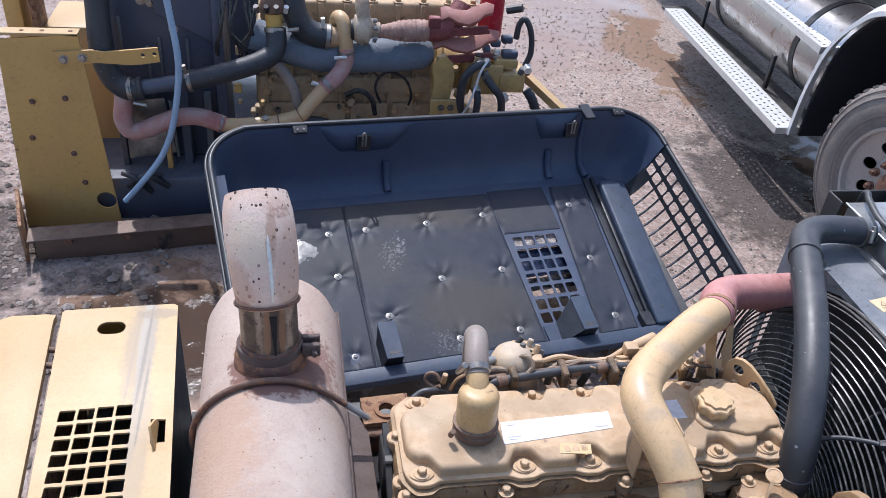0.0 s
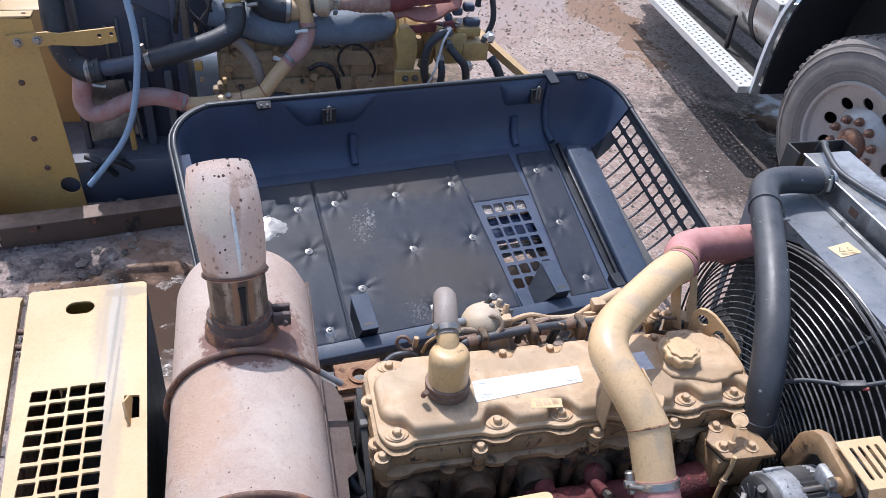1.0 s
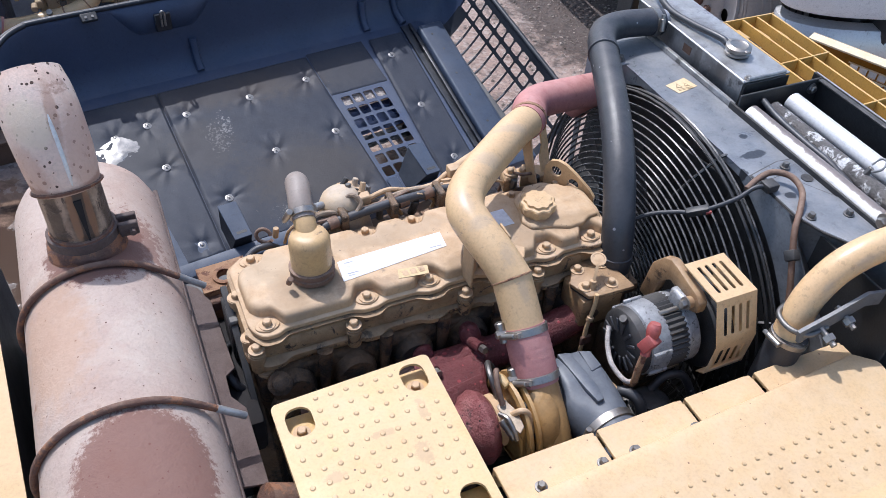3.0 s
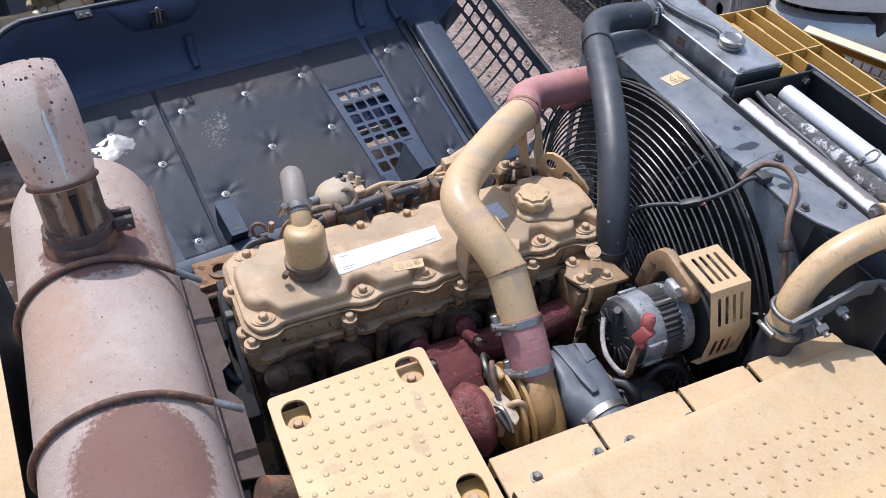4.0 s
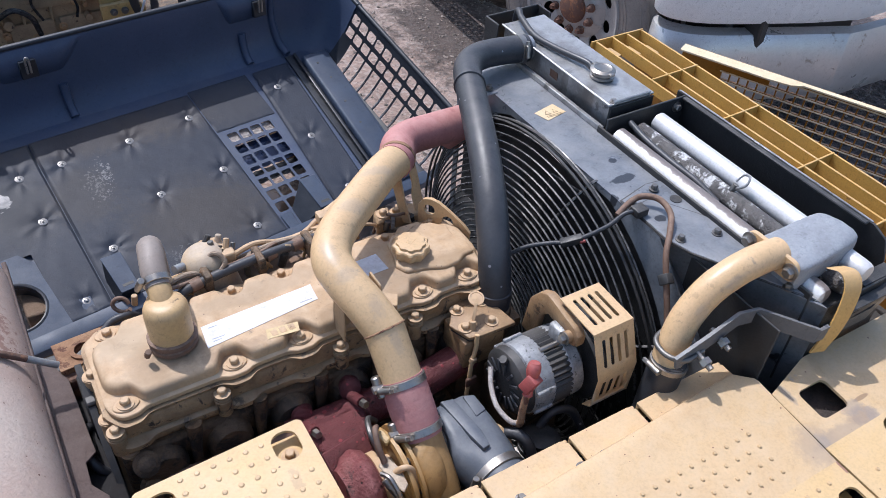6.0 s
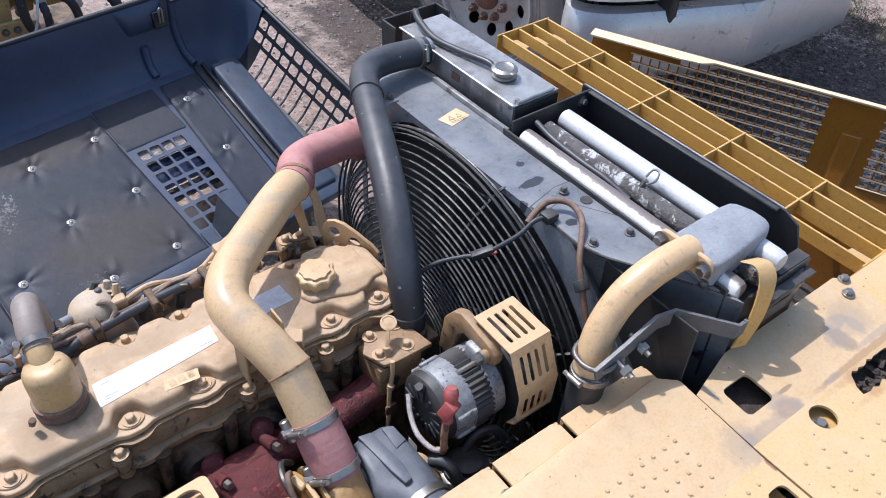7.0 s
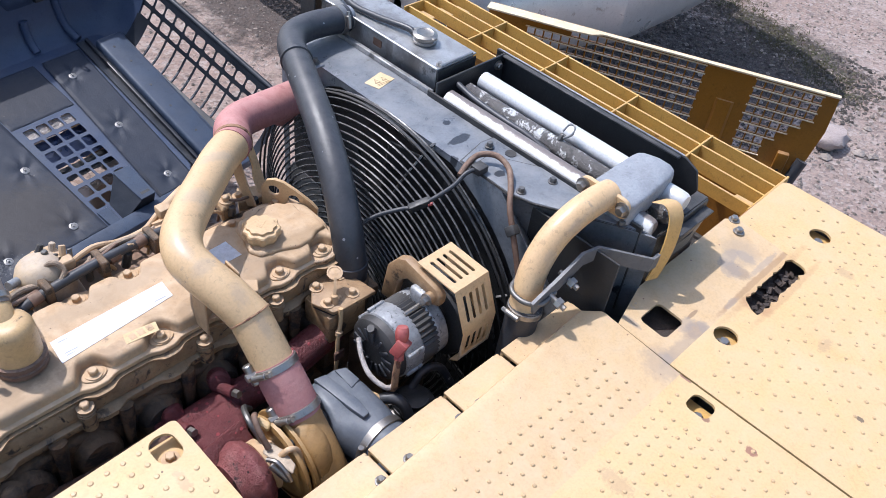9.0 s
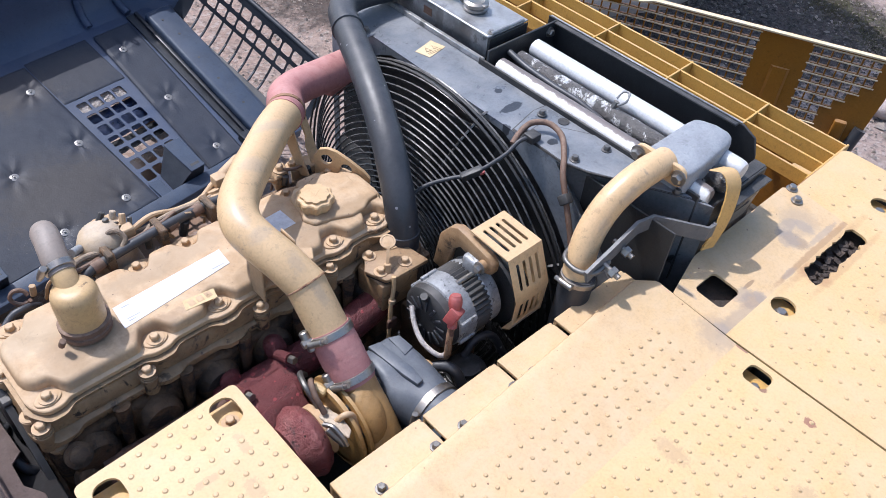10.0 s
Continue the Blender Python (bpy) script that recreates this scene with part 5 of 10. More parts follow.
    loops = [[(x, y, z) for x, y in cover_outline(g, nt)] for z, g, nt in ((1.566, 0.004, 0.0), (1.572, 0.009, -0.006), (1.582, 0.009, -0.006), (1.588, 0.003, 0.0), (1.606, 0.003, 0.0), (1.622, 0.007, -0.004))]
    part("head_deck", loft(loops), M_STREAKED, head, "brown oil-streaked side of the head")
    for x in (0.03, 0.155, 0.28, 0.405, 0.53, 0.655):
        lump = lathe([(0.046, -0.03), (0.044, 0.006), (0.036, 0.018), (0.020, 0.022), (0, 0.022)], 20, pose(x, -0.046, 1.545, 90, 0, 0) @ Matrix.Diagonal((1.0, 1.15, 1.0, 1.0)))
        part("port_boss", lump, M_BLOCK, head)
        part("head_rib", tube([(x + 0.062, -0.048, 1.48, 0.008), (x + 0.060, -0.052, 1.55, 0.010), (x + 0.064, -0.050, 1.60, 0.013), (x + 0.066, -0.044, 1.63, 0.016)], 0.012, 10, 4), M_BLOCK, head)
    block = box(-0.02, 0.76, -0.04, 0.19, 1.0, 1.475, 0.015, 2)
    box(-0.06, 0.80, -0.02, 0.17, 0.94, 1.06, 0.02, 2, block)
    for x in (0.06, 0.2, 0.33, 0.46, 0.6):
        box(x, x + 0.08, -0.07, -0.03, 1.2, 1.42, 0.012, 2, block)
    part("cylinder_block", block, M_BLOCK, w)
    fly = lathe([(0.20, 0), (0.22, 0.015), (0.22, 0.05), (0.19, 0.07)], 40, aim((-0.02, 0.07, 1.32), (-0.2, 0.07, 1.32)))
    part("flywheel_housing", fly, M_BLOCK, w)
    for y, z in ((-0.055, 1.585), (-0.06, 1.52)):
        plug = lathe([(0.024, 0), (0.024, 0.012), (0.016, 0.014), (0.016, 0.024), (0.012, 0.026)], 18, aim((0.0, y, z), (0.0, y - 0.5, z + 0.6)))
        part("core_plug", plug, M_BLOCK, w)
    # rusty lifting lug plate
    lug = sheet([(-0.085, 0.215), (0.02, 0.222), (0.016, 0.30), (-0.088, 0.292)], [circle(-0.034, 0.252, 0.017, 18)], 1.588, 1.602)
    lathe([(0.017, 0), (0.026, 0), (0.026, 0.005), (0.017, 0.005), (0.017, 0)], 20, pose(-0.034, 0.252, 1.602), lug, caps=False)
    part("lifting_lug", lug, M_RUSTPLATE, w, "rusty lifting lug with a round hole")
    part("lug_bracket", box(-0.085, 0.02, 0.196, 0.225, 1.40, 1.587, 0.004, 1), M_RUST, w)
    # twin-hole lifting eye at the fan end
    eye = [(0, 0), (0.126, 0), (0.126, 0.020), (0.112, 0.036), (0.078, 0.060), (0.050, 0.076), (0.030, 0.080), (0.012, 0.074), (0, 0.056)]
    b = sheet(eye, [circle(0.027, 0.050, 0.0135, 16), circle(0.072, 0.034, 0.0135, 16)], -0.004, 0.004)
    part("lifting_eye", moved(b, pose(0.700, 0.200, 1.690, 90, 0, -55.8)), M_PIPE, w, "tan two-hole lifting eye")
    part("joint_bracket", slab([(0.652, 0.222), (0.678, 0.268), (0.722, 0.246), (0.712, 0.208)], 1.655, 1.706, 0.003, 1), M_ENGINE, w)
    part("joint_strap", bar([(0.706, 0.250, 1.815), (0.712, 0.240, 1.775), (0.714, 0.236, 1.740), (0.712, 0.214, 1.712)], 0.024, 0.004), M_PIPE, w)
    part("joint_bracket", slab([(0.600, 0.205), (0.640, 0.214), (0.648, 0.250), (0.612, 0.250)], 1.68, 1.722, 0.004, 1), M_GREASY, w)
    for x, y in ((0.624, 0.226), (0.662, 0.236)):
        piece("bolt", BOLT_TAN, pose(x, y, 1.7225 if x < 0.65 else 1.7065, 0, 0, 25), w)
    # breather canister and grey hose stub
    bx, by = 0.113, 0.072
    part("breather", lathe([(0.0385, 0), (0.0395, 0.030), (0.0400, 0.078), (0.0390, 0.090), (0.0350, 0.099), (0.028, 0.1035), (0.016, 0.105), (0, 0.1055)], 40, pose(bx, by, 1.722, -4, 0, 0)), M_BREATHER, w, "tan breather canister on the rocker cover")
    band = lathe([(0.0395, 0.002), (0.0435, 0.004), (0.0435, 0.012), (0.0408, 0.014), (0.0408, 0.018), (0.0445, 0.020), (0.0445, 0.027), (0.0395, 0.029)], 36, pose(bx, by, 1.722, -4, 0, 0))
    part("breather_band", band, M_BAKELITE, w)
    part("breather_neck", tube([(bx, by + 0.010, 1.80), (bx + 0.001, by + 0.030, 1.822), (bx + 0.003, by + 0.056, 1.836)], 0.0215, 20), M_BREATHER, w)
    part("breather_hose", tube([(bx + 0.002, by + 0.040, 1.829, 0.0225), (bx + 0.004, by + 0.068, 1.842, 0.0235), (bx + 0.010, by + 0.100, 1.850, 0.0235), (bx + 0.014, by + 0.126, 1.848, 0.0235), (bx + 0.018, by + 0.146, 1.832, 0.023), (bx + 0.022, by + 0.158, 1.80, 0.0225), (bx + 0.024, by + 0.164, 1.75, 0.022)], 0.0225, 20), M_GREYHOSE, w, "short grey rubber breather hose")
    clamp((bx + 0.003, by + 0.052, 1.835), (0.05, 0.88, 0.45), 0.0243, 0.013, w)
    part("band_screw", rod((bx - 0.053, by - 0.022, 1.738), (bx - 0.050, by - 0.030, 1.756), 0.006, 8, None, 0.001), M_BAKELITE, w)
    # fuel filter head behind the cover, injector lines and harness
    part("filter_dome", lathe([(0.050, -0.09), (0.050, 0.0), (0.047, 0.018), (0.037, 0.033), (0.020, 0.041), (0, 0.042)], 32, pose(0.234, 0.256, 1.716, -8, -12, 0)), M_FILTER, w)
    part("filter_bracket", slab([(0.222, 0.236), (0.262, 0.232), (0.285, 0.250), (0.275, 0.292), (0.235, 0.296)], 1.742, 1.750, 0.003, 1), M_ENGINE, w)
    for k, (x, y) in enumerate(((0.252, 0.262), (0.268, 0.274), (0.244, 0.282))):
        part("fuel_valve", rod((x, y, 1.748), (x + 0.006 * k, y + 0.004, 1.764), 0.0065, 8, None, 0.0015), (M_DARKSTEEL, M_MOTTLEDTAN, M_BLACK)[k], w)
    part("filter_stub", rod((0.188, 0.250, 1.735), (0.168, 0.240, 1.742), 0.009, 10), M_ALU, w)
    for k, (dx, dz) in enumerate(((0, 0), (0.018, 0.012), (0.03, -0.004))):
        part("sensor_plug", rod((0.258 + dx, 0.248, 1.730 + dz), (0.266 + dx, 0.260, 1.752 + dz), 0.008 - k * 0.0015, 8, bevel=0.001), (M_BLACK, M_ENGINE, M_DARKSTEEL)[k], w)
    part("sensor_bracket", box(0.235, 0.29, 0.225, 0.25, 1.728, 1.75, 0.003, 1), M_ENGINE, w)
    rnd = random.Random(11)
    part("wiring_loom", tube([(0.150, 0.196, 1.708), (0.185, 0.199, 1.722), (0.25, 0.203, 1.730), (0.32, 0.208, 1.733), (0.39, 0.213, 1.732), (0.46, 0.219, 1.727), (0.52, 0.222, 1.715)], 0.0098, 12, 8), M_RUBBER, w, "thick black taped wiring loom")
    for k, (dy, dz, r0, mt) in enumerate(((0.020, 0.012, 0.0058, M_LOOMTAN), (0.031, 0.004, 0.0052, M_LOOMTAN), (0.012, 0.018, 0.0042, M_BAKELITE), (0.040, 0.010, 0.0062, M_ENGINE))):
        pts = [(0.13 + 0.052 * i + rnd.uniform(-0.008, 0.008), 0.192 + 0.0045 * i + dy + 0.009 * math.sin(i * 1.9 + k * 2.1), 1.714 + dz + 0.0075 * math.sin(i * 1.5 + k)) for i in range(9)]
        part("wiring_loom", tube(pts, r0, 9, 6), mt, w)
    part("wiring_loom", tube([(0.215, 0.225, 1.728), (0.235, 0.236, 1.750), (0.252, 0.226, 1.762), (0.262, 0.212, 1.748), (0.25, 0.204, 1.735)], 0.0055, 9, 6), M_LOOMTAN, w)
    for x in (0.185, 0.345, 0.405):
        part("loom_tape", tube([(x, 0.196 + (x - 0.15) * 0.07, 1.722 + 0.03 * (x - 0.18)), (x + 0.022, 0.199 + (x - 0.15) * 0.07, 1.724 + 0.03 * (x - 0.18))], 0.0122, 10, 1, curved=False), M_BAKELITE, w)
    for k in range(11):
        x = 0.07 + 0.062 * k + rnd.uniform(-0.01, 0.01)
        y, z = 0.205 + rnd.uniform(0, 0.03), 1.675 + rnd.uniform(0, 0.02)
        part("injector_fitting", rod((x, y, z), (x + rnd.uniform(-0.008, 0.008), y + rnd.uniform(-0.006, 0.01), z + rnd.uniform(0.02, 0.042)), rnd.uniform(0.005, 0.009), 8, bevel=0.001), rnd.choice((M_ENGINE, M_DARKSTEEL, M_BLACK, M_GREASY)), w)
    for k in range(7):
        x = 0.10 + 0.085 * k
        pts = [(x, 0.245, 1.66), (x + 0.01, 0.232, 1.70 + rnd.uniform(0, 0.015)), (x + 0.035, 0.215 + rnd.uniform(-0.01, 0.01), 1.725 + rnd.uniform(0, 0.015)), (x + 0.07, 0.212, 1.715), (x + 0.09, 0.225, 1.68)]
        part("fuel_line", tube(pts, 0.0035, 8, 4), rnd.choice((M_GREASY, M_BAKELITE, M_ENGINE)), w)
    for x in (0.22, 0.33, 0.44, 0.50):
        part("loom_clip", box(x - 0.008, x + 0.008, 0.185, 0.235, 1.70, 1.745, 0.003, 1), M_BLOCK, w)
    part("fuel_hose", tube([(-0.05, 0.10, 1.60), (-0.03, 0.16, 1.66), (0.02, 0.20, 1.695), (0.055, 0.205, 1.70), (0.08, 0.225, 1.67)], 0.0075, 10), M_RUBBER, w)
    part("coil_wire", tube([(0.055 + 0.014 * math.cos(a), 0.225 + 0.012 * math.sin(a * 0.7), 1.708 + 0.013 * math.sin(a)) for a in [0.5 * k for k in range(13)]], 0.004, 8, 3), M_BAKELITE, w)
    fitting = rod((0.51, 0.262, 1.69), (0.51, 0.262, 1.745), 0.015, 12, bevel=0.002)
    rod((0.488, 0.258, 1.738), (0.562, 0.284, 1.748), 0.0125, 10, fitting, 0.002)
    box(0.482, 0.512, 0.245, 0.272, 1.722, 1.752, 0.004, 2, fitting)
    part("fuel_fitting", fitting, M_ENGINE, w)
    part("fuel_fitting", lathe([(0.020, 0), (0.020, 0.010), (0.014, 0.012), (0.014, 0.018)], 18, pose(0.475, 0.238, 1.715, -30, 0, 0)), M_ENGINE, w)
    rail = box(0.56, 0.73, 0.19, 0.212, 1.65, 1.690, 0.006, 2)
    part("fuel_rail", rail, M_BLOCK, w)
    # left end: dark sensor brackets
    part("end_bracket", box(-0.062, -0.040, 0.06, 0.14, 1.55, 1.66, 0.004, 1), M_BLACK, w)
    part("end_housing", box(-0.120, -0.042, -0.10, 0.19, 1.30, 1.545, 0.012, 2), M_FLATBLACK, w)
    part("end_hose", tube([(-0.05, -0.01, 1.52), (-0.078, 0.0, 1.56), (-0.085, 0.04, 1.57), (-0.078, 0.09, 1.56), (-0.05, 0.12, 1.53)], 0.009, 12), M_RUBBER, w)
    part("end_strut", bar([(-0.052, 0.14, 1.68), (-0.052, 0.02, 1.62), (-0.05, -0.06, 1.50)], 0.012, 0.02), M_BLACK, w)
    part("bolt_boss", lathe([(0.015, -0.06), (0.015, -0.006), (0.017, -0.004), (0.017, 0.0)], 18, pose(-0.036, 0.100, 1.685)), M_ENGINE, w)
    piece("bolt", BOLT_TAN, pose(-0.036, 0.100, 1.685, 0, 0, 20), w)
    part("bolt_boss", lathe([(0.015, -0.06), (0.015, -0.006), (0.017, -0.004), (0.017, 0.0)], 18, pose(-0.034, 0.009, 1.665)), M_ENGINE, w)
    piece("bolt", BOLT_TAN, pose(-0.034, 0.009, 1.665, 0, 0, 20), w)
    part("bolt_boss", lathe([(0.015, -0.06), (0.015, -0.006), (0.017, -0.004), (0.017, 0.0)], 18, pose(-0.018, -0.025, 1.600)), M_ENGINE, w)
    piece("bolt", BOLT_TAN, pose(-0.018, -0.025, 1.600, 0, 0, 20), w)
    return w


engine()


def exhaust_and_turbo():
    w = thing("turbocharger", (0.38, -0.25, 0.94), "red iron exhaust manifold and tan turbocharger", "turbocharger")
    man = part("manifold", tube([(0.262, -0.10, 1.535), (0.30, -0.10, 1.538), (0.33, -0.10, 1.54), (0.5, -0.10, 1.54), (0.62, -0.09, 1.55), (0.70, -0.08, 1.555)], 0.036, 18), M_REDDARK, w, "red painted exhaust manifold")
    for x in (0.28, 0.405, 0.53, 0.655):
        part("port_flange", box(x - 0.030, x + 0.030, -0.092, -0.062, 1.49, 1.562, 0.012, 3), M_REDDARK, man)
    part("rear_runner", tube([(0.03, -0.075, 1.515), (0.10, -0.085, 1.518), (0.20, -0.092, 1.526), (0.27, -0.098, 1.534)], 0.031, 16), M_RUST, man, "rust-brown rear manifold runner")
    box_ = slab([(0.275, -0.088), (0.405, -0.088), (0.398, -0.150), (0.372, -0.205), (0.300, -0.205), (0.282, -0.150)], 1.485, 1.572, 0.012, 3)
    part("manifold_flange", box_, M_REDDARK, w)
    for x, y, z in ((0.285, -0.098, 1.572), (0.388, -0.090, 1.590)):
        part("spacer", rod((x, y + 0.02, z - 0.02), (x + 0.007, y - 0.034, z + 0.007), 0.0115, 14, bevel=0.001), M_REDDARK, w)
        part("stud_nut", rod((x + 0.007, y - 0.034, z + 0.007), (x + 0.0095, y - 0.048, z + 0.012), 0.0085, 6, None, 0.001), M_ZINC, w)
    part("manifold_ear", lathe([(0.021, -0.03), (0.021, 0.0), (0.018, 0.004), (0.014, 0.006), (0, 0.006)], 24, pose(0.288, -0.082, 1.570, 62, 0, -18)), M_REDDARK, w)
    part("manifold_ear", lathe([(0.022, -0.03), (0.022, 0.0), (0.019, 0.004), (0.014, 0.006), (0, 0.006)], 24, pose(0.392, -0.080, 1.588, 62, 0, -18)), M_REDDARK, w)
    part("turbine_flange", moved(box(-0.046, 0.046, -0.036, 0.036, -0.007, 0.007, 0.004, 2), pose(0.330, -0.208, 1.562, 38, 0, 8)), M_REDDARK, w)
    ax = Vector((1, 0, 0))
    turbine = lathe([(0.035, -0.05), (0.056, -0.047), (0.062, -0.036), (0.076, -0.026), (0.082, -0.010), (0.0845, -0.006), (0.0845, 0.0), (0.082, 0.004), (0.074, 0.018), (0.060, 0.024), (0.058, 0.034), (0.04, 0.038)], 40, Matrix.Translation((0.330, -0.262, 1.545)) @ pose(0, 0, 0, 0, 90, 0) @ Matrix.Scale(0.87, 4))
    part("turbine_housing", turbine, M_REDIRON, w)
    core = lathe([(0.052, 0.0), (0.052, 0.014), (0.036, 0.016), (0.034, 0.05), (0.055, 0.052), (0.055, 0.06)], 28, Matrix.Translation((0.352, -0.262, 1.55)) @ pose(0, 0, 0, 0, 90, 0))
    part("bearing_housing", core, M_ENGINE, w)
    scroll = bmesh.new()
    N_, S_ = 40, 14
    rings = []
    for k in range(N_ + 1):
        a = radians(70 - 330 * k / N_)
        rr = 0.018 + 0.016 * k / N_
        cen = Vector((0.435, -0.268 + 0.062 * math.cos(a), 1.545 + 0.062 * math.sin(a)))
        rad = Vector((0, math.cos(a), math.sin(a)))
        rings.append([scroll.verts.new(cen + rad * rr * math.cos(q) + ax * rr * math.sin(q)) for q in (math.tau * i / S_ for i in range(S_))])
    for r0, r1 in zip(rings, rings[1:]):
        for i in range(S_):
            scroll.faces.new((r0[i], r0[(i + 1) % S_], r1[(i + 1) % S_], r1[i]))
    scroll.faces.new(rings[0])
    scroll.faces.new(rings[-1])
    lathe([(0.082, -0.018), (0.084, -0.012), (0.084, -0.004), (0.06, 0.0), (0.05, 0.03), (0.046, 0.05)], 36, Matrix.Translation((0.425, -0.268, 1.545)) @ pose(0, 0, 0, 0, 90, 0), scroll)
    tube([(0.446, -0.352, 1.47, 0.036), (0.447, -0.338, 1.52, 0.043), (0.449, -0.306, 1.568, 0.040), (0.450, -0.278, 1.598, 0.0375), (0.450, -0.255, 1.624, 0.037)], 0.033, 28, 6, bm=scroll)
    for dx in (-0.012, 0.016):
        tube([(0.447 + dx, -0.372, 1.53), (0.449 + dx, -0.338, 1.578), (0.450 + dx, -0.306, 1.612)], 0.004, 8, 4, bm=scroll)
    part("compressor_housing", scroll, M_TURBO, w, "dirty ochre compressor housing")
    for x0 in (0.386, 0.404):
        part("clamp_band", lathe([(0.082, 0), (0.093, 0.002), (0.094, 0.008), (0.082, 0.011)], 48, Matrix.Translation((x0, -0.268, 1.545)) @ pose(0, 0, 0, 0, 90, 0), caps=False), M_TURBO, w)
    part("back_plate", lathe([(0.03, 0), (0.088, 0.0), (0.088, 0.008), (0.03, 0.008)], 40, Matrix.Translation((0.390, -0.268, 1.545)) @ pose(0, 0, 0, 0, 90, 0)), M_TURBO, w)
    part("actuator_bracket", slab([(0.352, -0.276), (0.372, -0.262), (0.384, -0.300), (0.380, -0.335), (0.366, -0.345), (0.356, -0.316)], 1.612, 1.617, 0.0015, 1), M_MOTTLEDTAN, w)
    part("actuator_bracket", slab([(0.372, -0.225), (0.386, -0.222), (0.392, -0.250), (0.378, -0.256)], 1.626, 1.640, 0.003, 1), M_OCHRE, w)
    part("heat_shield_clip", tube([(0.345, -0.300, 1.628), (0.352, -0.318, 1.634), (0.356, -0.338, 1.622), (0.358, -0.350, 1.606)], 0.0045, 8), M_ZINC, w)
    part("oil_line", tube([(0.376, -0.222, 1.648), (0.366, -0.236, 1.664), (0.360, -0.258, 1.650), (0.362, -0.280, 1.622)], 0.0055, 10), M_BAKELITE, w)
    for a in range(20, 360, 45):
        piece("bolt", BOLT_DARK, Matrix.Translation((0.405, -0.268 + 0.072 * math.cos(radians(a)), 1.545 + 0.072 * math.sin(radians(a)))) @ pose(0, 0, 0, 0, -90, 0) @ Matrix.Scale(0.7, 4), w)
    part("actuator_rod", tube([(0.37, -0.30, 1.61), (0.385, -0.31, 1.63), (0.40, -0.315, 1.615), (0.402, -0.33, 1.58)], 0.006, 10), M_ENGINE, w)
    part("sensor", rod((0.352, -0.30, 1.605), (0.365, -0.335, 1.585), 0.008, 10, bevel=0.001), M_ZINC, w)
    part("oil_line", tube([(0.37, -0.25, 1.60), (0.365, -0.22, 1.635), (0.38, -0.18, 1.62), (0.41, -0.15, 1.56)], 0.006, 8), M_DARKSTEEL, w)
    part("support", box(0.30, 0.36, -0.24, -0.12, 0.94, 1.48, 0.006, 1), M_BLOCK, w)
    # grey intake elbow
    g = thing("intake_elbow", (0.57, -0.3, 1.5), "grey plastic turbo intake elbow with a steel band", "intake elbow")
    el = []
    for y, cx, cz, hx, hz, sq in ((-0.193, 0.546, 1.545, 0.022, 0.040, 0.4), (-0.197, 0.546, 1.545, 0.036, 0.056, 0.32), (-0.206, 0.546, 1.546, 0.043, 0.063, 0.26), (-0.235, 0.546, 1.547, 0.047, 0.0655, 0.24), (-0.272, 0.547, 1.547, 0.050, 0.064, 0.26),
                                  (-0.305, 0.544, 1.545, 0.060, 0.060, 0.42), (-0.330, 0.547, 1.548, 0.0610, 0.0580, 0.7), (-0.350, 0.553, 1.550, 0.0565, 0.0560, 1.0), (-0.385, 0.556, 1.551, 0.0545, 0.0545, 1.0), (-0.43, 0.560, 1.552, 0.052, 0.052, 1.0)):
        el.append([(cx + hx * math.copysign(abs(c) ** sq, c), y - 0.25 * (cz + hz * math.copysign(abs(sn) ** sq, sn) - 1.545) * (0.6 if y > -0.25 else 0.0), cz + hz * math.copysign(abs(sn) ** sq, sn)) for c, sn in ((math.cos(math.tau * k / 40), math.sin(math.tau * k / 40)) for k in range(40))])
    part("elbow", loft(el), M_CASTGREY, g)
    part("inlet_neck", rod((0.455, -0.262, 1.548), (0.515, -0.262, 1.548), 0.046, 28, None, 0.003), M_RUBBER, g)
    rib = slab([(0.520, -0.206), (0.546, -0.212), (0.556, -0.300), (0.552, -0.334), (0.536, -0.336), (0.530, -0.300)], 1.604, 1.616, 0.003, 2)
    part("rib", rib, M_CASTGREY, g)
    part("rib", slab([(0.566, -0.214), (0.588, -0.222), (0.590, -0.262), (0.564, -0.268)], 1.606, 1.614, 0.003, 2), M_CASTGREY, g)
    part("band", lathe([(0.0565, 0), (0.0585, 0.001), (0.0585, 0.017), (0.0565, 0.018)], 32, aim((0.5545, -0.358, 1.5505), (0.557, -0.41, 1.552))), M_ZINC, g)
    part("band_screw", rod((0.494, -0.372, 1.566), (0.500, -0.372, 1.594), 0.0065, 8, None, 0.001), M_ZINC, g)


exhaust_and_turbo()


for c3, r3 in (((0.414, -0.035, 1.850), (0.016, 0.010, 0.02)), ((0.436, -0.100, 1.812), (0.010, 0.018, 0.02)), ((0.405, 0.02, 1.866), (0.010, 0.022, 0.02)), ((0.50, 0.12, 1.866), (0.02, 0.012, 0.02)), ((0.60, 0.20, 1.87), (0.03, 0.008, 0.02)), ((0.448, -0.15, 1.77), (0.008, 0.02, 0.02)), ((1.0, -0.40, 1.885), (0.02, 0.006, 0.02)), ((0.95, -0.40, 1.82), (0.01, 0.01, 0.02))):
    stained(M_PIPE, c3, r3, (0.36, 0.29, 0.22), 0.95, 120, 0.8, 0.4)


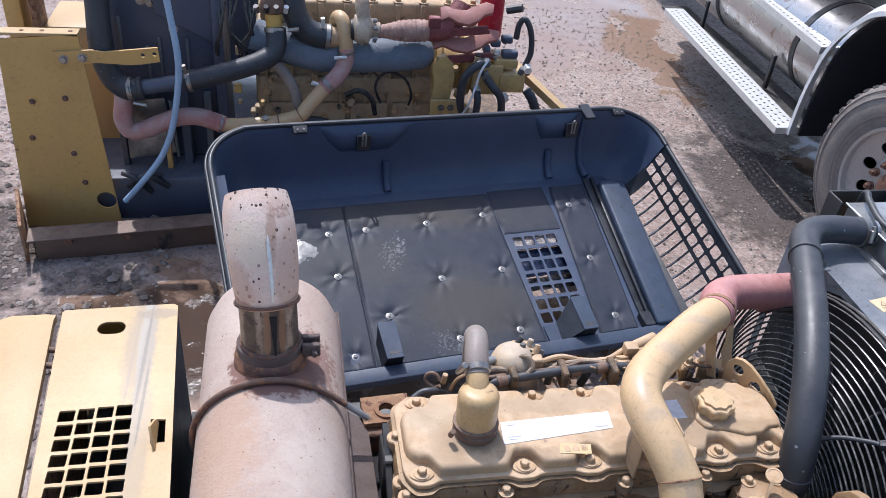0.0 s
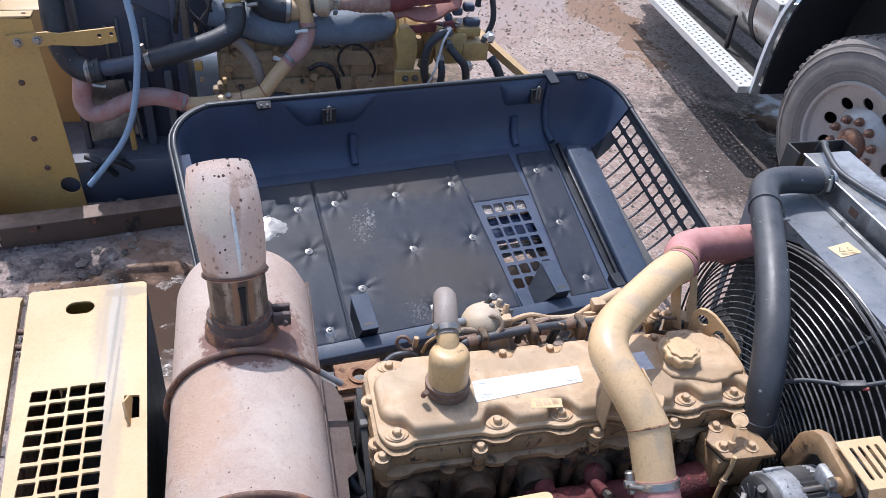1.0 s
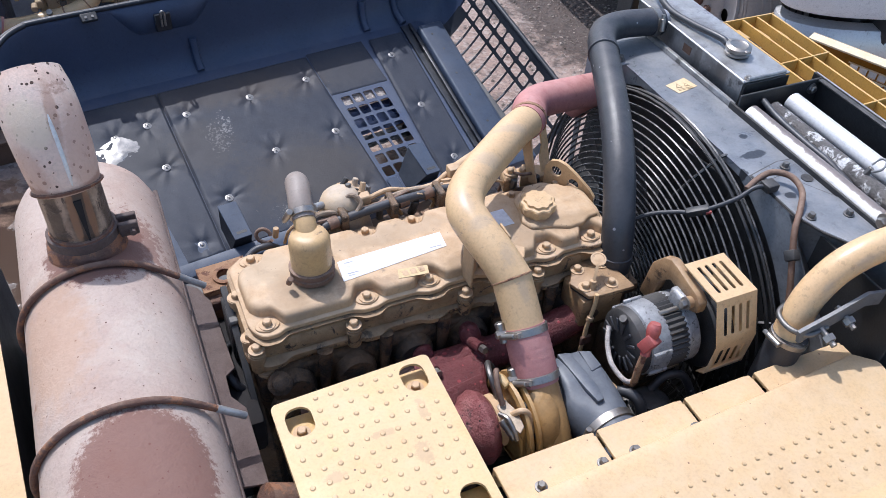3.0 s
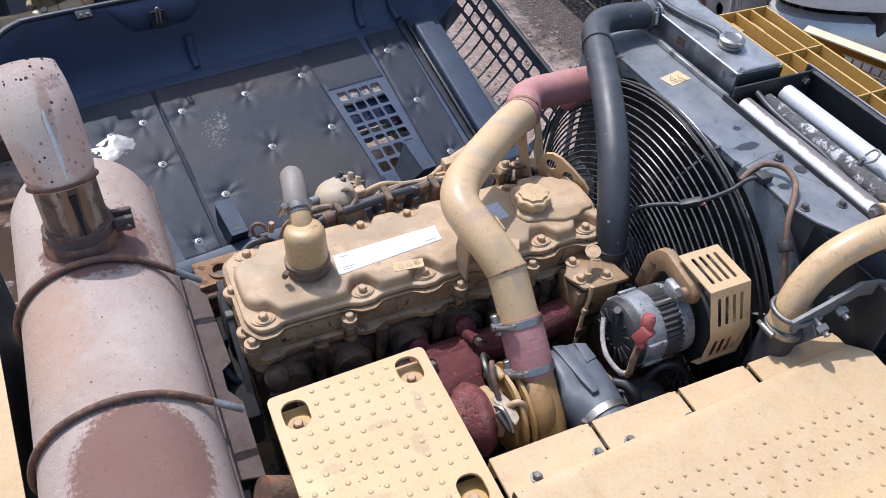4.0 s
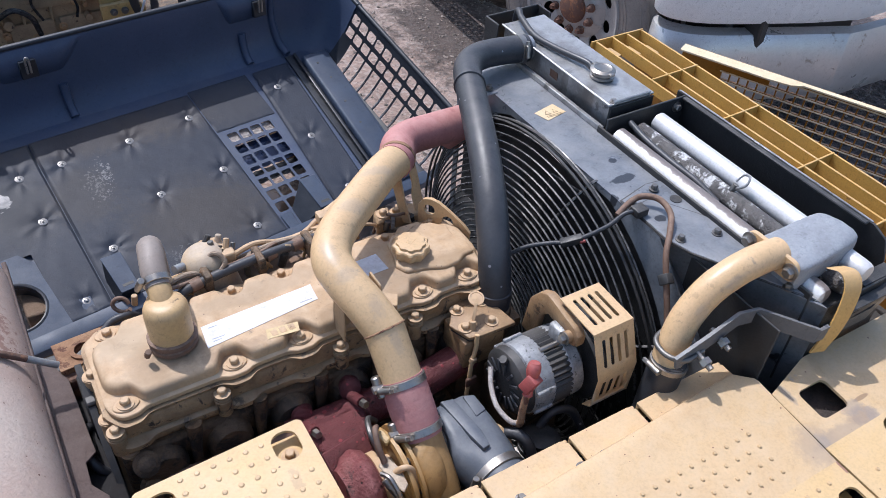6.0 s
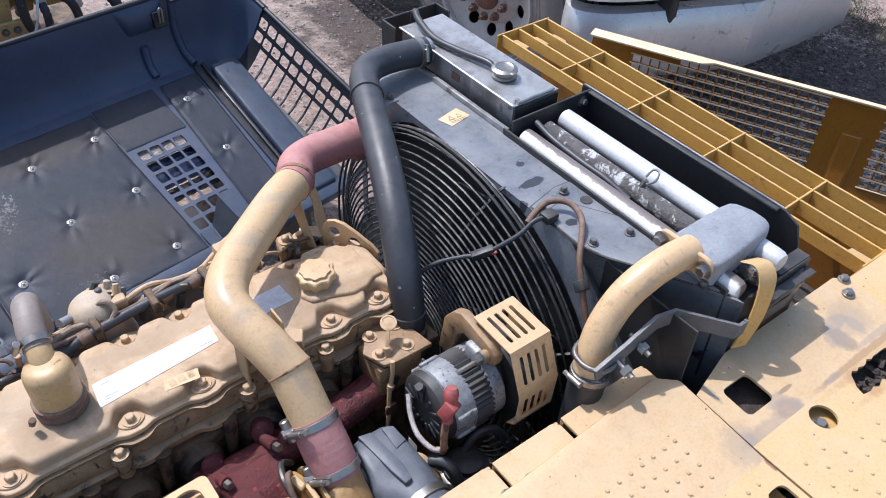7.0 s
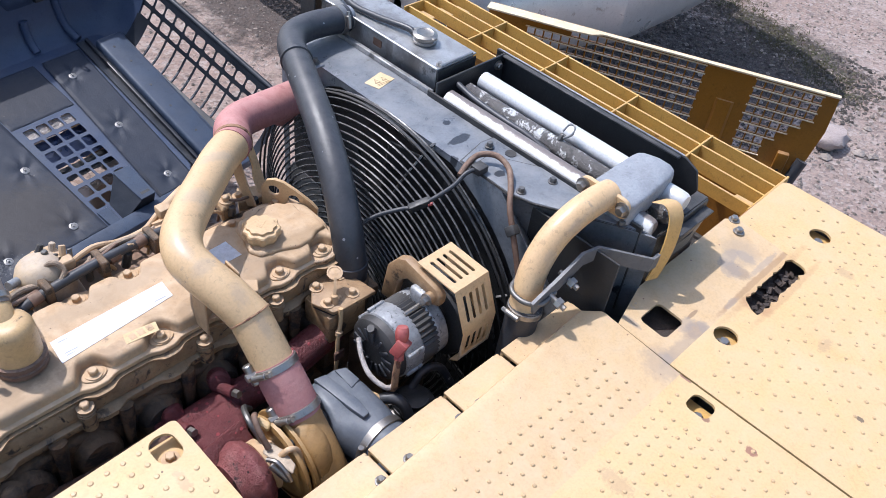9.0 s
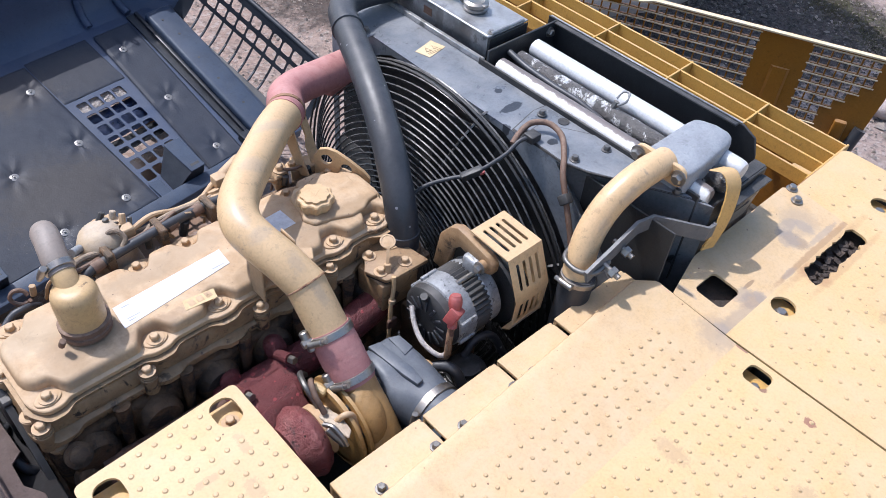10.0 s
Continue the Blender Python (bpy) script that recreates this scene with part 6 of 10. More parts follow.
def charge_pipe():
    w = thing("charge_air_pipe", (0.45, 0.05, 1.65), "tan painted charge-air pipe with mitred bend and red silicone hoses", "pipe")
    r = 0.0385
    seam = Vector((0.446, -0.118, 1.772))
    low = rod((0.449, -0.192, 1.690), seam + Vector((-0.0003, 0.0052, 0.0057)), r, 40)
    part("lower_pipe", low, M_PIPE, w)
    main = tube([tuple(seam + Vector((0.0022, -0.0063, -0.0042))), (0.432, -0.075, 1.800), (0.416, -0.015, 1.822), (0.414, 0.030, 1.832), (0.440, 0.080, 1.834), (0.490, 0.128, 1.834), (0.555, 0.180, 1.833), (0.615, 0.226, 1.832), (0.655, 0.253, 1.829), (0.685, 0.273, 1.822)], r, 32, 8)
    part("upper_pipe", main, M_PIPE, w)
    part("weld_bead", lathe([(r - 0.002, -0.0028), (r + 0.0024, -0.001), (r + 0.0024, 0.001), (r - 0.002, 0.0028)], 60, aim(seam, seam + Vector((-0.008, 0.074, 0.064))), wave=(23, 0.012), caps=False), M_RUSTPLATE, w)
    part("bracket_tab", slab([(0.480, -0.020), (0.514, -0.046), (0.498, -0.074), (0.474, -0.060)], 1.735, 1.768, 0.002, 1), M_ENGINE, w)
    for p in ((0.402, -0.176, 1.696), (0.404, -0.238, 1.632)):
        part("clamp_bolt", rod((p[0], p[1] + 0.012, p[2] + 0.016), (p[0] + 0.004, p[1] - 0.014, p[2] - 0.016), 0.009, 12, None, 0.002), M_ZINC, w)
        part("clamp_bolt", rod((p[0] - 0.012, p[1] - 0.004, p[2]), (p[0] + 0.016, p[1] - 0.006, p[2] + 0.002), 0.008, 8, None, 0.001), M_ZINC, w)
    hose = part("lower_hose", tube([(0.4485, -0.180, 1.703, 0.0405), (0.449, -0.205, 1.676, 0.0425), (0.4495, -0.235, 1.643, 0.0425), (0.450, -0.258, 1.618, 0.040)], 0.041, 32, 10, ripple=(0.007, 0.008)), M_REDHOSE, w, "faded red silicone hose")
    clamp((0.4487, -0.186, 1.696), (0, -0.67, -0.74), 0.0418, 0.015, hose)
    clamp((0.4498, -0.248, 1.629), (0, -0.67, -0.74), 0.0425, 0.015, hose)
    up = part("upper_hose", tube([(0.668, 0.261, 1.826), (0.688, 0.280, 1.822), (0.706, 0.312, 1.816), (0.730, 0.340, 1.810), (0.768, 0.357, 1.806), (0.83, 0.366, 1.800), (0.895, 0.376, 1.792), (0.945, 0.405, 1.770), (0.975, 0.46, 1.72), (0.99, 0.53, 1.64)], 0.0405, 28), M_REDHOSE, w, "faded red silicone hose by the fan")
    part("band", lathe([(0.0405, -0.006), (0.0422, -0.005), (0.0422, 0.005), (0.0405, 0.006)], 28, aim((0.682, 0.2735, 1.8235), (0.700, 0.300, 1.819))), M_RUSTPLATE, up)
    b = bar([(0.662, 0.238, 1.80), (0.668, 0.225, 1.75), (0.672, 0.20, 1.70)], 0.004, 0.028)
    part("pipe_bracket", b, M_ENGINE, w)
    part("saddle_bracket", box(0.395, 0.40, -0.055, -0.01, 1.70, 1.80, 0.002, 1), M_ENGINE, w)
    part("saddle_bracket", box(0.475, 0.48, -0.045, 0.0, 1.70, 1.805, 0.002, 1), M_ENGINE, w)


charge_pipe()


def alternator():
    w = thing("alternator", (0.75, -0.24, 1.2), "grey aluminium alternator with black rear cover and red terminal boot", "alternator")
    cy, cz = -0.232, 1.622
    ax = lambda x: Matrix.Translation((x, cy, cz)) @ pose(0, 0, 0, 0, 90, 0)
    part("rear_cover", lathe([(0, -0.004), (0.03, -0.004), (0.060, -0.002), (0.069, 0.006), (0.071, 0.022)], 36, ax(0.652)), M_BLACK, w, "black plastic rear cover with vents")
    for k in range(14):
        a = math.tau * k / 14
        m = ax(0.6475) @ pose(0, 0, 0, 0, 0, math.degrees(a)) @ Matrix.Translation((0.042, 0, 0))
        part("vent_rib", moved(box(-0.014, 0.014, -0.003, 0.003, -0.003, 0.001, 0.001, 1), m), M_RUBBER, w)
    part("rear_housing", lathe([(0.067, 0), (0.074, 0.005), (0.076, 0.045), (0.073, 0.05)], 40, ax(0.672)), M_MOTTLED, w)
    part("stator", lathe([(0.070, 0), (0.0735, 0.0), (0.0735, 0.045), (0.070, 0.045)], 160, ax(0.718), wave=(40, 0.028)), M_BLACK, w, "dark ribbed stator")
    part("front_housing", lathe([(0.072, 0), (0.075, 0.004), (0.074, 0.028), (0.055, 0.042), (0.03, 0.046)], 40, ax(0.760)), M_MOTTLED, w)
    for a in (70, 190, 310):
        part("through_bolt", moved(rod((0, 0, 0.046), (0, 0, 0.094), 0.0055, 10), ax(0.668) @ pose(0, 0, 0, 0, 0, a) @ Matrix.Translation((0.075, 0, 0))), M_ZINC, w)
    # Pulley enlarged and blackened so the guard's slots show dark.
    part("pulley", lathe([(0.02, 0), (0.095, 0.0), (0.098, 0.006), (0.090, 0.014), (0.098, 0.022), (0.090, 0.030), (0.098, 0.038), (0.095, 0.046), (0.02, 0.048)], 48, ax(0.806)), M_BLACK, w, "belt pulley, oversize and black to darken the guard's slots")
    part("ear", box(0.755, 0.785, cy - 0.02, cy + 0.02, cz + 0.06, cz + 0.105, 0.008, 3), M_MOTTLED, w)
    for a in (20, 55, 100, 140, 250, 290):
        part("cast_rib", moved(box(-0.004, 0.004, -0.005, 0.005, 0.004, 0.046, 0.002, 1), ax(0.672) @ pose(0, 0, 0, 0, 0, a) @ Matrix.Translation((0.077, 0, 0))), M_MOTTLED, w)
    part("label", moved(slab([(-0.014, -0.012), (0.014, -0.012), (0.014, 0.012), (-0.014, 0.012)], 0, 0.001), Matrix.Translation((0.697, cy - 0.067, cz - 0.038)) @ pose(0, 0, 0, 118, 0, 0)), M_WHITE, w)
    part("terminal_stud", rod((0.652, cy + 0.005, cz + 0.055), (0.640, cy + 0.002, cz + 0.075), 0.008, 8), M_BLACK, w)
    boot = part("terminal_boot", tube([(0.672, -0.284, 1.726, 0.010), (0.670, -0.286, 1.720, 0.0130), (0.666, -0.290, 1.711, 0.0138), (0.661, -0.295, 1.699, 0.011), (0.654, -0.300, 1.684, 0.009), (0.648, -0.305, 1.668, 0.010)], 0.015, 14), M_REDBOOT, w, "red rubber terminal boot")
    part("boot_skirt", moved(box(-0.015, 0.015, -0.012, 0.012, -0.017, 0.017, 0.003, 2), pose(0.657, -0.298, 1.690, 20, 20, 20)), M_REDBOOT, boot)
    part("power_cable", tube([(0.645, -0.306, 1.67), (0.640, -0.308, 1.63), (0.642, -0.305, 1.585), (0.65, -0.28, 1.55)], 0.007, 12), M_RUSTPLATE, w)
    part("white_cable", tube([(0.638, -0.20, 1.645), (0.625, -0.225, 1.62), (0.618, -0.26, 1.60), (0.63, -0.295, 1.585), (0.655, -0.30, 1.58)], 0.0052, 12), M_FILM, w)
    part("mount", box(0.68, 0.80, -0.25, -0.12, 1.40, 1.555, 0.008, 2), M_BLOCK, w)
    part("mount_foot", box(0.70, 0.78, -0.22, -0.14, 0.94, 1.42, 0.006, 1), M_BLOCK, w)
    yz = Matrix(((0, 0, 1, 0.757), (1, 0, 0, 0), (0, 1, 0, 0), (0, 0, 0, 1)))
    arm = slab([(-0.118, 1.62), (-0.132, 1.715), (-0.158, 1.752), (-0.180, 1.765), (-0.200, 1.763), (-0.268, 1.750), (-0.284, 1.738), (-0.283, 1.712), (-0.264, 1.702), (-0.238, 1.712), (-0.192, 1.720), (-0.168, 1.695), (-0.155, 1.62)], 0.012, 0.034, 0.005, 2, m=yz)
    part("adjusting_arm", arm, M_STREAKED, w)
    piece("bolt", BOLT_ZINC, Matrix.Translation((0.757, -0.262, 1.727)) @ pose(0, 0, 0, 0, -90, 0), w)
    part("arm_spacer", rod((0.757, -0.262, 1.727), (0.770, -0.262, 1.727), 0.012, 12), M_STREAKED, w)
    # slotted pulley guard
    g = thing("pulley_guard", (0.82, -0.27, 1.6), "tan slotted sheet-metal pulley guard", "pulley guard")
    prof = [(-0.207, 1.774), (-0.312, 1.771), (-0.349, 1.683), (-0.345, 1.600), (-0.325, 1.585)]
    run = [0.0]
    for p, q in zip(prof, prof[1:]):
        run.append(run[-1] + math.hypot(q[0] - p[0], q[1] - p[1]))
    def bend(x, s, t):
        for k in range(len(prof) - 1):
            if s <= run[k + 1] + 1e-5 or k == len(prof) - 2:
                f = (s - run[k]) / (run[k + 1] - run[k])
                p, q = prof[k], prof[k + 1]
                return (x, p[0] + (q[0] - p[0]) * f, p[1] + (q[1] - p[1]) * f + t)
    b = None
    for i in range(len(prof) - 1):
        gap = (0.016, 0.018) if i < 3 else (0.0, 0.0)
        holes = [rounded(0.799 + 0.0175 * k - 0.004, 0.799 + 0.0175 * k + 0.004, run[i] + gap[0], run[i + 1] - gap[1], 0.0038, 3) for k in range(4)] if i < 3 else []
        b = sheet([(0.778, run[i]), (0.873, run[i]), (0.873, run[i + 1]), (0.778, run[i + 1])], holes, -0.003, 0.0, bend, b)
    cheek = slab([(y, z - 0.004) for y, z in prof] + [(-0.20, 1.60)], 0.0, 0.0025, m=Matrix(((0, 0, 1, 0.869), (1, 0, 0, 0), (0, 1, 0, 0), (0, 0, 0, 1))))
    bmesh.ops.remove_doubles(b, verts=b.verts[:], dist=0.0004)
    part("guard_sheet", b, M_PIPE, g)
    part("guard_cheek", cheek, M_PIPE, g)
    part("guard_stay", box(0.80, 0.85, -0.24, -0.19, 1.50, 1.70, 0.003, 1), M_BLOCK, g)


alternator()


def thermostat_and_hoses():
    w = thing("thermostat_housing", (0.66, -0.09, 1.5), "greasy tan thermostat housing with a dipstick ring", "thermostat housing")
    part("housing", box(0.625, 0.725, -0.125, -0.040, 1.56, 1.640, 0.008, 2), M_STREAKED, w)
    part("cover_flange", slab([(0.616, -0.078), (0.634, -0.126), (0.660, -0.132), (0.742, -0.134), (0.735, -0.09), (0.722, -0.034), (0.655, -0.026)], 1.648, 1.658, 0.003, 2), M_STREAKED, w)
    part("gasket_plate", slab([(0.620, -0.078), (0.637, -0.122), (0.738, -0.130), (0.720, -0.036), (0.656, -0.030)], 1.640, 1.6475, 0.001, 1), M_BLACK, w)
    for x, y in ((0.650, -0.050), (0.640, -0.100), (0.698, -0.109), (0.708, -0.052)):
        piece("bolt", BOLT_TAN, pose(x, y, 1.658, 0, 0, x * 700) @ Matrix.Scale(0.95, 4), w)
    ring = lathe([(0.006, -0.002), (0.016, -0.0025), (0.0165, 0.0025), (0.013, 0.003), (0.0125, 0.002), (0.008, 0.002), (0.006, 0.003)], 28, pose(0.680, -0.073, 1.700, 14, -10, 0))
    dip = part("dipstick", ring, M_ENGINE, w, "flat ring handle of the dipstick")
    part("dipstick_stem", bar([(0.674, -0.082, 1.698), (0.664, -0.094, 1.685), (0.655, -0.104, 1.664)], 0.006, 0.010), M_ENGINE, dip)
    part("dipstick_collar", rod((0.655, -0.103, 1.675), (0.652, -0.108, 1.655), 0.0075, 12, None, 0.001), M_ENGINE, dip)
    tube_ = tube([(0.650, -0.130, 1.662), (0.645, -0.136, 1.63), (0.636, -0.140, 1.595), (0.630, -0.145, 1.55), (0.622, -0.15, 1.48)], 0.0048, 10)
    part("dipstick_tube", tube_, M_PIPE, w)
    part("tube_ferrule", lathe([(0.005, 0), (0.008, 0.002), (0.008, 0.010), (0.005, 0.012)], 12, aim((0.637, -0.140, 1.597), (0.643, -0.137, 1.62))), M_ENGINE, w)
    part("tube_clip", box(0.62, 0.645, -0.152, -0.145, 1.535, 1.56, 0.002, 1), M_RUST, w)
    neck = rod((0.742, -0.055, 1.56), (0.744, -0.052, 1.635), 0.038, 20, None, 0.003)
    box(0.70, 0.80, -0.085, -0.03, 1.57, 1.60, 0.008, 2, neck)
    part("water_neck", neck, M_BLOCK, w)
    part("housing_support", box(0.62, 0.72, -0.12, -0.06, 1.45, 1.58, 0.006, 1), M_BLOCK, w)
    h = thing("coolant_hose", (0.9, 0.3, 1.6), "thick black rubber radiator hose arching over the fan guard", "hose")
    pts = [(0.744, -0.052, 1.615), (0.746, -0.045, 1.675), (0.757, -0.015, 1.745), (0.79, 0.06, 1.815), (0.835, 0.16, 1.857), (0.885, 0.275, 1.880), (0.930, 0.375, 1.890), (0.962, 0.435, 1.890), (1.005, 0.478, 1.886), (1.07, 0.497, 1.880), (1.175, 0.492, 1.872)]
    part("hose", tube(pts, 0.0345, 28, 10, ripple=(0.004, 0.004)), M_RUBBER, h)
    part("hose_end", lathe([(0.035, -0.01), (0.0375, -0.008), (0.0375, 0.012), (0.035, 0.014)], 28, aim((0.7455, -0.046, 1.660), (0.748, -0.035, 1.76))), M_RUBBER, h)
    part("joint_ridge", lathe([(0.034, -0.005), (0.038, -0.003), (0.038, 0.003), (0.034, 0.005)], 28, aim((0.930, 0.375, 1.890), (0.962, 0.435, 1.890))), M_RUBBER, h)
    c = clamp((1.155, 0.493, 1.873), (1, -0.05, -0.06), 0.0358, 0.016, h)


thermostat_and_hoses()


def fuel_pump():
    w = thing("water_pump", (0.68, -0.33, 1.3), "dark oily pump body with bolts and small hoses", "pump")
    b = box(0.635, 0.735, -0.37, -0.28, 1.40, 1.50, 0.012, 3)
    part("body", b, M_DARKSTEEL, w)
    part("lid", lathe([(0.045, 0), (0.045, 0.012), (0.03, 0.016), (0.03, 0.03), (0.012, 0.034)], 24, pose(0.69, -0.32, 1.50)), M_BLACK, w)
    for x, y in ((0.645, -0.36), (0.725, -0.36), (0.725, -0.29), (0.65, -0.29)):
        piece("bolt", BOLT_DARK, pose(x, y, 1.50), w)
    part("hose", tube([(0.60, -0.28, 1.53), (0.625, -0.30, 1.56), (0.645, -0.33, 1.555), (0.65, -0.36, 1.50)], 0.012, 12), M_RUBBER, w)
    part("tube", tube([(0.585, -0.26, 1.56), (0.61, -0.285, 1.565), (0.62, -0.32, 1.53), (0.625, -0.37, 1.45)], 0.007, 10), M_PIPE, w)
    part("hose", tube([(0.70, -0.30, 1.53), (0.73, -0.30, 1.56), (0.77, -0.31, 1.55), (0.80, -0.33, 1.48)], 0.009, 12), M_RUBBER, w)
    part("foot", box(0.65, 0.72, -0.36, -0.29, 0.94, 1.40, 0.004, 1), M_BLOCK, w)


fuel_pump()



# ---- radiator, oil cooler, fan ----
FAN = (0.14, 1.35)


def fan_guard():
    w = thing("fan_guard", (0.97, FAN[0], FAN[1]), "black wire fan guard of close concentric rings", "fan guard")
    R = 0.492
    def gx(r):
        return 0.905 + 0.105 * (r / R) ** 4
    n = 27
    for k in range(n):
        r = 0.10 + (R - 0.10) * k / (n - 1)
        verts, S, T = [], 84, 6
        b = bmesh.new()
        rings = []
        for i in range(S):
            a = math.tau * i / S
            rings.append([b.verts.new((gx(r) + 0.0028 * math.sin(q), FAN[0] + (r + 0.0028 * math.cos(q)) * math.cos(a), FAN[1] + (r + 0.0028 * math.cos(q)) * math.sin(a))) for q in (math.tau * j / T for j in range(T))])
        for i in range(S):
            for j in range(T):
                b.faces.new((rings[i][j], rings[i][(j + 1) % T], rings[(i + 1) % S][(j + 1) % T], rings[(i + 1) % S][j]))
        part("wire_ring", b, M_WIRE, w)
    for k in range(8):
        a = math.tau * (k + 0.35) / 8
        pts = [(gx(r) + 0.006, FAN[0] + r * math.cos(a), FAN[1] + r * math.sin(a)) for r in (0.10, 0.2, 0.3, 0.4, 0.46, R)]
        pts.append((1.03, FAN[0] + R * math.cos(a), FAN[1] + R * math.sin(a)))
        part("stay_wire", tube(pts, 0.004, 6, 4), M_WIRE, w)
    for x in (0.985, 1.0):
        part("hoop", tube([(x, FAN[0] + (R + 0.004) * math.cos(math.tau * i / 60), FAN[1] + (R + 0.004) * math.sin(math.tau * i / 60)) for i in range(61)], 0.0035, 6, 1), M_BLACK, w)
    f = thing("cooling_fan", (1.02, FAN[0], FAN[1]), "black cooling fan at rest behind the wire guard", "fan")
    part("hub", lathe([(0, -0.03), (0.07, -0.03), (0.09, -0.01), (0.09, 0.05)], 28, Matrix.Translation((1.0, *FAN)) @ pose(0, 0, 0, 0, 90, 0)), M_BLACK, f)
    for k in range(7):
        a = 360 * k / 7 + 12
        blade = slab([(0.08, -0.05), (0.43, -0.085), (0.44, 0.07), (0.08, 0.05)], -0.003, 0.003, 0.002, 1, m=Matrix.Translation((1.02, *FAN)) @ pose(0, 0, 0, a, 0, 0) @ pose(0, 0, 0, 0, -90, 0) @ pose(0, 0, 0, 28, 0, 0))
        part("blade", blade, M_BLACK, f)


fan_guard()


def radiator():
    w = thing("radiator", (1.15, 0.1, 0.94), "grey painted fan shroud and radiator with aluminium top tank", "radiator")
    top, x0, x1, y0, y1 = 1.822, 1.025, 1.166, -0.50, 0.565
    ring = circle(*FAN, 0.495, 64)
    def face(y, z, t):
        return (x0 + t, y, z)
    # front face of the shroud with the fan's opening, corner cut away at the near end
    b = sheet([(y1, 0.96), (y1, top), (-0.20, top), (y0, 1.52), (y0, 0.96)], [[(max(y0 + 0.03, min(y1 - 0.02, p)), max(0.98, min(top - 0.012, q))) for p, q in ring]], 0.0, 0.004, face)
    shroud = part("shroud", b, M_SHROUD, w, "grey shroud face round the fan")
    deck = slab([(x0, y1), (x0, -0.20), (x1, y0), (x1, y1)], top, top + 0.004)
    part("deck", deck, M_SHROUD, shroud)
    b = bmesh.new()
    vs = [b.verts.new(p) for p in ((x0, -0.20, top + 0.002), (x1, y0, top + 0.002), (x1, y0, 1.40), (x0, y0, 1.52))]
    b.faces.new(vs[:3])
    b.faces.new((vs[0], vs[2], vs[3]))
    bmesh.ops.solidify(b, geom=b.faces[:], thickness=0.004)
    part("corner_sheet", b, M_SHROUD, shroud)
    over = slab([(1.03, -0.075), (1.115, -0.055), (1.16, -0.06), (1.16, -0.475), (1.045, -0.27), (1.028, -0.215)], top + 0.0045, top + 0.007, 0.001, 1)
    part("patch_plate", over, M_SHROUD, shroud)
    over = slab([(1.03, -0.105), (1.09, -0.10), (1.16, -0.215), (1.16, -0.475), (1.045, -0.27), (1.028, -0.215)], top + 0.0075, top + 0.0095, 0.001, 1)
    part("patch_plate", over, M_SHROUD, shroud)
    core = box(x1 + 0.004, x1 + 0.11, -0.49, 0.56, 0.96, 1.80, 0.004, 1)
    part("sealant", slab([(1.026, -0.072), (1.115, -0.052), (1.162, -0.057), (1.162, -0.479), (1.043, -0.273), (1.024, -0.215)], top + 0.0042, top + 0.0048), M_BLACK, shroud)
    part("sealant", slab([(1.027, -0.1025), (1.092, -0.0975), (1.162, -0.212), (1.162, -0.478), (1.043, -0.273), (1.025, -0.215)], top + 0.0071, top + 0.0077), M_BLACK, shroud)
    for c, r3 in (((1.085, -0.015, top), (0.030, 0.012, 0.03)), ((1.107, 0.049, top), (0.010, 0.008, 0.03)), ((1.015, -0.058, top), (0.016, 0.012, 0.03)), ((1.06, -0.16, top), (0.012, 0.01, 0.03))):
        stained(M_SHROUD, c, r3, (0.022, 0.025, 0.032), 0.6, 70, 0.15, 0.9)
    stained(M_WHITEALU, (1.197, -0.17, 1.846), (0.0235, 0.55, 0.05), (0.16, 0.13, 0.12), 0.5, 45, 0.2, 0.95)
    stained(M_WHITEALU, (1.315, -0.20, 1.838), (0.008, 0.30, 0.020), (0.16, 0.145, 0.14), 0.6, 70, 0.2)
    part("core", core, M_BLACK, w)
    part("back_wall", box(1.055, 1.06, -0.49, 0.56, 0.96, 1.81, 0.001, 1), M_BLACK, w)
    for x, y, me in ((1.039, -0.094, BOLT_DARK), (1.114, -0.079, BOLT_DARK), (1.13, -0.25, BOLT_DARK), (1.02, 0.42, BOLT_DARK), (1.135, -0.43, BOLT_DARK), (1.05, -0.23, BOLT_DARK)):
        piece("bolt", me, pose(x, y, top + 0.0095, 0, 0, x * 999), shroud)
    part("bolt_tab", box(1.0, 1.035, 0.40, 0.445, top + 0.004, top + 0.008, 0.002, 1), M_SHROUD, shroud)
    part("plug_hole", lathe([(0.013, 0), (0.013, 0.004), (0.010, 0.004)], 18, pose(1.135, -0.125, top + 0.0046)), M_BLACK, shroud)
    lab = part("warning_label", slab([(1.062, 0.285), (1.073, 0.245), (1.135, 0.258), (1.126, 0.300)], top + 0.0045, top + 0.0052), M_STICKER, shroud, "yellow warning label")
    tz = top + 0.0054
    for tri in ([(1.080, 0.266), (1.098, 0.264), (1.092, 0.284)], [(1.104, 0.266), (1.118, 0.265), (1.112, 0.282)]):
        part("warning_triangle", slab(tri, tz - 0.0002, tz + 0.0002), M_INK, lab)
        mid = (sum(p[0] for p in tri) / 3, sum(p[1] for p in tri) / 3)
        part("triangle_field", slab([(mid[0] + (x - mid[0]) * 0.6, mid[1] + (y - mid[1]) * 0.6) for x, y in tri], tz + 0.0002, tz + 0.0005), M_STICKER, lab)
    for k in range(2):
        part("print_bar", box(1.080, 1.122, 0.254 + 0.0045 * k, 0.2558 + 0.0045 * k, tz - 0.0002, tz + 0.0002, 0), M_INK, lab)
    # strip of pale metal along the tank foot
    part("foot_strip", box(1.152, 1.164, 0.15, 0.56, top + 0.004, top + 0.018, 0.002, 1), M_ALU, w)
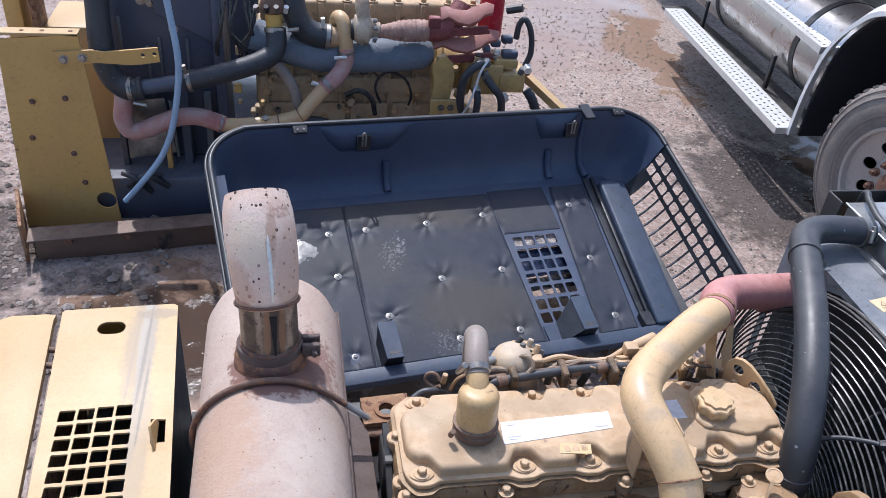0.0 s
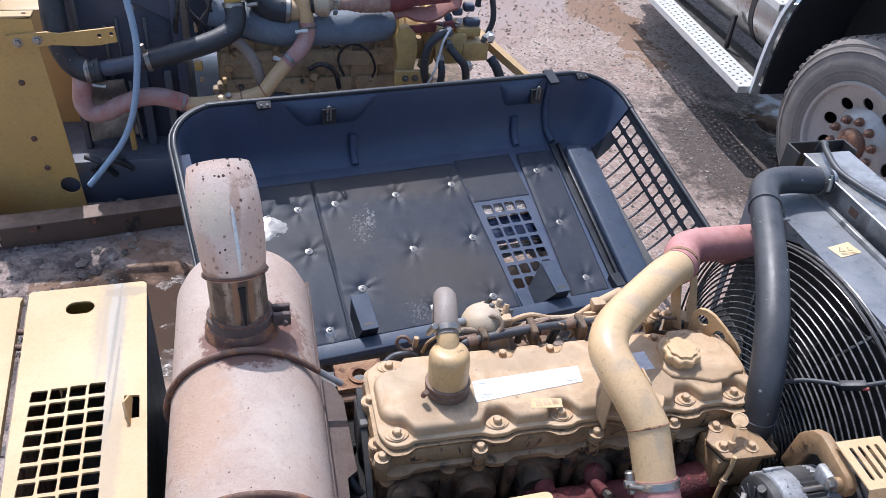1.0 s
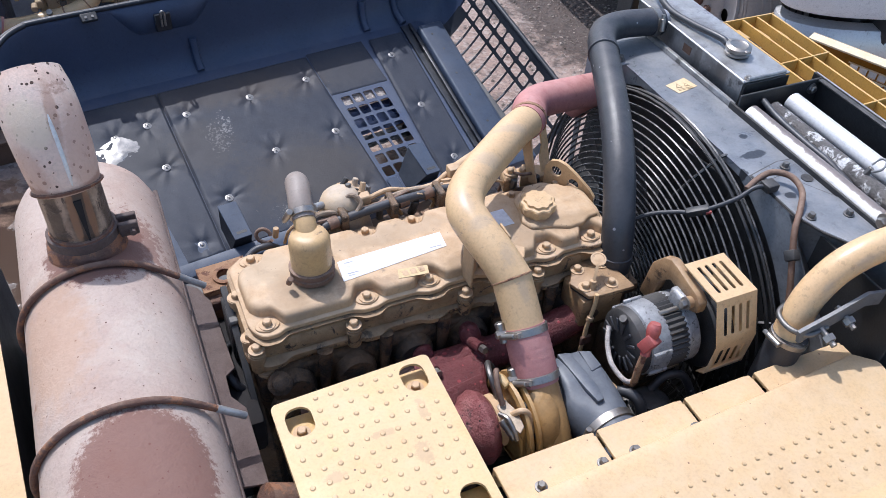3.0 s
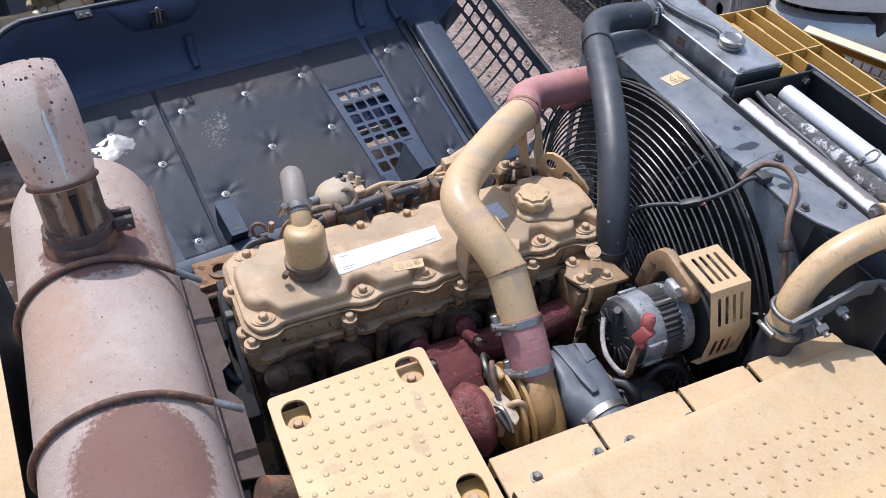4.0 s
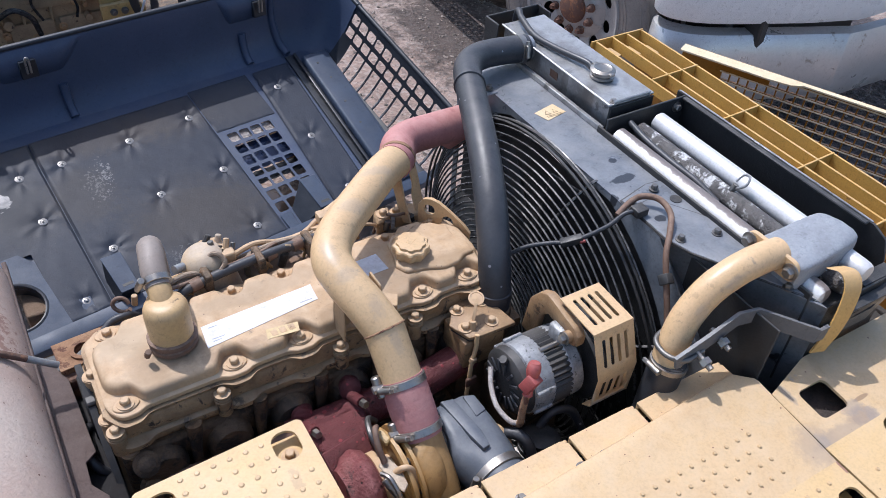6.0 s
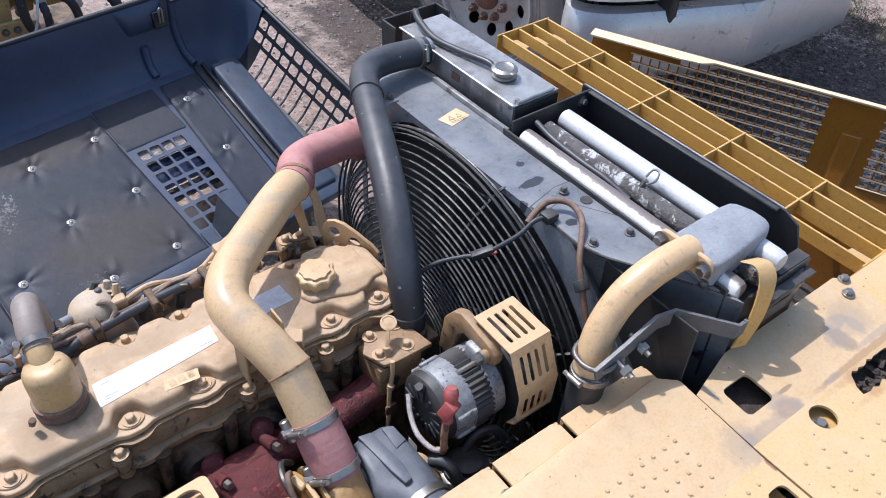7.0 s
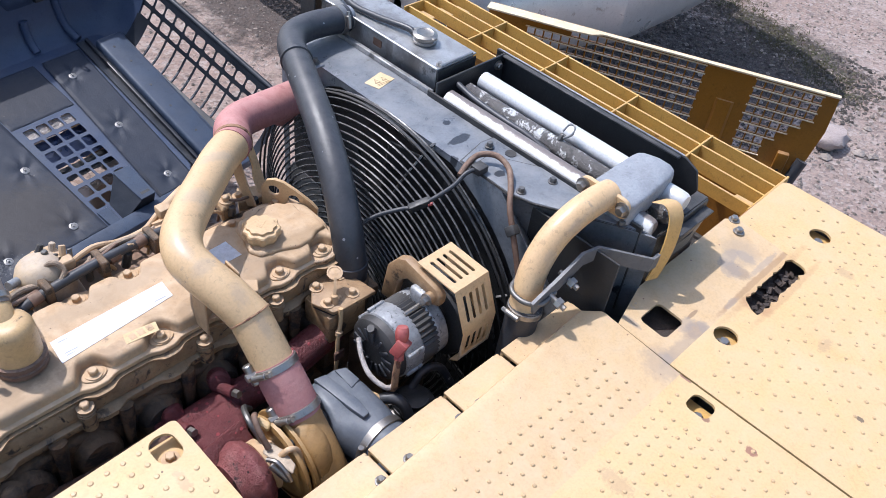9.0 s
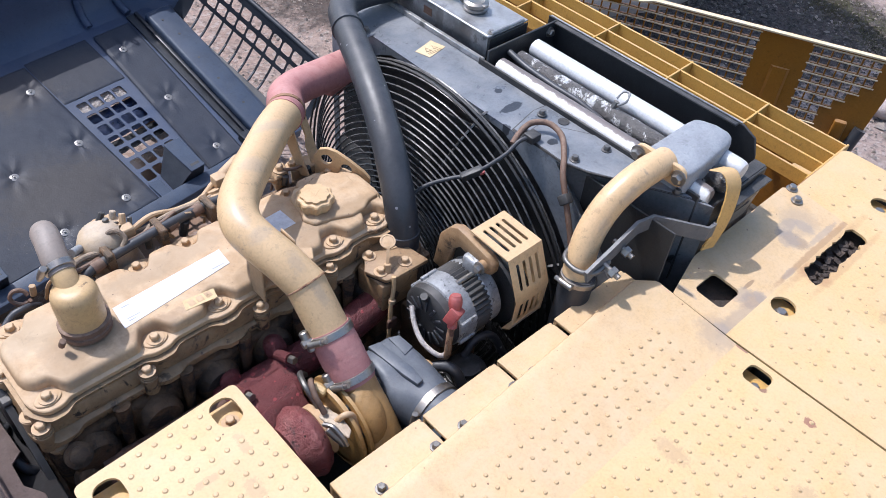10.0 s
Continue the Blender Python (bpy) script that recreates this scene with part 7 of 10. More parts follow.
    stained(M_ALU, (1.181, 0.24, 1.86), (0.02, 0.016, 0.03), (0.16, 0.15, 0.145), 0.95, 70, 0.6, 0.6)
    stained(M_ALU, (1.181, 0.33, 1.86), (0.02, 0.01, 0.03), (0.16, 0.15, 0.145), 0.95, 70, 0.6, 0.6)
    stained(M_ALU, (1.181, 0.46, 1.86), (0.02, 0.02, 0.03), (0.16, 0.15, 0.145), 0.95, 70, 0.6, 0.6)
    stained(M_ALU, (1.25, 0.4, 1.86), (0.03, 0.06, 0.03), (0.16, 0.15, 0.145), 0.95, 70, 0.6, 0.6)
    stained(M_ALU, (1.23, 0.52, 1.86), (0.02, 0.03, 0.03), (0.16, 0.15, 0.145), 0.95, 70, 0.6, 0.6)
    # top tank
    t = box(1.182, 1.310, 0.166, 0.600, 1.822, 1.884, 0.003, 2)
    tank = part("top_tank", t, M_ALU, w, "bare aluminium radiator top tank")
    lid = slab([(1.176, 0.160), (1.314, 0.160), (1.314, 0.606), (1.176, 0.606)], 1.882, 1.886, 0.001, 1)
    part("tank_lid", lid, M_ALU, tank)
    part("lid_edge", rod((1.1775, 0.162, 1.886), (1.1775, 0.604, 1.886), 0.0022, 8), M_TREAD, tank, "bright scuffed lid edge")
    part("end_gasket", box(1.180, 1.312, 0.1575, 0.1605, 1.822, 1.880, 0.001, 1), M_BLACK, tank)
    piece("bolt", BOLT_ZINC, pose(1.196, 0.170, 1.8865) @ Matrix.Scale(0.7, 4), tank)
    part("end_lip", rod((1.19, 0.163, 1.89), (1.30, 0.163, 1.89), 0.004, 8), M_ALU, tank)
    cap = lathe([(0.026, 0.0), (0.030, 0.003), (0.030, 0.008), (0.026, 0.011), (0.026, 0.014), (0.031, 0.016), (0.031, 0.022), (0.022, 0.026), (0.018, 0.024), (0, 0.024)], 36, pose(1.243, 0.272, 1.886))
    c = part("filler_cap", cap, M_ZINC, tank, "round metal radiator cap")
    part("cap_ear", box(1.236, 1.252, 0.236, 0.308, 1.903, 1.910, 0.003, 2), M_ZINC, c)
    part("overflow_hose", tube([(1.238, 0.305, 1.896), (1.236, 0.33, 1.900), (1.215, 0.42, 1.897), (1.205, 0.50, 1.897), (1.215, 0.575, 1.91), (1.225, 0.60, 1.915), (1.235, 0.622, 1.90), (1.24, 0.635, 1.85)], 0.0085, 12), M_RUBBER, w)
    part("inlet_neck", rod((1.14, 0.493, 1.874), (1.186, 0.492, 1.870), 0.032, 22), M_ALU, tank)
    for x in (1.16, 1.33):
        part("end_bracket", box(x, x + 0.006, 0.60, 0.66, 1.80, 1.89, 0.002, 1), M_BLACK, w)
    part("end_bracket", box(1.16, 1.336, 0.655, 0.661, 1.80, 1.89, 0.002, 1), M_BLACK, w)
    part("data_plate", box(1.1805, 1.1818, 0.36, 0.39, 1.845, 1.865, 0), M_BAKELITE, tank)
    # black oil-cooler frame
    fr = part("cooler_frame", slab([(0.165, 1.60), (0.165, 1.868), (-0.405, 1.868), (-0.440, 1.852), (-0.455, 1.81), (-0.457, 1.60)], 0.0, 0.006, 0.0015, 1, m=Matrix(((0, 0, 1, 1.398), (1, 0, 0, 0), (0, 1, 0, 0), (0, 0, 0, 1)))), M_BLACK, w, "black cooler frame")
    part("frame_side", box(1.150, 1.156, -0.47, 0.160, 1.60, 1.842, 0.002, 1), M_BLACK, fr)
    part("frame_end", box(1.156, 1.398, 0.135, 0.141, 1.60, 1.868, 0.002, 1), M_BLACK, fr)
    part("frame_end", box(1.18, 1.39, -0.492, -0.487, 1.60, 1.812, 0.002, 1), M_BLACK, fr)
    part("frame_end_lip", box(1.22, 1.385, -0.514, -0.4925, 1.790, 1.795, 0.001, 1), M_BLACK, fr)
    part("frame_tab", box(1.30, 1.395, -0.4865, -0.458, 1.806, 1.811, 0.001, 1), M_BLACK, fr)
    part("frame_lip", box(1.384, 1.3975, -0.395, 0.134, 1.862, 1.868, 0.002, 1), M_BLACK, fr)
    part("worn_edge", box(1.3985, 1.4035, -0.40, 0.160, 1.8685, 1.8705, 0.0005, 1), M_ALU, fr)
    part("frame_brace", bar([(1.392, -0.475, 1.80), (1.33, -0.505, 1.785), (1.22, -0.505, 1.775)], 0.014, 0.012), M_BLACK, fr)
    part("frame_bottom", box(1.157, 1.397, -0.480, 0.134, 1.70, 1.706, 0.001, 1), M_BLACK, fr)
    piece("bolt", BOLT_ZINC, pose(1.372, 0.134, 1.845, 90, 0, 0), fr)
    for (x, z, r, mat, lab, ya) in ((1.180, 1.828, 0.0225, M_WHITEALU, "pale oxidised cooler tube", 0.120), (1.243, 1.828, 0.0205, M_FLAKED, "dark flaking cooler tube", 0.118), (1.297, 1.838, 0.0225, M_SILVER, "clean silver cooler tube", 0.118)):
        part("cooler_tube", lathe([(r * 0.3, 0), (r, 0.006), (r, 0.575), (r * 0.96, 0.590), (r * 0.8, 0.598), (r * 0.3, 0.600)], 24, aim((x, ya, z), (x, ya - 1, z))), mat, w, lab)
    part("drain_tap", rod((1.243, -0.172, 1.845), (1.250, -0.176, 1.862), 0.007, 8, None, 0.001), M_DARKSTEEL, w)
    part("tap_handle", tube([(1.244, -0.182, 1.858), (1.252, -0.196, 1.872), (1.266, -0.190, 1.884), (1.268, -0.174, 1.880), (1.256, -0.168, 1.864)], 0.0028, 8, 4), M_ALU, w)
    part("cooler_cable", tube([(1.222, 0.128, 1.846), (1.212, 0.06, 1.842), (1.210, -0.03, 1.838), (1.214, -0.10, 1.834), (1.216, -0.17, 1.822)], 0.0075, 10), M_RUBBER, w, "black cable between the cooler tubes")
    # cast end cover over the tubes
    rings = []
    for x, k in ((1.138, 0.86), (1.143, 0.95), (1.152, 1.0), (1.20, 1.0), (1.25, 0.98), (1.29, 0.95), (1.312, 0.90), (1.322, 0.80), (1.326, 0.62)):
        ring = []
        f = (x - 1.138) / 0.188
        for q in range(40):
            c, sn = math.cos(math.tau * q / 40), math.sin(math.tau * q / 40)
            y = -0.388 + 0.010 * f + 0.054 * k * math.copysign(abs(c) ** 0.24, c)
            z = 1.858 + 0.032 * k * math.copysign(abs(sn) ** 0.24, sn)
            if sn > 0:
                z += 0.005 * math.cos((y + 0.39) * 62) * (0.3 + 0.7 * f) - 0.004 * math.sin(f * 3.1) + 0.003 * noise.noise((x * 30, y * 30, 1))
            ring.append((x, y, z))
        rings.append(ring)
    cover = loft(rings)
    cv = part("cooler_cover", cover, M_CASTLID, w, "cast aluminium cooler cover")
    fl = slab(rounded(-0.062, 0.062, -0.024, 0.024, 0.018, 4), -0.005, 0.005, 0.002, 1, m=Matrix(((0, 0, 1, 1.128), (1, 0, 0, -0.378), (0, 1, 0, 1.876), (0, 0, 0, 1))))
    part("pipe_flange", fl, M_PIPE, cv)
    for y in (-0.428, -0.328):
        piece("bolt", BOLT_ZINC, Matrix.Translation((1.123, y, 1.878)) @ pose(0, 0, 0, 0, -90, 0) @ Matrix.Scale(1.25, 4), cv)
    # yellow strap at the frame's end
    curve = smooth_path([(1.222, -0.452, 1.868), (1.224, -0.478, 1.876), (1.219, -0.500, 1.858), (1.208, -0.512, 1.815), (1.196, -0.516, 1.765), (1.180, -0.514, 1.715)], 6)
    def strap_at(s2, q, t):
        k = max(0, min(len(curve) - 2, int(s2)))
        p = curve[k].lerp(curve[k + 1], min(1.0, max(0.0, s2 - k)))
        return p + Vector((0.90, -0.28, -0.05)) * q + Vector((-0.3, -0.9, 0.2)) * t
    n = len(curve) - 1
    part("strap", sheet([(k, -0.021) for k in range(n + 1)] + [(k, 0.021 - 0.008 * k / n) for k in range(n, -1, -1)], [], 0.0, 0.004, strap_at), M_OLDYELLOW, w, "yellow curved strap")
    part("lower_brace", bar([(1.20, -0.497, 1.74), (1.33, -0.497, 1.735), (1.42, -0.48, 1.74)], 0.014, 0.03), M_DARKSTEEL, w)


radiator()


def intercooler_pipe():
    w = thing("intercooler_pipe", (0.95, -0.39, 1.6), "curved tan pipe joined to a black hose by clamps", "pipe")
    part("pipe", tube([(0.906, -0.390, 1.690), (0.916, -0.382, 1.735), (0.942, -0.372, 1.790), (0.984, -0.370, 1.840), (1.035, -0.374, 1.870), (1.090, -0.378, 1.882), (1.140, -0.382, 1.882)], 0.0298, 28, 8), M_PIPE, w)
    part("lower_hose", tube([(0.888, -0.40, 1.50), (0.893, -0.398, 1.60), (0.903, -0.393, 1.67), (0.910, -0.391, 1.712)], 0.0345, 24), M_RUBBER, w, "black rubber hose")
    clamp((0.9085, -0.392, 1.705), (0.2, 0.03, 1), 0.0352, 0.012, w)
    part("u_bolt", tube([(0.945, -0.428, 1.757), (0.900, -0.430, 1.755), (0.880, -0.400, 1.752), (0.890, -0.362, 1.752), (0.935, -0.352, 1.754), (0.958, -0.37, 1.756)], 0.0055, 10), M_DARKSTEEL, w)
    b = thing("support_bar", (1.0, -0.42, 1.7), "bent grey steel support bar bolted to the cooler frame", "bracket")
    part("bar", bar([(0.880, -0.425, 1.752), (0.955, -0.425, 1.775), (1.022, -0.425, 1.800), (1.062, -0.432, 1.798), (1.150, -0.512, 1.772), (1.175, -0.512, 1.770)], 0.007, 0.034), M_GREYBAR, b)
    for x, y, z in ((0.93, -0.437, 1.757), (0.985, -0.424, 1.768)):
        part("bolt_end", rod((x, y - 0.03, z - 0.006), (x, y + 0.02, z + 0.004), 0.006, 8), M_ZINC, b)
        part("nut", rod((x, y - 0.02, z - 0.004), (x, y - 0.008, z - 0.001), 0.0115, 6), M_ZINC, b)
    h = thing("wiring_harness", (0.98, -0.2, 1.83), "black cable with plug and brown braided sleeve", "cable")
    part("cable", tube([(0.78, 0.0, 1.70), (0.83, -0.02, 1.735), (0.875, -0.055, 1.757), (0.895, -0.075, 1.765), (0.925, -0.095, 1.785), (0.965, -0.115, 1.815), (1.0, -0.12, 1.838), (1.04, -0.135, 1.842)], 0.005, 10), M_RUBBER, h)
    part("plug", moved(box(-0.024, 0.024, -0.009, 0.009, -0.008, 0.008, 0.003, 2), pose(0.903, -0.081, 1.772, 0, -22, -30)), M_BLACK, h, "black plastic plug")
    part("plug_lock", moved(box(-0.006, 0.006, -0.004, 0.004, -0.003, 0.003, 0.001, 1), pose(0.918, -0.098, 1.778, 0, -22, -30)), M_REDBOOT, h)
    part("sleeve", tube([(0.985, -0.112, 1.832), (1.015, -0.104, 1.843), (1.050, -0.104, 1.852), (1.076, -0.130, 1.854), (1.070, -0.172, 1.850), (1.040, -0.208, 1.838), (1.012, -0.236, 1.812), (0.998, -0.268, 1.765), (0.988, -0.30, 1.71), (0.978, -0.325, 1.66)], 0.0066, 12), M_BAKELITE, h, "brown braided sleeve")
    part("sleeve_clip", box(1.012, 1.042, -0.142, -0.115, 1.832, 1.85, 0.003, 2), M_BLACK, h)
    part("sleeve_clip", moved(box(-0.011, 0.011, -0.011, 0.011, -0.012, 0.012, 0.003, 2), pose(1.000, -0.262, 1.772, 40, 20, 0)), M_BLACK, h)


intercooler_pipe()


def side_grille():
    z = 1.632
    w = thing("side_grille", (1.8, 0.15, 1.4), "yellow steel grille of long tall slats beside the radiator", "grille")
    y0, y1 = -0.497, 0.79
    for x in (1.700, 1.770, 1.830, 1.893):
        part("slat", box(x - 0.0035, x + 0.0035, y0, y1, z - 0.040, z, 0.001, 1), M_YELLOW, w)
    for y in (-0.262, -0.006, 0.264, 0.526):
        part("cross_bar", moved(box(-0.10, 0.10, -0.003, 0.003, -0.038, 0.0015, 0.001, 1), pose(1.797, y - 0.002, z, 0, 0, 2)), M_YELLOW, w)
    for y, h in ((y0, 0.075), (y1, 0.075)):
        part("end_bar", box(1.68, 1.90, y - 0.003, y + 0.003, z - h, z + 0.002, 0.001, 1), M_YELLOW, w)
    for x, y in ((1.735, -0.465), (1.855, -0.46), (1.735, 0.74), (1.86, 0.70), (1.80, 0.72)):
        part("tab", slab([(x - 0.018, y - 0.03), (x + 0.016, y - 0.026), (x + 0.014, y + 0.03), (x - 0.010, y + 0.034)], z - 0.030, z - 0.024, 0.001, 1), M_COVERPAINT, w)
    # Black sheet supplies the shade seen in the gaps between slats.
    part("gap_shade_sheet", box(1.69, 1.90, y0, y1, 1.30, 1.31, 0.002, 1), M_BLACK, w)
    part("outer_skirt", box(1.896, 1.902, y0, y1, 0.94, z - 0.062, 0.002, 1), M_DOOR, w)
    part("near_skirt", box(1.55, 1.70, -0.51, -0.505, 0.94, 1.655, 0.002, 1), M_DOOR, w)


side_grille()


def mesh_door():
    """Open side door: a curved panel with two fields of pressed square holes, its top edge turned over."""
    w = thing("mesh_door", (2.55, 0.25, 0.95), "open yellow steel door panel with square mesh vents", "door panel")
    A, B = Vector((2.285, 0.92, 1.425)), Vector((2.845, -0.305, 1.425))
    along = (B - A).normalized()
    inward = Vector((along.y, -along.x, 0))
    inward = -inward if inward.x > 0 else inward
    Lg = (B - A).length
    def bend(u, v, t):
        # u along the top edge, v downwards
        bow = 0.10 * (v / 0.45) ** 2
        p = A + along * u + Vector((0, 0, -v)) + inward * (bow + t)
        return p
    holes = []
    def field(u0, u1, v0, rows, skip):
        n = int((u1 - u0) / 0.0352)
        for i in range(n):
            for j in range(rows):
                if skip(i, j, n):
                    continue
                cu, cv = u0 + 0.0352 * (i + 0.5), v0 + 0.0352 * (j + 0.5)
                holes.append([(cu - 0.0148, cv - 0.0148), (cu + 0.0148, cv - 0.0148), (cu + 0.0148, cv + 0.0148), (cu - 0.0148, cv + 0.0148)])
    field(0.16, 0.89, 0.016, 11, lambda i, j, n: i < 5 and j < 1)
    field(1.05, 1.30, 0.016, 8, lambda i, j, n: j > 7 - max(0, i - 2) * 1.2)
    b = sheet([(0.0, 0.0), (0.5, 0.0), (Lg, 0.0), (Lg + 0.004, 0.15), (Lg - 0.02, 0.28), (Lg - 0.05, 0.38), (Lg - 0.075, 0.45), (0.5, 0.45), (0.0, 0.45)], holes, -0.010, 0.0, bend)
    bmesh.ops.recalc_face_normals(b, faces=b.faces[:])
    part("panel", b, M_DOOR, w)
    lip = bmesh.new()
    rows = []
    for u, wd in ((0.0, 0.050), (0.34, 0.052), (0.42, 0.044), (0.46, 0.018), (Lg, 0.015)):
        p = A + along * u
        rows.append([lip.verts.new(p + Vector((0, 0, 0.004))), lip.verts.new(p + inward * wd + Vector((0, 0, 0.002))), lip.verts.new(p + inward * wd - Vector((0, 0, 0.004))), lip.verts.new(p - Vector((0, 0, 0.002)))])
    for r0, r1 in zip(rows, rows[1:]):
        for k in range(4):
            lip.faces.new((r0[k], r0[(k + 1) % 4], r1[(k + 1) % 4], r1[k]))
    lip.faces.new(rows[0])
    lip.faces.new(rows[-1])
    # Lip and ribs take M_LIP, which carries the sunlight in its colour.
    part("top_lip", lip, M_LIP, w, "turned-over door edge, sunlight put in as pale yellow")
    for u0, u1, rows in ((0.16, 0.89, 11), (1.05, 1.30, 8)):
        for j in range(rows + 1):
            v = 0.016 + 0.0352 * j
            ue = u0 + 0.0352 * (20 if u0 < 0.5 else min(7, int(2 + (7 - max(0, j - 1)) / 1.2) + 1)) + 0.006
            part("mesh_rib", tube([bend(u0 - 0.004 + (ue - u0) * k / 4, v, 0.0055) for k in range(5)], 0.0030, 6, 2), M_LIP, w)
    vs = [0.13 + 0.31 * k / 6 for k in range(7)]
    rib = bmesh.new()
    rows = [[rib.verts.new(bend(u, v, t)) for u, t in ((0.935, 0.0), (0.945, 0.011), (0.995, 0.011), (1.005, 0.0))] for v in vs]
    for r0, r1 in zip(rows, rows[1:]):
        for k in range(3):
            rib.faces.new((r0[k], r0[k + 1], r1[k + 1], r1[k]))
    rib.faces.new(rows[0])
    part("stiffener", rib, M_DOOR, w)
    la = moved(box(-0.022, 0.022, -0.012, 0.012, -0.05, 0.05, 0.006, 2), Matrix.Translation(bend(1.24, 0.30, 0.014)) @ pose(0, 0, 0, 0, 0, math.degrees(math.atan2(along.y, along.x))))
    lt = part("latch", la, M_DOOR, w)
    for dv in (-0.014, 0.02):
        q = bend(1.24, 0.30 + dv, 0.026)
        part("latch_hole", rod(q, q + inward * 0.002, 0.0055, 10), M_BLACK, lt)
    part("edge_seal", tube([bend(Lg - 0.015 - 0.06 * ((v - 0.2) / 0.25), v, 0.012) for v in (0.27, 0.33, 0.39, 0.45)], 0.023, 10, 4), M_RUBBER, w)
    p0 = bend(0.1, 0.43, 0)
    p1 = bend(1.1, 0.43, 0)
    for p in (p0, p1):
        part("prop", rod((p.x, p.y, 0.0), (p.x, p.y, p.z + 0.02), 0.02, 10), M_RUST, w)


mesh_door()


# ---- removed engine hood lying upside down ----
def hood():
    yaw = radians(9.5)
    O = Vector((-0.2, 1.58, 0.338))
    U = Vector((math.cos(yaw), math.sin(yaw), -0.0234)).normalized()
    V = Vector((-math.sin(yaw), math.cos(yaw), 0.306)).normalized()
    Wn = U.cross(V).normalized()
    def at(u, v, h):
        return O + U * u + V * v + Wn * h
    w = thing("engine_hood", (0.8, 2.2, 0.1), "dark blue-black engine hood lying upside down, lined with foam panels", "engine hood")
    for u, v, ru, rv, col, am in ((0.62, 0.93, 0.26, 0.07, (0.12, 0.09, 0.065), 0.7), (1.0, 0.90, 0.16, 0.09, (0.11, 0.085, 0.065), 0.6), (0.95, 0.28, 0.22, 0.10, (0.10, 0.085, 0.07), 0.6), (0.55, 0.66, 0.05, 0.09, (0.20, 0.20, 0.205), 0.7), (0.61, 0.72, 0.03, 0.08, (0.26, 0.26, 0.265), 0.7), (0.48, 0.62, 0.10, 0.10, (0.105, 0.085, 0.065), 0.6), (0.85, 0.30, 0.20, 0.16, (0.10, 0.08, 0.06), 0.6), (0.22, 0.66, 0.10, 0.12, (0.10, 0.09, 0.075), 0.5),
                              (1.36, 0.87, 0.13, 0.09, (0.115, 0.105, 0.10), 0.6), (0.72, 0.15, 0.09, 0.06, (0.22, 0.22, 0.22), 0.4), (0.30, 0.95, 0.12, 0.05, (0.16, 0.155, 0.15), 0.5)):
        fresh = col[2] > 0.19
        stained(M_LINER, tuple(at(u, v, 0.155 if fresh else 0.015)), (ru, rv, 0.12), col if fresh else tuple(c * 0.7 for c in col), 2.4 if fresh else 0.95, 75 if fresh else 34, 0.25 if fresh else 0.9, am * (0.9 if fresh else 0.5))
    # floor of the tray with its field of vents
    holes = []
    for i in range(4):
        for j in range(8):
            cu, cv = 1.262 + 0.0645 * i - 0.0035 * j, 0.664 - 0.0795 * j
            holes.append(rounded(cu - 0.0262, cu + 0.0262, cv - 0.0300, cv + 0.0300, 0.010, 3))
    holes.append(circle(0.015, 0.205, 0.108, 28))
    b = sheet([(-0.20, -0.02), (1.97, -0.02), (1.97, 1.10), (-0.20, 1.10)], holes, -0.004, 0.0, at)
    part("tray_floor", b, M_HOOD, w)
    # side walls as one swept profile: left side, far side, right corner
    prof = [(0.0, 0.0), (0.03, 0.008), (0.07, 0.035), (0.105, 0.085), (0.135, 0.16), (0.16, 0.25), (0.175, 0.315), (0.185, 0.335), (0.200, 0.338), (0.214, 0.330), (0.216, 0.312), (0.200, 0.306), (0.190, 0.30), (0.170, 0.22), (0.14, 0.13), (0.115, 0.075), (0.08, 0.025), (0.03, -0.004), (0.0, -0.006)]
    inner = [(-0.055, -0.02), (-0.055, 0.4), (-0.055, 0.95)]
    for k in range(1, 12):
        a = radians(180 - 7.5 * k)
        inner.append((-0.005 + 0.05 * math.cos(a), 1.02 + 0.05 * math.sin(a)))
    inner += [(0.5, 1.07), (1.2, 1.07), (1.88, 1.07)]
    for k in range(1, 12):
        a = radians(90 - 7.5 * k)
        inner.append((1.91 + 0.05 * math.cos(a), 1.02 + 0.05 * math.sin(a)))
    inner += [(1.96, 0.98), (1.96, 0.955)]
    b = bmesh.new()
    rings = []
    for k, (u, v) in enumerate(inner):
        p0, p1 = inner[max(k - 1, 0)], inner[min(k + 1, len(inner) - 1)]
        d = Vector((p1[0] - p0[0], p1[1] - p0[1])).normalized()
        nrm = Vector((-d.y, d.x))
        rings.append([b.verts.new(at(u + nrm.x * q, v + nrm.y * q, h)) for q, h in prof])
    for r0, r1 in zip(rings, rings[1:]):
        for k in range(len(prof)):
            b.faces.new((r0[k], r0[(k + 1) % len(prof)], r1[(k + 1) % len(prof)], r1[k]))
    b.faces.new(rings[0])
    b.faces.new(rings[-1])
    part("side_wall", b, M_HOOD, w, "curved dark sheet side wall with rolled rim")
    # right wall: slotted and meshed curved panel
    def wall(s, v, t):
        hgt = 0.335 * (s ** 2.1)
        return at(1.965 + 0.185 * s + t * 0.3, v, hgt + t)
    hs = []
    pitch = 0.0725
    for j in range(13):
        v0 = 0.014 + pitch * j
        a, c = v0 + 0.0065, v0 + pitch - 0.0065
        n = 5
        def cell(s0, s1):
            left = [(s0 + (s1 - s0) * k / n, a) for k in range(n + 1)]
            right = [(s1 - (s1 - s0) * k / n, c) for k in range(n + 1)]
            return left + right
        if j < 12:
            hs.append(cell(0.26, 0.69))
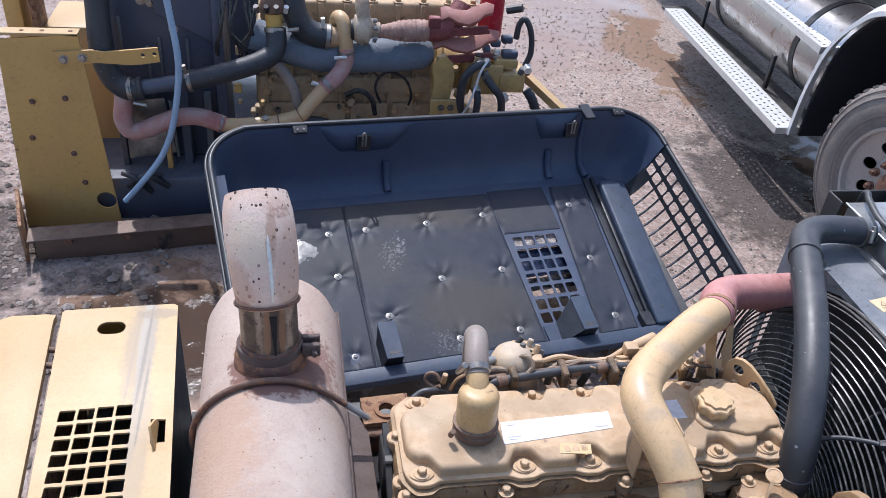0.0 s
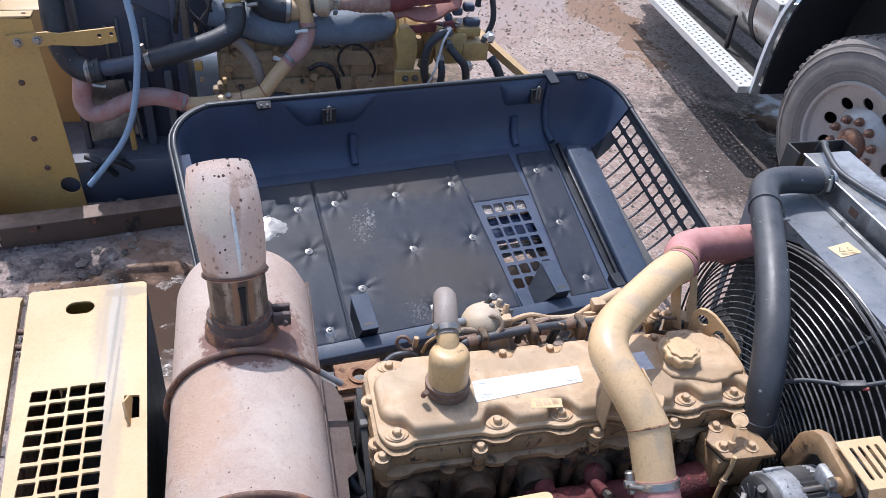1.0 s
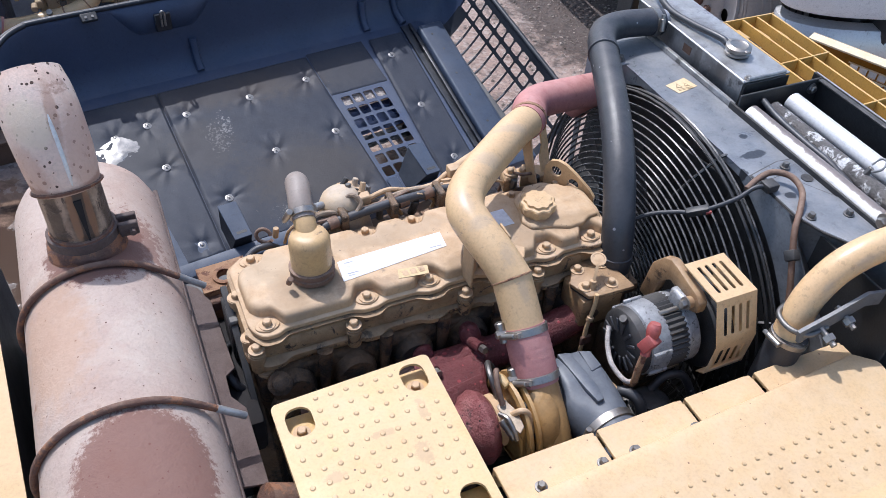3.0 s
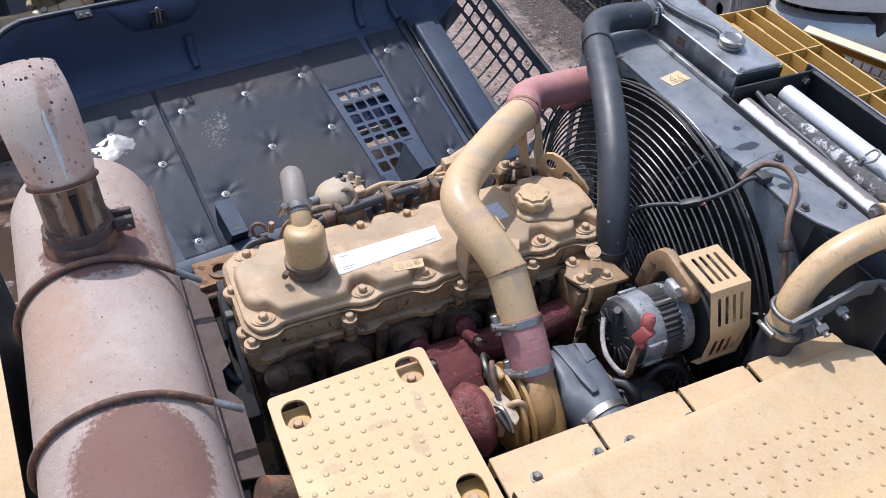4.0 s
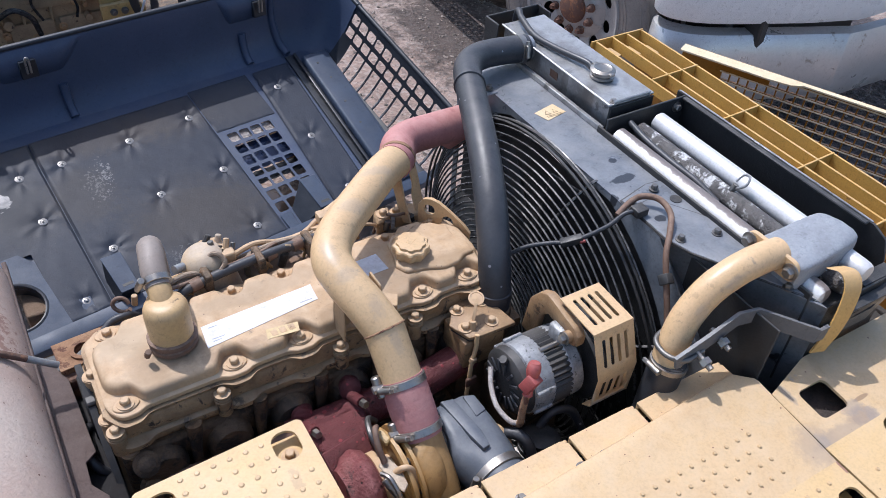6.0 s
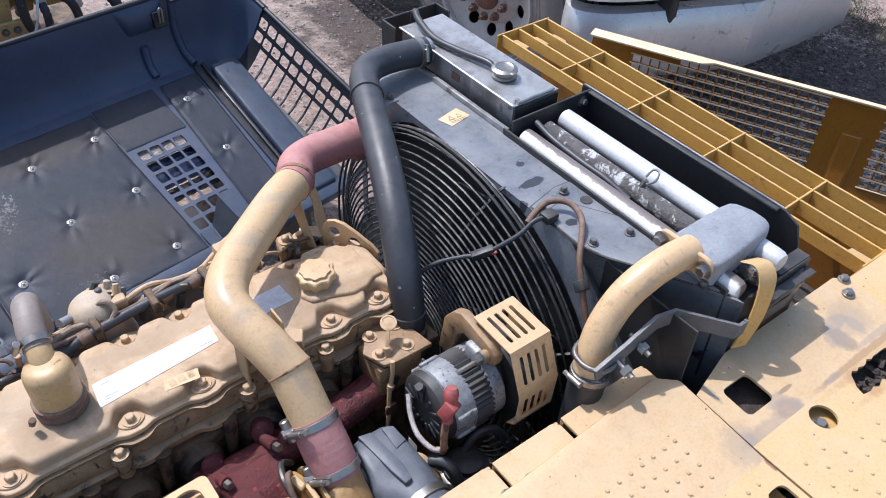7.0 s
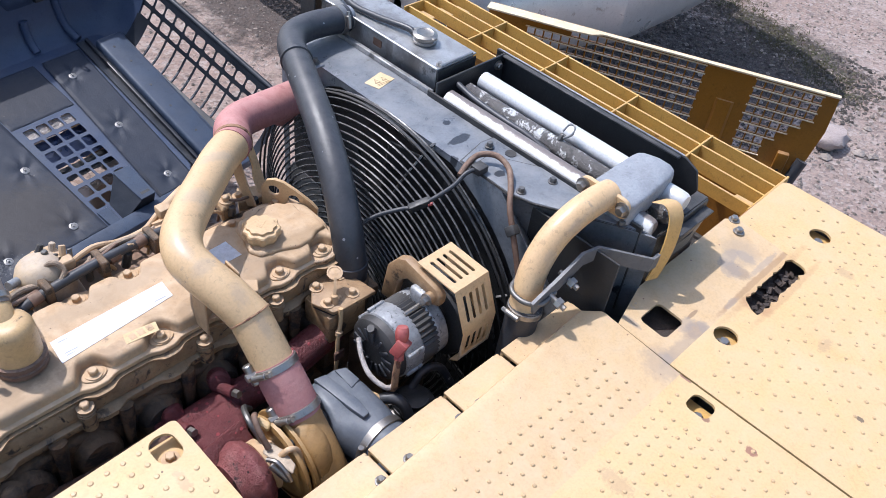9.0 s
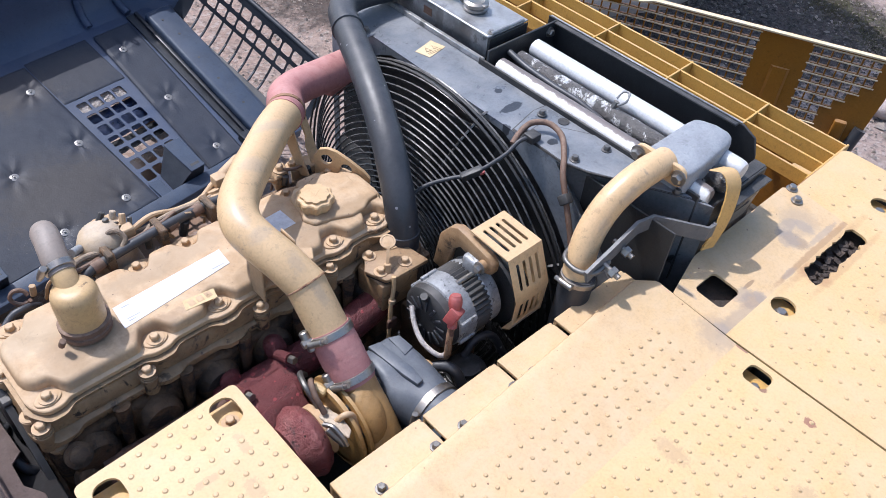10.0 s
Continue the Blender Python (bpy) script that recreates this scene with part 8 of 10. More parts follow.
        for s0, s1 in ((0.725, 0.825), (0.86, 0.95)):
            hs.append([(s0 + 0.012, a), (s1 - 0.012, a), (s1, a + 0.008), (s1, c - 0.008), (s1 - 0.012, c), (s0 + 0.012, c), (s0, c - 0.008), (s0, a + 0.008)])
    edge = [(s / 8, -0.02) for s in range(9)] + [(1 - s / 8, 0.962) for s in range(9)]
    b = sheet(edge, hs, -0.004, 0.0, wall)
    part("vent_wall", b, M_HOODBLACK, w, "black meshed and slotted side wall of the hood")
    # Short pale lengths over the bars: wear plus painted sun glints.
    for j in range(11):
        v = 0.014 + pitch * (j + 1)
        part("worn_glint_bar", tube([Vector(wall(q, v, 0.002)) for q in (0.25, 0.32, 0.40, 0.48)], 0.0036, 6, 4), M_WORNGLINT, w, "worn bar with its sun glint put in as pale colour")
    rim = tube([at(2.160, v, 0.334) for v in (-0.02, 0.3, 0.6, 0.965)], 0.014, 12, 4)
    part("rim_tube", rim, M_HOODBLACK, w)
    edge_line = []
    for k, (u, v) in enumerate(inner):
        p0, p1 = inner[max(k - 1, 0)], inner[min(k + 1, len(inner) - 1)]
        d = Vector((p1[0] - p0[0], p1[1] - p0[1])).normalized()
        edge_line.append((u - d.y * 0.196, v + d.x * 0.196))
    for off, r2 in ((0.0, 0.0125), (0.020, 0.0085)):
        pts = []
        for k, (u, v) in enumerate(edge_line):
            p0, p1 = edge_line[max(k - 1, 0)], edge_line[min(k + 1, len(edge_line) - 1)]
            d = Vector((p1[0] - p0[0], p1[1] - p0[1])).normalized()
            pts.append(at(u - d.y * off, v + d.x * off, 0.340 - off * 0.5))
        part("rim_seal", tube(pts, r2, 10, 3), M_HOODBLACK, w, "black rubber edge seal")
    # raised channel, black strip that darkens the groove beside it, hinge rail and brackets
    MM = Matrix(((U.x, V.x, Wn.x, O.x), (U.y, V.y, Wn.y, O.y), (U.z, V.z, Wn.z, O.z), (0, 0, 0, 1)))
    lean = lambda u, v: (u + 0.08 * (v - 0.95), v)
    part("floor_beam", moved(slab([lean(1.850, 0.03), lean(1.995, 0.03), lean(2.012, 0.985), lean(1.856, 0.985)], 0.002, 0.062, 0.014, 3), MM), M_BEAM, w, "scuffed blue-grey raised channel")
    part("beam_foot", moved(slab([lean(1.985, 0.02), lean(2.03, 0.02), lean(2.035, 0.97), lean(1.990, 0.97)], 0.002, 0.022, 0.006, 2), MM), M_BEAM, w)
    part("groove_strip", moved(slab([lean(1.800, 0.03), lean(1.858, 0.03), lean(1.862, 1.05), lean(1.790, 1.05)], 0.002, 0.012, 0.003, 1), MM), M_HOODBLACK, w, "black strip laid in the groove beside the channel")
    part("floor_rib", moved(slab([lean(1.826, 0.03), lean(1.846, 0.03), lean(1.850, 1.04), lean(1.830, 1.04)], 0.0125, 0.034, 0.006, 2), MM), M_HOODBLACK, w)
    for v in (0.12, 0.25, 0.44, 0.60, 0.78, 0.90):
        u0, v0 = lean(1.93 + 0.02 * math.sin(v * 40), v)
        part("bolt_hole", moved(lathe([(0.007, 0), (0.007, 0.0012)], 10), MM @ Matrix.Translation((u0, v0, 0.0622))), M_BLACK, w)
    part("hinge_rail", moved(box(-0.20, 2.0, -0.035, 0.035, -0.01, 0.045, 0.006, 2), MM), M_BEAM, w)
    for u0, foot in ((0.375, 0.012), (1.350, 0.074)):
        br = part("hinge_bracket", moved(slab([(u0, 0.036), (u0 + 0.080, 0.036), (u0 + 0.086, 0.225), (u0, 0.228)], 0.094, 0.100, 0.002, 1), MM), M_BEAM, w, "scuffed raised bracket plate")
        # Black solid in place of the open hollow's shade under the plate.
        b = bmesh.new()
        lo = [b.verts.new(p) for p in ((u0 - foot, 0.150, 0.003), (u0 - foot - 0.006, 0.038, 0.003), (u0 + 0.078, 0.038, 0.003), (u0 + 0.080, 0.215, 0.003))]
        hi = [b.verts.new(p) for p in ((u0 + 0.003, 0.224, 0.0935), (u0 + 0.003, 0.038, 0.0935), (u0 + 0.078, 0.038, 0.0935), (u0 + 0.082, 0.222, 0.0935))]
        for k in range(4):
            b.faces.new((lo[k], lo[(k + 1) % 4], hi[(k + 1) % 4], hi[k]))
        b.faces.new(lo[::-1])
        b.faces.new(hi)
        part("hollow_shade", moved(b, MM), M_HOODBLACK, br, "black slanting solid standing in for the shaded hollow under the bracket")
        part("bracket_slot", moved(box(u0 + 0.02, u0 + 0.066, 0.058, 0.072, 0.0995, 0.1008, 0.0005, 1), MM), M_BLACK, br)
        part("bracket_foot", moved(box(u0 - 0.150, u0 - 0.092, 0.036, 0.14, 0.003, 0.012, 0.003, 1), MM), M_BEAM, br)
    part("corner_foot", moved(box(1.715, 1.775, 0.036, 0.12, 0.003, 0.045, 0.004, 1), MM), M_HOODBLACK, w)
    for u in (0.655, 1.60):
        g = tube([(u, 1.075, 0.010), (u, 1.120, 0.032), (u, 1.155, 0.075), (u, 1.182, 0.13)], 0.020, 10, 4)
        part("wall_rib", moved(g, MM), M_HOOD, w)
    # shelf mouldings round the latches on the far wall
    for u0, wd, lu in ((0.26, 0.56, 0.52), (1.46, 0.30, 1.70)):
        b = bmesh.new()
        rows = []
        for i in range(41):
            f = i / 40
            T = max(0.0, min(1.0, min(f, 1 - f) / 0.30))
            T = T * T * (3 - 2 * T)
            u = u0 + wd * f
            p0, p1, p2 = (1.258, 0.334), (1.258 - 0.085 * T, 0.334 - 0.045 * T), (1.250 - 0.035 * T, 0.330 - 0.15 * T)
            rows.append([b.verts.new(at(u, (1 - q) ** 2 * p0[0] + 2 * q * (1 - q) * p1[0] + q * q * p2[0], (1 - q) ** 2 * p0[1] + 2 * q * (1 - q) * p1[1] + q * q * p2[1])) for q in (k / 8 for k in range(9))])
        for r0, r1 in zip(rows, rows[1:]):
            for k in range(8):
                b.faces.new((r0[k], r0[k + 1], r1[k + 1], r1[k]))
        part("latch_shelf", b, M_HOOD, w)
        ltch = moved(box(-0.038, 0.038, -0.012, 0.012, -0.045, 0.040, 0.004, 1), MM @ Matrix.Translation((lu, 1.198, 0.262)) @ pose(0, 0, 0, -22, 0, 0))
        lt = part("latch", ltch, M_HOODBLACK, w)
        part("latch_hook", moved(tube([(-0.008, -0.02, -0.03), (-0.008, -0.026, 0.03), (0.0, -0.026, 0.045), (0.008, -0.026, 0.03), (0.008, -0.02, -0.03)], 0.0055, 8, 4, caps=False), MM @ Matrix.Translation((lu - 0.006, 1.196, 0.282)) @ pose(0, 0, 0, -22, 0, 0)), M_ZINC, lt)
    for u in (0.20, 1.985):
        cp = part("rim_clip", moved(box(-0.035, 0.035, -0.02, 0.02, -0.008, 0.012, 0.003, 1), MM @ Matrix.Translation((u, 1.235, 0.335)) @ pose(0, 0, 0, 20, 0, 0)), M_BLACK, w)
        for du in (-0.015, 0.015):
            part("clip_rivet", moved(lathe([(0.006, 0), (0.006, 0.004)], 10), MM @ Matrix.Translation((u + du, 1.228, 0.347)) @ pose(0, 0, 0, 20, 0, 0)), M_ZINC, cp)
    part("corner_post", moved(tube([(1.79, 1.255, 0.33), (1.79, 1.232, 0.25), (1.79, 1.205, 0.165), (1.80, 1.170, 0.09), (1.81, 1.13, 0.04), (1.82, 1.06, 0.02)], 0.020, 10, 5), MM), M_HOOD, w)
    part("rim_bracket", moved(box(1.76, 1.82, 1.19, 1.30, 0.335, 0.352, 0.003, 1), MM), M_HOODBLACK, w)
    part("edge_plate", moved(slab([(0, 0), (0.05, 0), (0.05, 0.20), (0.0, 0.22)], 0, 0.004, 0.001, 1), MM @ Matrix.Translation((-0.235, 0.78, 0.30)) @ pose(0, 0, 0, 0, -30, 0)), M_HOOD, w)
    # foam liner panels, quilted round their press studs
    studs = {"a": ((0.13, 0.80, 0), (0.288, 0.825, 0), (0.278, 0.566, 0), (0.261, 0.118, 0)),
             "b": ((0.479, 0.83, 0), (0.803, 0.835, 0), (1.122, 0.855, 0), (0.468, 0.308, 0), (0.782, 0.484, 0), (1.107, 0.495, 0), (0.769, 0.134, 0), (1.077, 0.135, 0)),
             "c": ((1.56, 0.87, 0), (1.57, 0.503, 0), (1.59, 0.14, 0))}
    stud = finish(lathe([(0.019, -0.004), (0.019, 0.002), (0.011, 0.004), (0.009, 0.001), (0.0045, 0.001), (0.0045, 0.009), (0.0, 0.010)], 16), "press_stud", M_STUDCAP)
    b = sheet([(-0.12, 0.036), (0.172, 0.036), (0.160, 0.385), (0.120, 0.445), (-0.12, 0.445)], [circle(0.015, 0.205, 0.108, 28)], 0.012, 0.020, at)
    hp = part("corner_plate", b, M_BEAM, w, "scuffed blue plate with a large round hole")
    part("hole_rim", moved(lathe([(0.108, -0.05), (0.108, 0.0215), (0.114, 0.0235), (0.121, 0.0205), (0.111, 0.019), (0.110, -0.05)], 40, Matrix.Translation((0.015, 0.205, 0.0)), caps=False), MM), M_HOODBLACK, hp)
    def panel(u0, u1, v0, v1, base, dots, skew=0.0, seed=1, slant=(0.0, 0.0), cut=None):
        b = bmesh.new()
        nu, nv = max(8, int((u1 - u0) / 0.011)), max(8, int((v1 - v0) / 0.011))
        grid = []
        for j in range(nv + 1):
            row = []
            for i in range(nu + 1):
                v = v0 + (v1 - v0) * j / nv
                ua, ub = u0 + slant[0] * (v - v1), u1 + slant[1] * (v - v1)
                u = ua + (ub - ua) * i / nu
                h = base + 0.016 + 0.0016 * noise.noise((u * 5 + seed, v * 5, seed)) + 0.0007 * noise.noise((u * 23, v * 23, seed))
                for du, dv, _ in dots:
                    r = math.hypot(u - du, v - dv)
                    ang = math.atan2(v - dv, u - du)
                    h -= 0.011 * math.exp(-(r / 0.030) ** 2)
                    crease = 1 - 2 * abs(math.sin(ang * 2.5 + seed * 2 + du * 9 + 0.8 * math.sin(ang * 2 + dv * 20)))
                    h += 0.0055 * math.exp(-(r / 0.075) ** 2) * min(1.0, r / 0.02) * crease
                e = min(i, nu - i, j, nv - j)
                if e == 0:
                    h = base + 0.007
                row.append(b.verts.new(at(u + skew * (v - v0), v, h)))
            grid.append(row)
        for r0, r1 in zip(grid, grid[1:]):
            for k in range(nu):
                q = MM.inverted() @ r0[k].co
                if not cut or q.x > cut[0] - 0.012 or q.y > cut[1] - 0.02:
                    b.faces.new((r0[k], r0[k + 1], r1[k + 1], r1[k]))
        if cut:
            bmesh.ops.delete(b, geom=[v for v in b.verts if not v.link_faces], context="VERTS")
        pl = part("liner_panel", b, M_LINER, w, "black quilted foam liner panel")
        for du, dv, _ in dots:
            piece("press_stud", stud, MM @ Matrix.Translation((du + skew * (dv - v0), dv, base + 0.0075)), pl)
    panel(-0.02, 0.394, 0.04, 1.0, 0.002, studs["a"], 0.0, 1, (0.0, 0.053), (0.172, 0.44))
    panel(0.397, 1.19, 0.04, 1.0, 0.003, studs["b"], 0.0, 2, (0.053, 0.0))
    panel(1.478, 1.69, 0.04, 1.01, 0.003, studs["c"], 0.097, 3)
    panel(1.193, 1.54, 0.712, 1.03, -0.0125, (), 0.0, 4)
    def rag(name, u0, u1, v0, v1, h0, h1, mat, label, category, seed):
        b = bmesh.new()
        grid = [[b.verts.new(at(u0 + (u1 - u0) * i / 24, v0 + (v1 - v0) * j / 12, h0 + (h1 - h0) * j / 12 + 0.008 * noise.noise((i * 0.5, j * 0.5, seed)) + 0.004 * noise.noise((i * 1.3, j * 1.3, seed)))) for i in range(25)] for j in range(13)]
        for r0, r1 in zip(grid, grid[1:]):
            for k in range(24):
                b.faces.new((r0[k], r0[k + 1], r1[k + 1], r1[k]))
        bmesh.ops.solidify(b, geom=b.faces[:], thickness=0.003)
        solo(name, b, mat, label, category)
    rag("plastic_sheet", 1.15, 1.56, 0.47, 0.63, -0.055, -0.035, M_BLUESHEET, "crumpled dark blue plastic sheet caught below the hood vents", "plastic sheet", 4)
    rag("plastic_film", 1.15, 1.56, 0.630, 0.70, -0.016, -0.014, M_FILM, "crumpled pale plastic film caught below the hood vents", "plastic film", 8)
    # Added black sheet: the dark row of vents is shade put into a shape.
    rag("shade_mat", 1.15, 1.56, 0.385, 0.462, -0.055, -0.055, M_HOODBLACK, "added black sheet standing in for shade below the hood vents", "rubber scrap", 6)
    # Added shiny patch: a shaped highlight for the sun's glare on the liner.
    b = bmesh.new()
    rings = []
    for k in range(6):
        rr = 0.010 + 0.2 * k / 5 * 0.34
        rings.append([b.verts.new(at(0.11 + rr * 1.35 * (1 + 0.22 * math.sin(3 * a + 1) * k / 5) * math.cos(a), 0.715 + rr * (1 + 0.25 * math.sin(2 * a) * k / 5) * math.sin(a), 0.0225 - 0.0012 * k + 0.003 * noise.noise((math.cos(a) * k * 0.8, math.sin(a) * k * 0.8, 3)))) for a in (math.tau * i / 36 for i in range(36))])
    for r0, r1 in zip(rings, rings[1:]):
        for i in range(36):
            b.faces.new((r0[i], r0[(i + 1) % 36], r1[(i + 1) % 36], r1[i]))
    b.faces.new(rings[0])
    part("glare_patch", b, M_DULLSHEET, w, "shiny patch standing in for sun glare on the liner")
    for p in ((0.15, 0.25), (1.75, 0.25)):
        q = at(p[0], p[1], -0.02)
        solo("timber_block", box(q.x - 0.1, q.x + 0.1, q.y - 0.1, q.y + 0.1, 0.0, q.z - 0.012, 0.006, 1), M_TIMBER, "weathered timber block under the hood", "timber block", "timber blocks")
    for p in ((0.15, 0.95), (1.75, 0.95)):
        q = at(p[0], p[1], -0.02)
        solo("timber_block", box(q.x - 0.1, q.x + 0.1, q.y - 0.1, q.y + 0.1, 0.0, q.z - 0.012, 0.006, 1), M_TIMBER, "weathered timber block under the hood", "timber block", "timber blocks")


hood()
# ---- stripped machine standing behind the hood ----
def other_machine():
    s = thing("steel_bulkhead", (-1.5, 3.4, 0.0), "dull yellow upright steel side panel with rivets and a round hole", "panel")
    hole = circle(-1.30, 0.185, 0.055, 18)
    b = sheet([(-1.765, 0.0), (-1.235, 0.03), (-1.30, 1.20), (-1.70, 1.17)], [hole], 0.0, 0.01, lambda x, y, t: (x, 3.40 - t, y))
    part("sheet", b, M_OLDYELLOW, s)
    tf = part("top_flange", slab([(-1.71, 3.39), (-1.30, 3.39), (-1.30, 3.47), (-1.73, 3.47)], 1.19, 1.205, 0.002, 1), M_COVERPAINT, s)
    for x in (-1.58, -1.48, -1.34):
        part("hole_plug", rod((x, 3.43, 1.203), (x, 3.43, 1.207), 0.012, 10), M_RUST, tf)
    for x, z in ((-1.59, 0.82), (-1.42, 0.84), (-1.43, 0.50), (-1.40, 0.31), (-1.63, 0.60)):
        piece("bolt", BOLT_RUST, pose(x, 3.39, z, 90, 0, 0) @ Matrix.Scale(1.4, 4), s)
    arm = [(-1.43, 1.035), (-1.30, 1.045), (-1.22, 1.055), (-1.06, 1.045), (-0.99, 1.05), (-0.90, 1.065), (-0.905, 1.145), (-1.18, 1.115), (-1.24, 1.125), (-1.435, 1.11)]
    ba = part("bracket_arm", sheet(arm, [circle(-0.985, 1.10, 0.012, 10), circle(-0.925, 1.108, 0.012, 10)], 0.0, 0.014, lambda x, y, t: (x, 3.385 - t, y)), M_OLDYELLOW, s)
    for x, z in ((-1.385, 1.072), (-1.29, 1.083)):
        piece("bolt", BOLT_ZINC, pose(x, 3.371, z, 90, 0, 0) @ Matrix.Scale(1.9, 4), ba)
    f = thing("base_skid", (-0.3, 3.9, 0.0), "rusty brown steel base frame standing in mud", "frame")
    fb = part("front_beam", slab([(-1.63, 3.03), (-0.60, 3.17), (-0.64, 3.30), (-1.65, 3.16)], 0.0, 0.15, 0.008, 2), M_BASE, f)
    part("top_flange", slab([(-1.66, 3.0), (-0.60, 3.145), (-0.61, 3.26), (-1.68, 3.14)], 0.151, 0.166, 0.003, 1), M_BASE, fb)
    for x in (-1.45, -1.15):
        part("bolt_head", rod((x, 2.995 + 0.145 * (x + 1.84), 0.135), (x - 0.003, 2.985 + 0.145 * (x + 1.84) - 0.01, 0.135), 0.022, 8), M_RUST, fb)
    part("front_beam", slab([(-0.60, 3.17), (1.35, 3.45), (1.35, 3.58), (-0.64, 3.30)], 0.0, 0.15, 0.01, 2), M_BASE, f)
    part("end_plate", slab([(-1.69, 3.02), (-1.67, 3.02), (-1.78, 3.42), (-1.80, 3.42)], 0.0, 0.26, 0.003, 1), M_RUSTPLATE, f)
    part("edge_rail", bar([(1.50, 3.42, 0.70), (1.34, 3.62, 0.80), (1.16, 3.95, 0.90)], 0.05, 0.05), M_COVERPAINT, f)
    part("bed", box(-1.7, 1.20, 3.45, 5.2, 0.0, 0.30, 0.02, 2), M_NAVY, f)
    part("rear_bed", box(0.0, 1.20, 3.76, 5.1, 0.30, 0.5, 0.02, 2), M_BLOCK, f)
    for x0, z0, x1, z1 in ((-1.20, 0.33, -1.05, 0.20), (-1.12, 0.30, -0.95, 0.24), (-1.18, 0.24, -0.98, 0.32)):
        part("loose_hose", tube([(x0, 3.46, z0), ((x0 + x1) / 2, 3.42, (z0 + z1) / 2 + 0.05), (x1, 3.45, z1)], 0.018, 10), M_RUBBER, f)

    r = thing("radiator_pack", (-0.85, 3.85, 0.3), "blue-black radiator pack with finned core and dangling hoses", "radiator")
    part("housing", box(-1.22, -0.62, 3.72, 4.15, 0.30, 1.62, 0.02, 2), M_NAVY, r)
    sf = part("side_frame", box(-0.645, -0.585, 3.66, 4.2, 0.30, 1.62, 0.01, 2), M_NAVY, r)
    part("corner_gusset", slab([(-0.95, 1.22), (-0.64, 1.05), (-0.64, 1.34), (-0.95, 1.34)], 0.0, 0.012, 0.002, 1, m=pose(0, 3.70, 0, 90, 0, 0)), M_NAVY, r)
    part("grille_sheet", sheet([(-1.17, 0.36), (-0.90, 0.40), (-0.94, 0.74), (-1.17, 0.72)], [], 0.0, 0.008, lambda x, y, t: (x, 3.60 - t + 0.08 * (y - 0.5), y)), M_DULLSHEET, r, "dull steel sheet")
    part("angle_edge", bar([(-0.905, 3.585, 0.74), (-0.885, 3.56, 0.38)], 0.012, 0.012), M_GREYBAR, r)
    part("post", box(-0.86, -0.81, 3.62, 3.68, 0.15, 0.9, 0.004, 1), M_NAVY, r)
    part("post", box(-0.955, -0.925, 3.56, 3.60, 0.14, 0.46, 0.004, 1), M_OLDYELLOW, r)
    part("post", box(-1.215, -1.18, 3.60, 3.66, 0.12, 1.5, 0.004, 1), M_NAVY, r)
    part("post", box(-0.72, -0.68, 3.64, 3.70, 0.15, 0.75, 0.004, 1), M_GREYBAR, r)
    part("white_strip", box(-1.185, -1.165, 3.55, 3.56, 0.72, 0.86, 0.002, 1), M_TREAD, r)
    part("white_strip", box(-1.15, -1.125, 3.62, 3.64, 1.02, 1.22, 0.008, 2), M_GREYBAR, r)
    for x, z in ((-1.02, 1.28), (-0.97, 1.27), (-0.85, 1.19), (-0.86, 1.12), (-1.05, 1.31), (-1.08, 0.95), (-0.66, 1.22), (-0.70, 0.56)):
        piece("bolt", BOLT_ZINC, pose(x, 3.718, z, 90, 0, 0) @ Matrix.Scale(2.0, 4), r)
    for x, z, w in ((-1.02, 0.92, 0.016), (-0.95, 0.97, 0.014), (-0.80, 0.97, 0.018)):
        part("rib", box(x, x + w, 3.70, 3.722, z - 0.22, z + 0.10, 0.003, 1), M_GREYBAR, r)
    part("back_sheet", box(-1.25, 0.95, 4.9, 4.92, 0.35, 1.6, 0.002, 1), M_NAVY, r)

    h = thing("radiator_hose", (-0.8, 3.5, 0.9), "black radiator hose with steel clamps", "hose")
    part("hose", tube([(-1.215, 3.58, 1.62), (-1.21, 3.54, 1.35), (-1.215, 3.49, 1.15), (-1.205, 3.46, 1.03), (-1.165, 3.455, 0.92), (-1.10, 3.45, 0.872), (-1.03, 3.45, 0.87)], 0.062, 22, 8), M_RUBBER, h)
    part("steel_pipe", rod((-1.06, 3.45, 0.873), (-0.72, 3.45, 0.932), 0.043, 18), M_NAVY, h, "blue-black steel pipe")
    part("hose", tube([(-0.79, 3.45, 0.918), (-0.66, 3.45, 0.95), (-0.52, 3.46, 0.985), (-0.40, 3.48, 1.02), (-0.31, 3.52, 1.06), (-0.285, 3.55, 1.12), (-0.29, 3.58, 1.19)], 0.057, 22, 8), M_RUBBER, h)
    part("hose_end_band", rod((-1.045, 3.45, 0.872), (-1.015, 3.45, 0.877), 0.065, 22, None, 0.006), M_RUBBER, h)
    for c, d in (((-1.085, 3.45, 0.871), (1, 0, 0.1)), ((-0.765, 3.45, 0.922), (1, 0, 0.2)), ((-0.29, 3.58, 1.18), (0, 0.3, 1))):
        clamp(c, d, 0.0645 if c[0] < -1 else 0.0595, 0.026, h)
    for p0, p1 in (((-1.07, 3.40, 0.81), (-1.00, 3.39, 0.80)), ((-0.775, 3.40, 0.99), (-0.785, 3.39, 1.04)), ((-0.22, 3.55, 1.19), (-0.16, 3.54, 1.20))):
        part("clamp_screw", rod(p0, p1, 0.012, 8), M_ZINC, h)
    part("neck", rod((-0.293, 3.585, 1.17), (-0.30, 3.61, 1.29), 0.046, 18), M_YELLOW, h)
    part("housing", lathe([(0.06, 0), (0.075, 0.015), (0.075, 0.04), (0.05, 0.09)], 18, pose(-0.30, 3.62, 1.27)), M_BAKELITE, h)
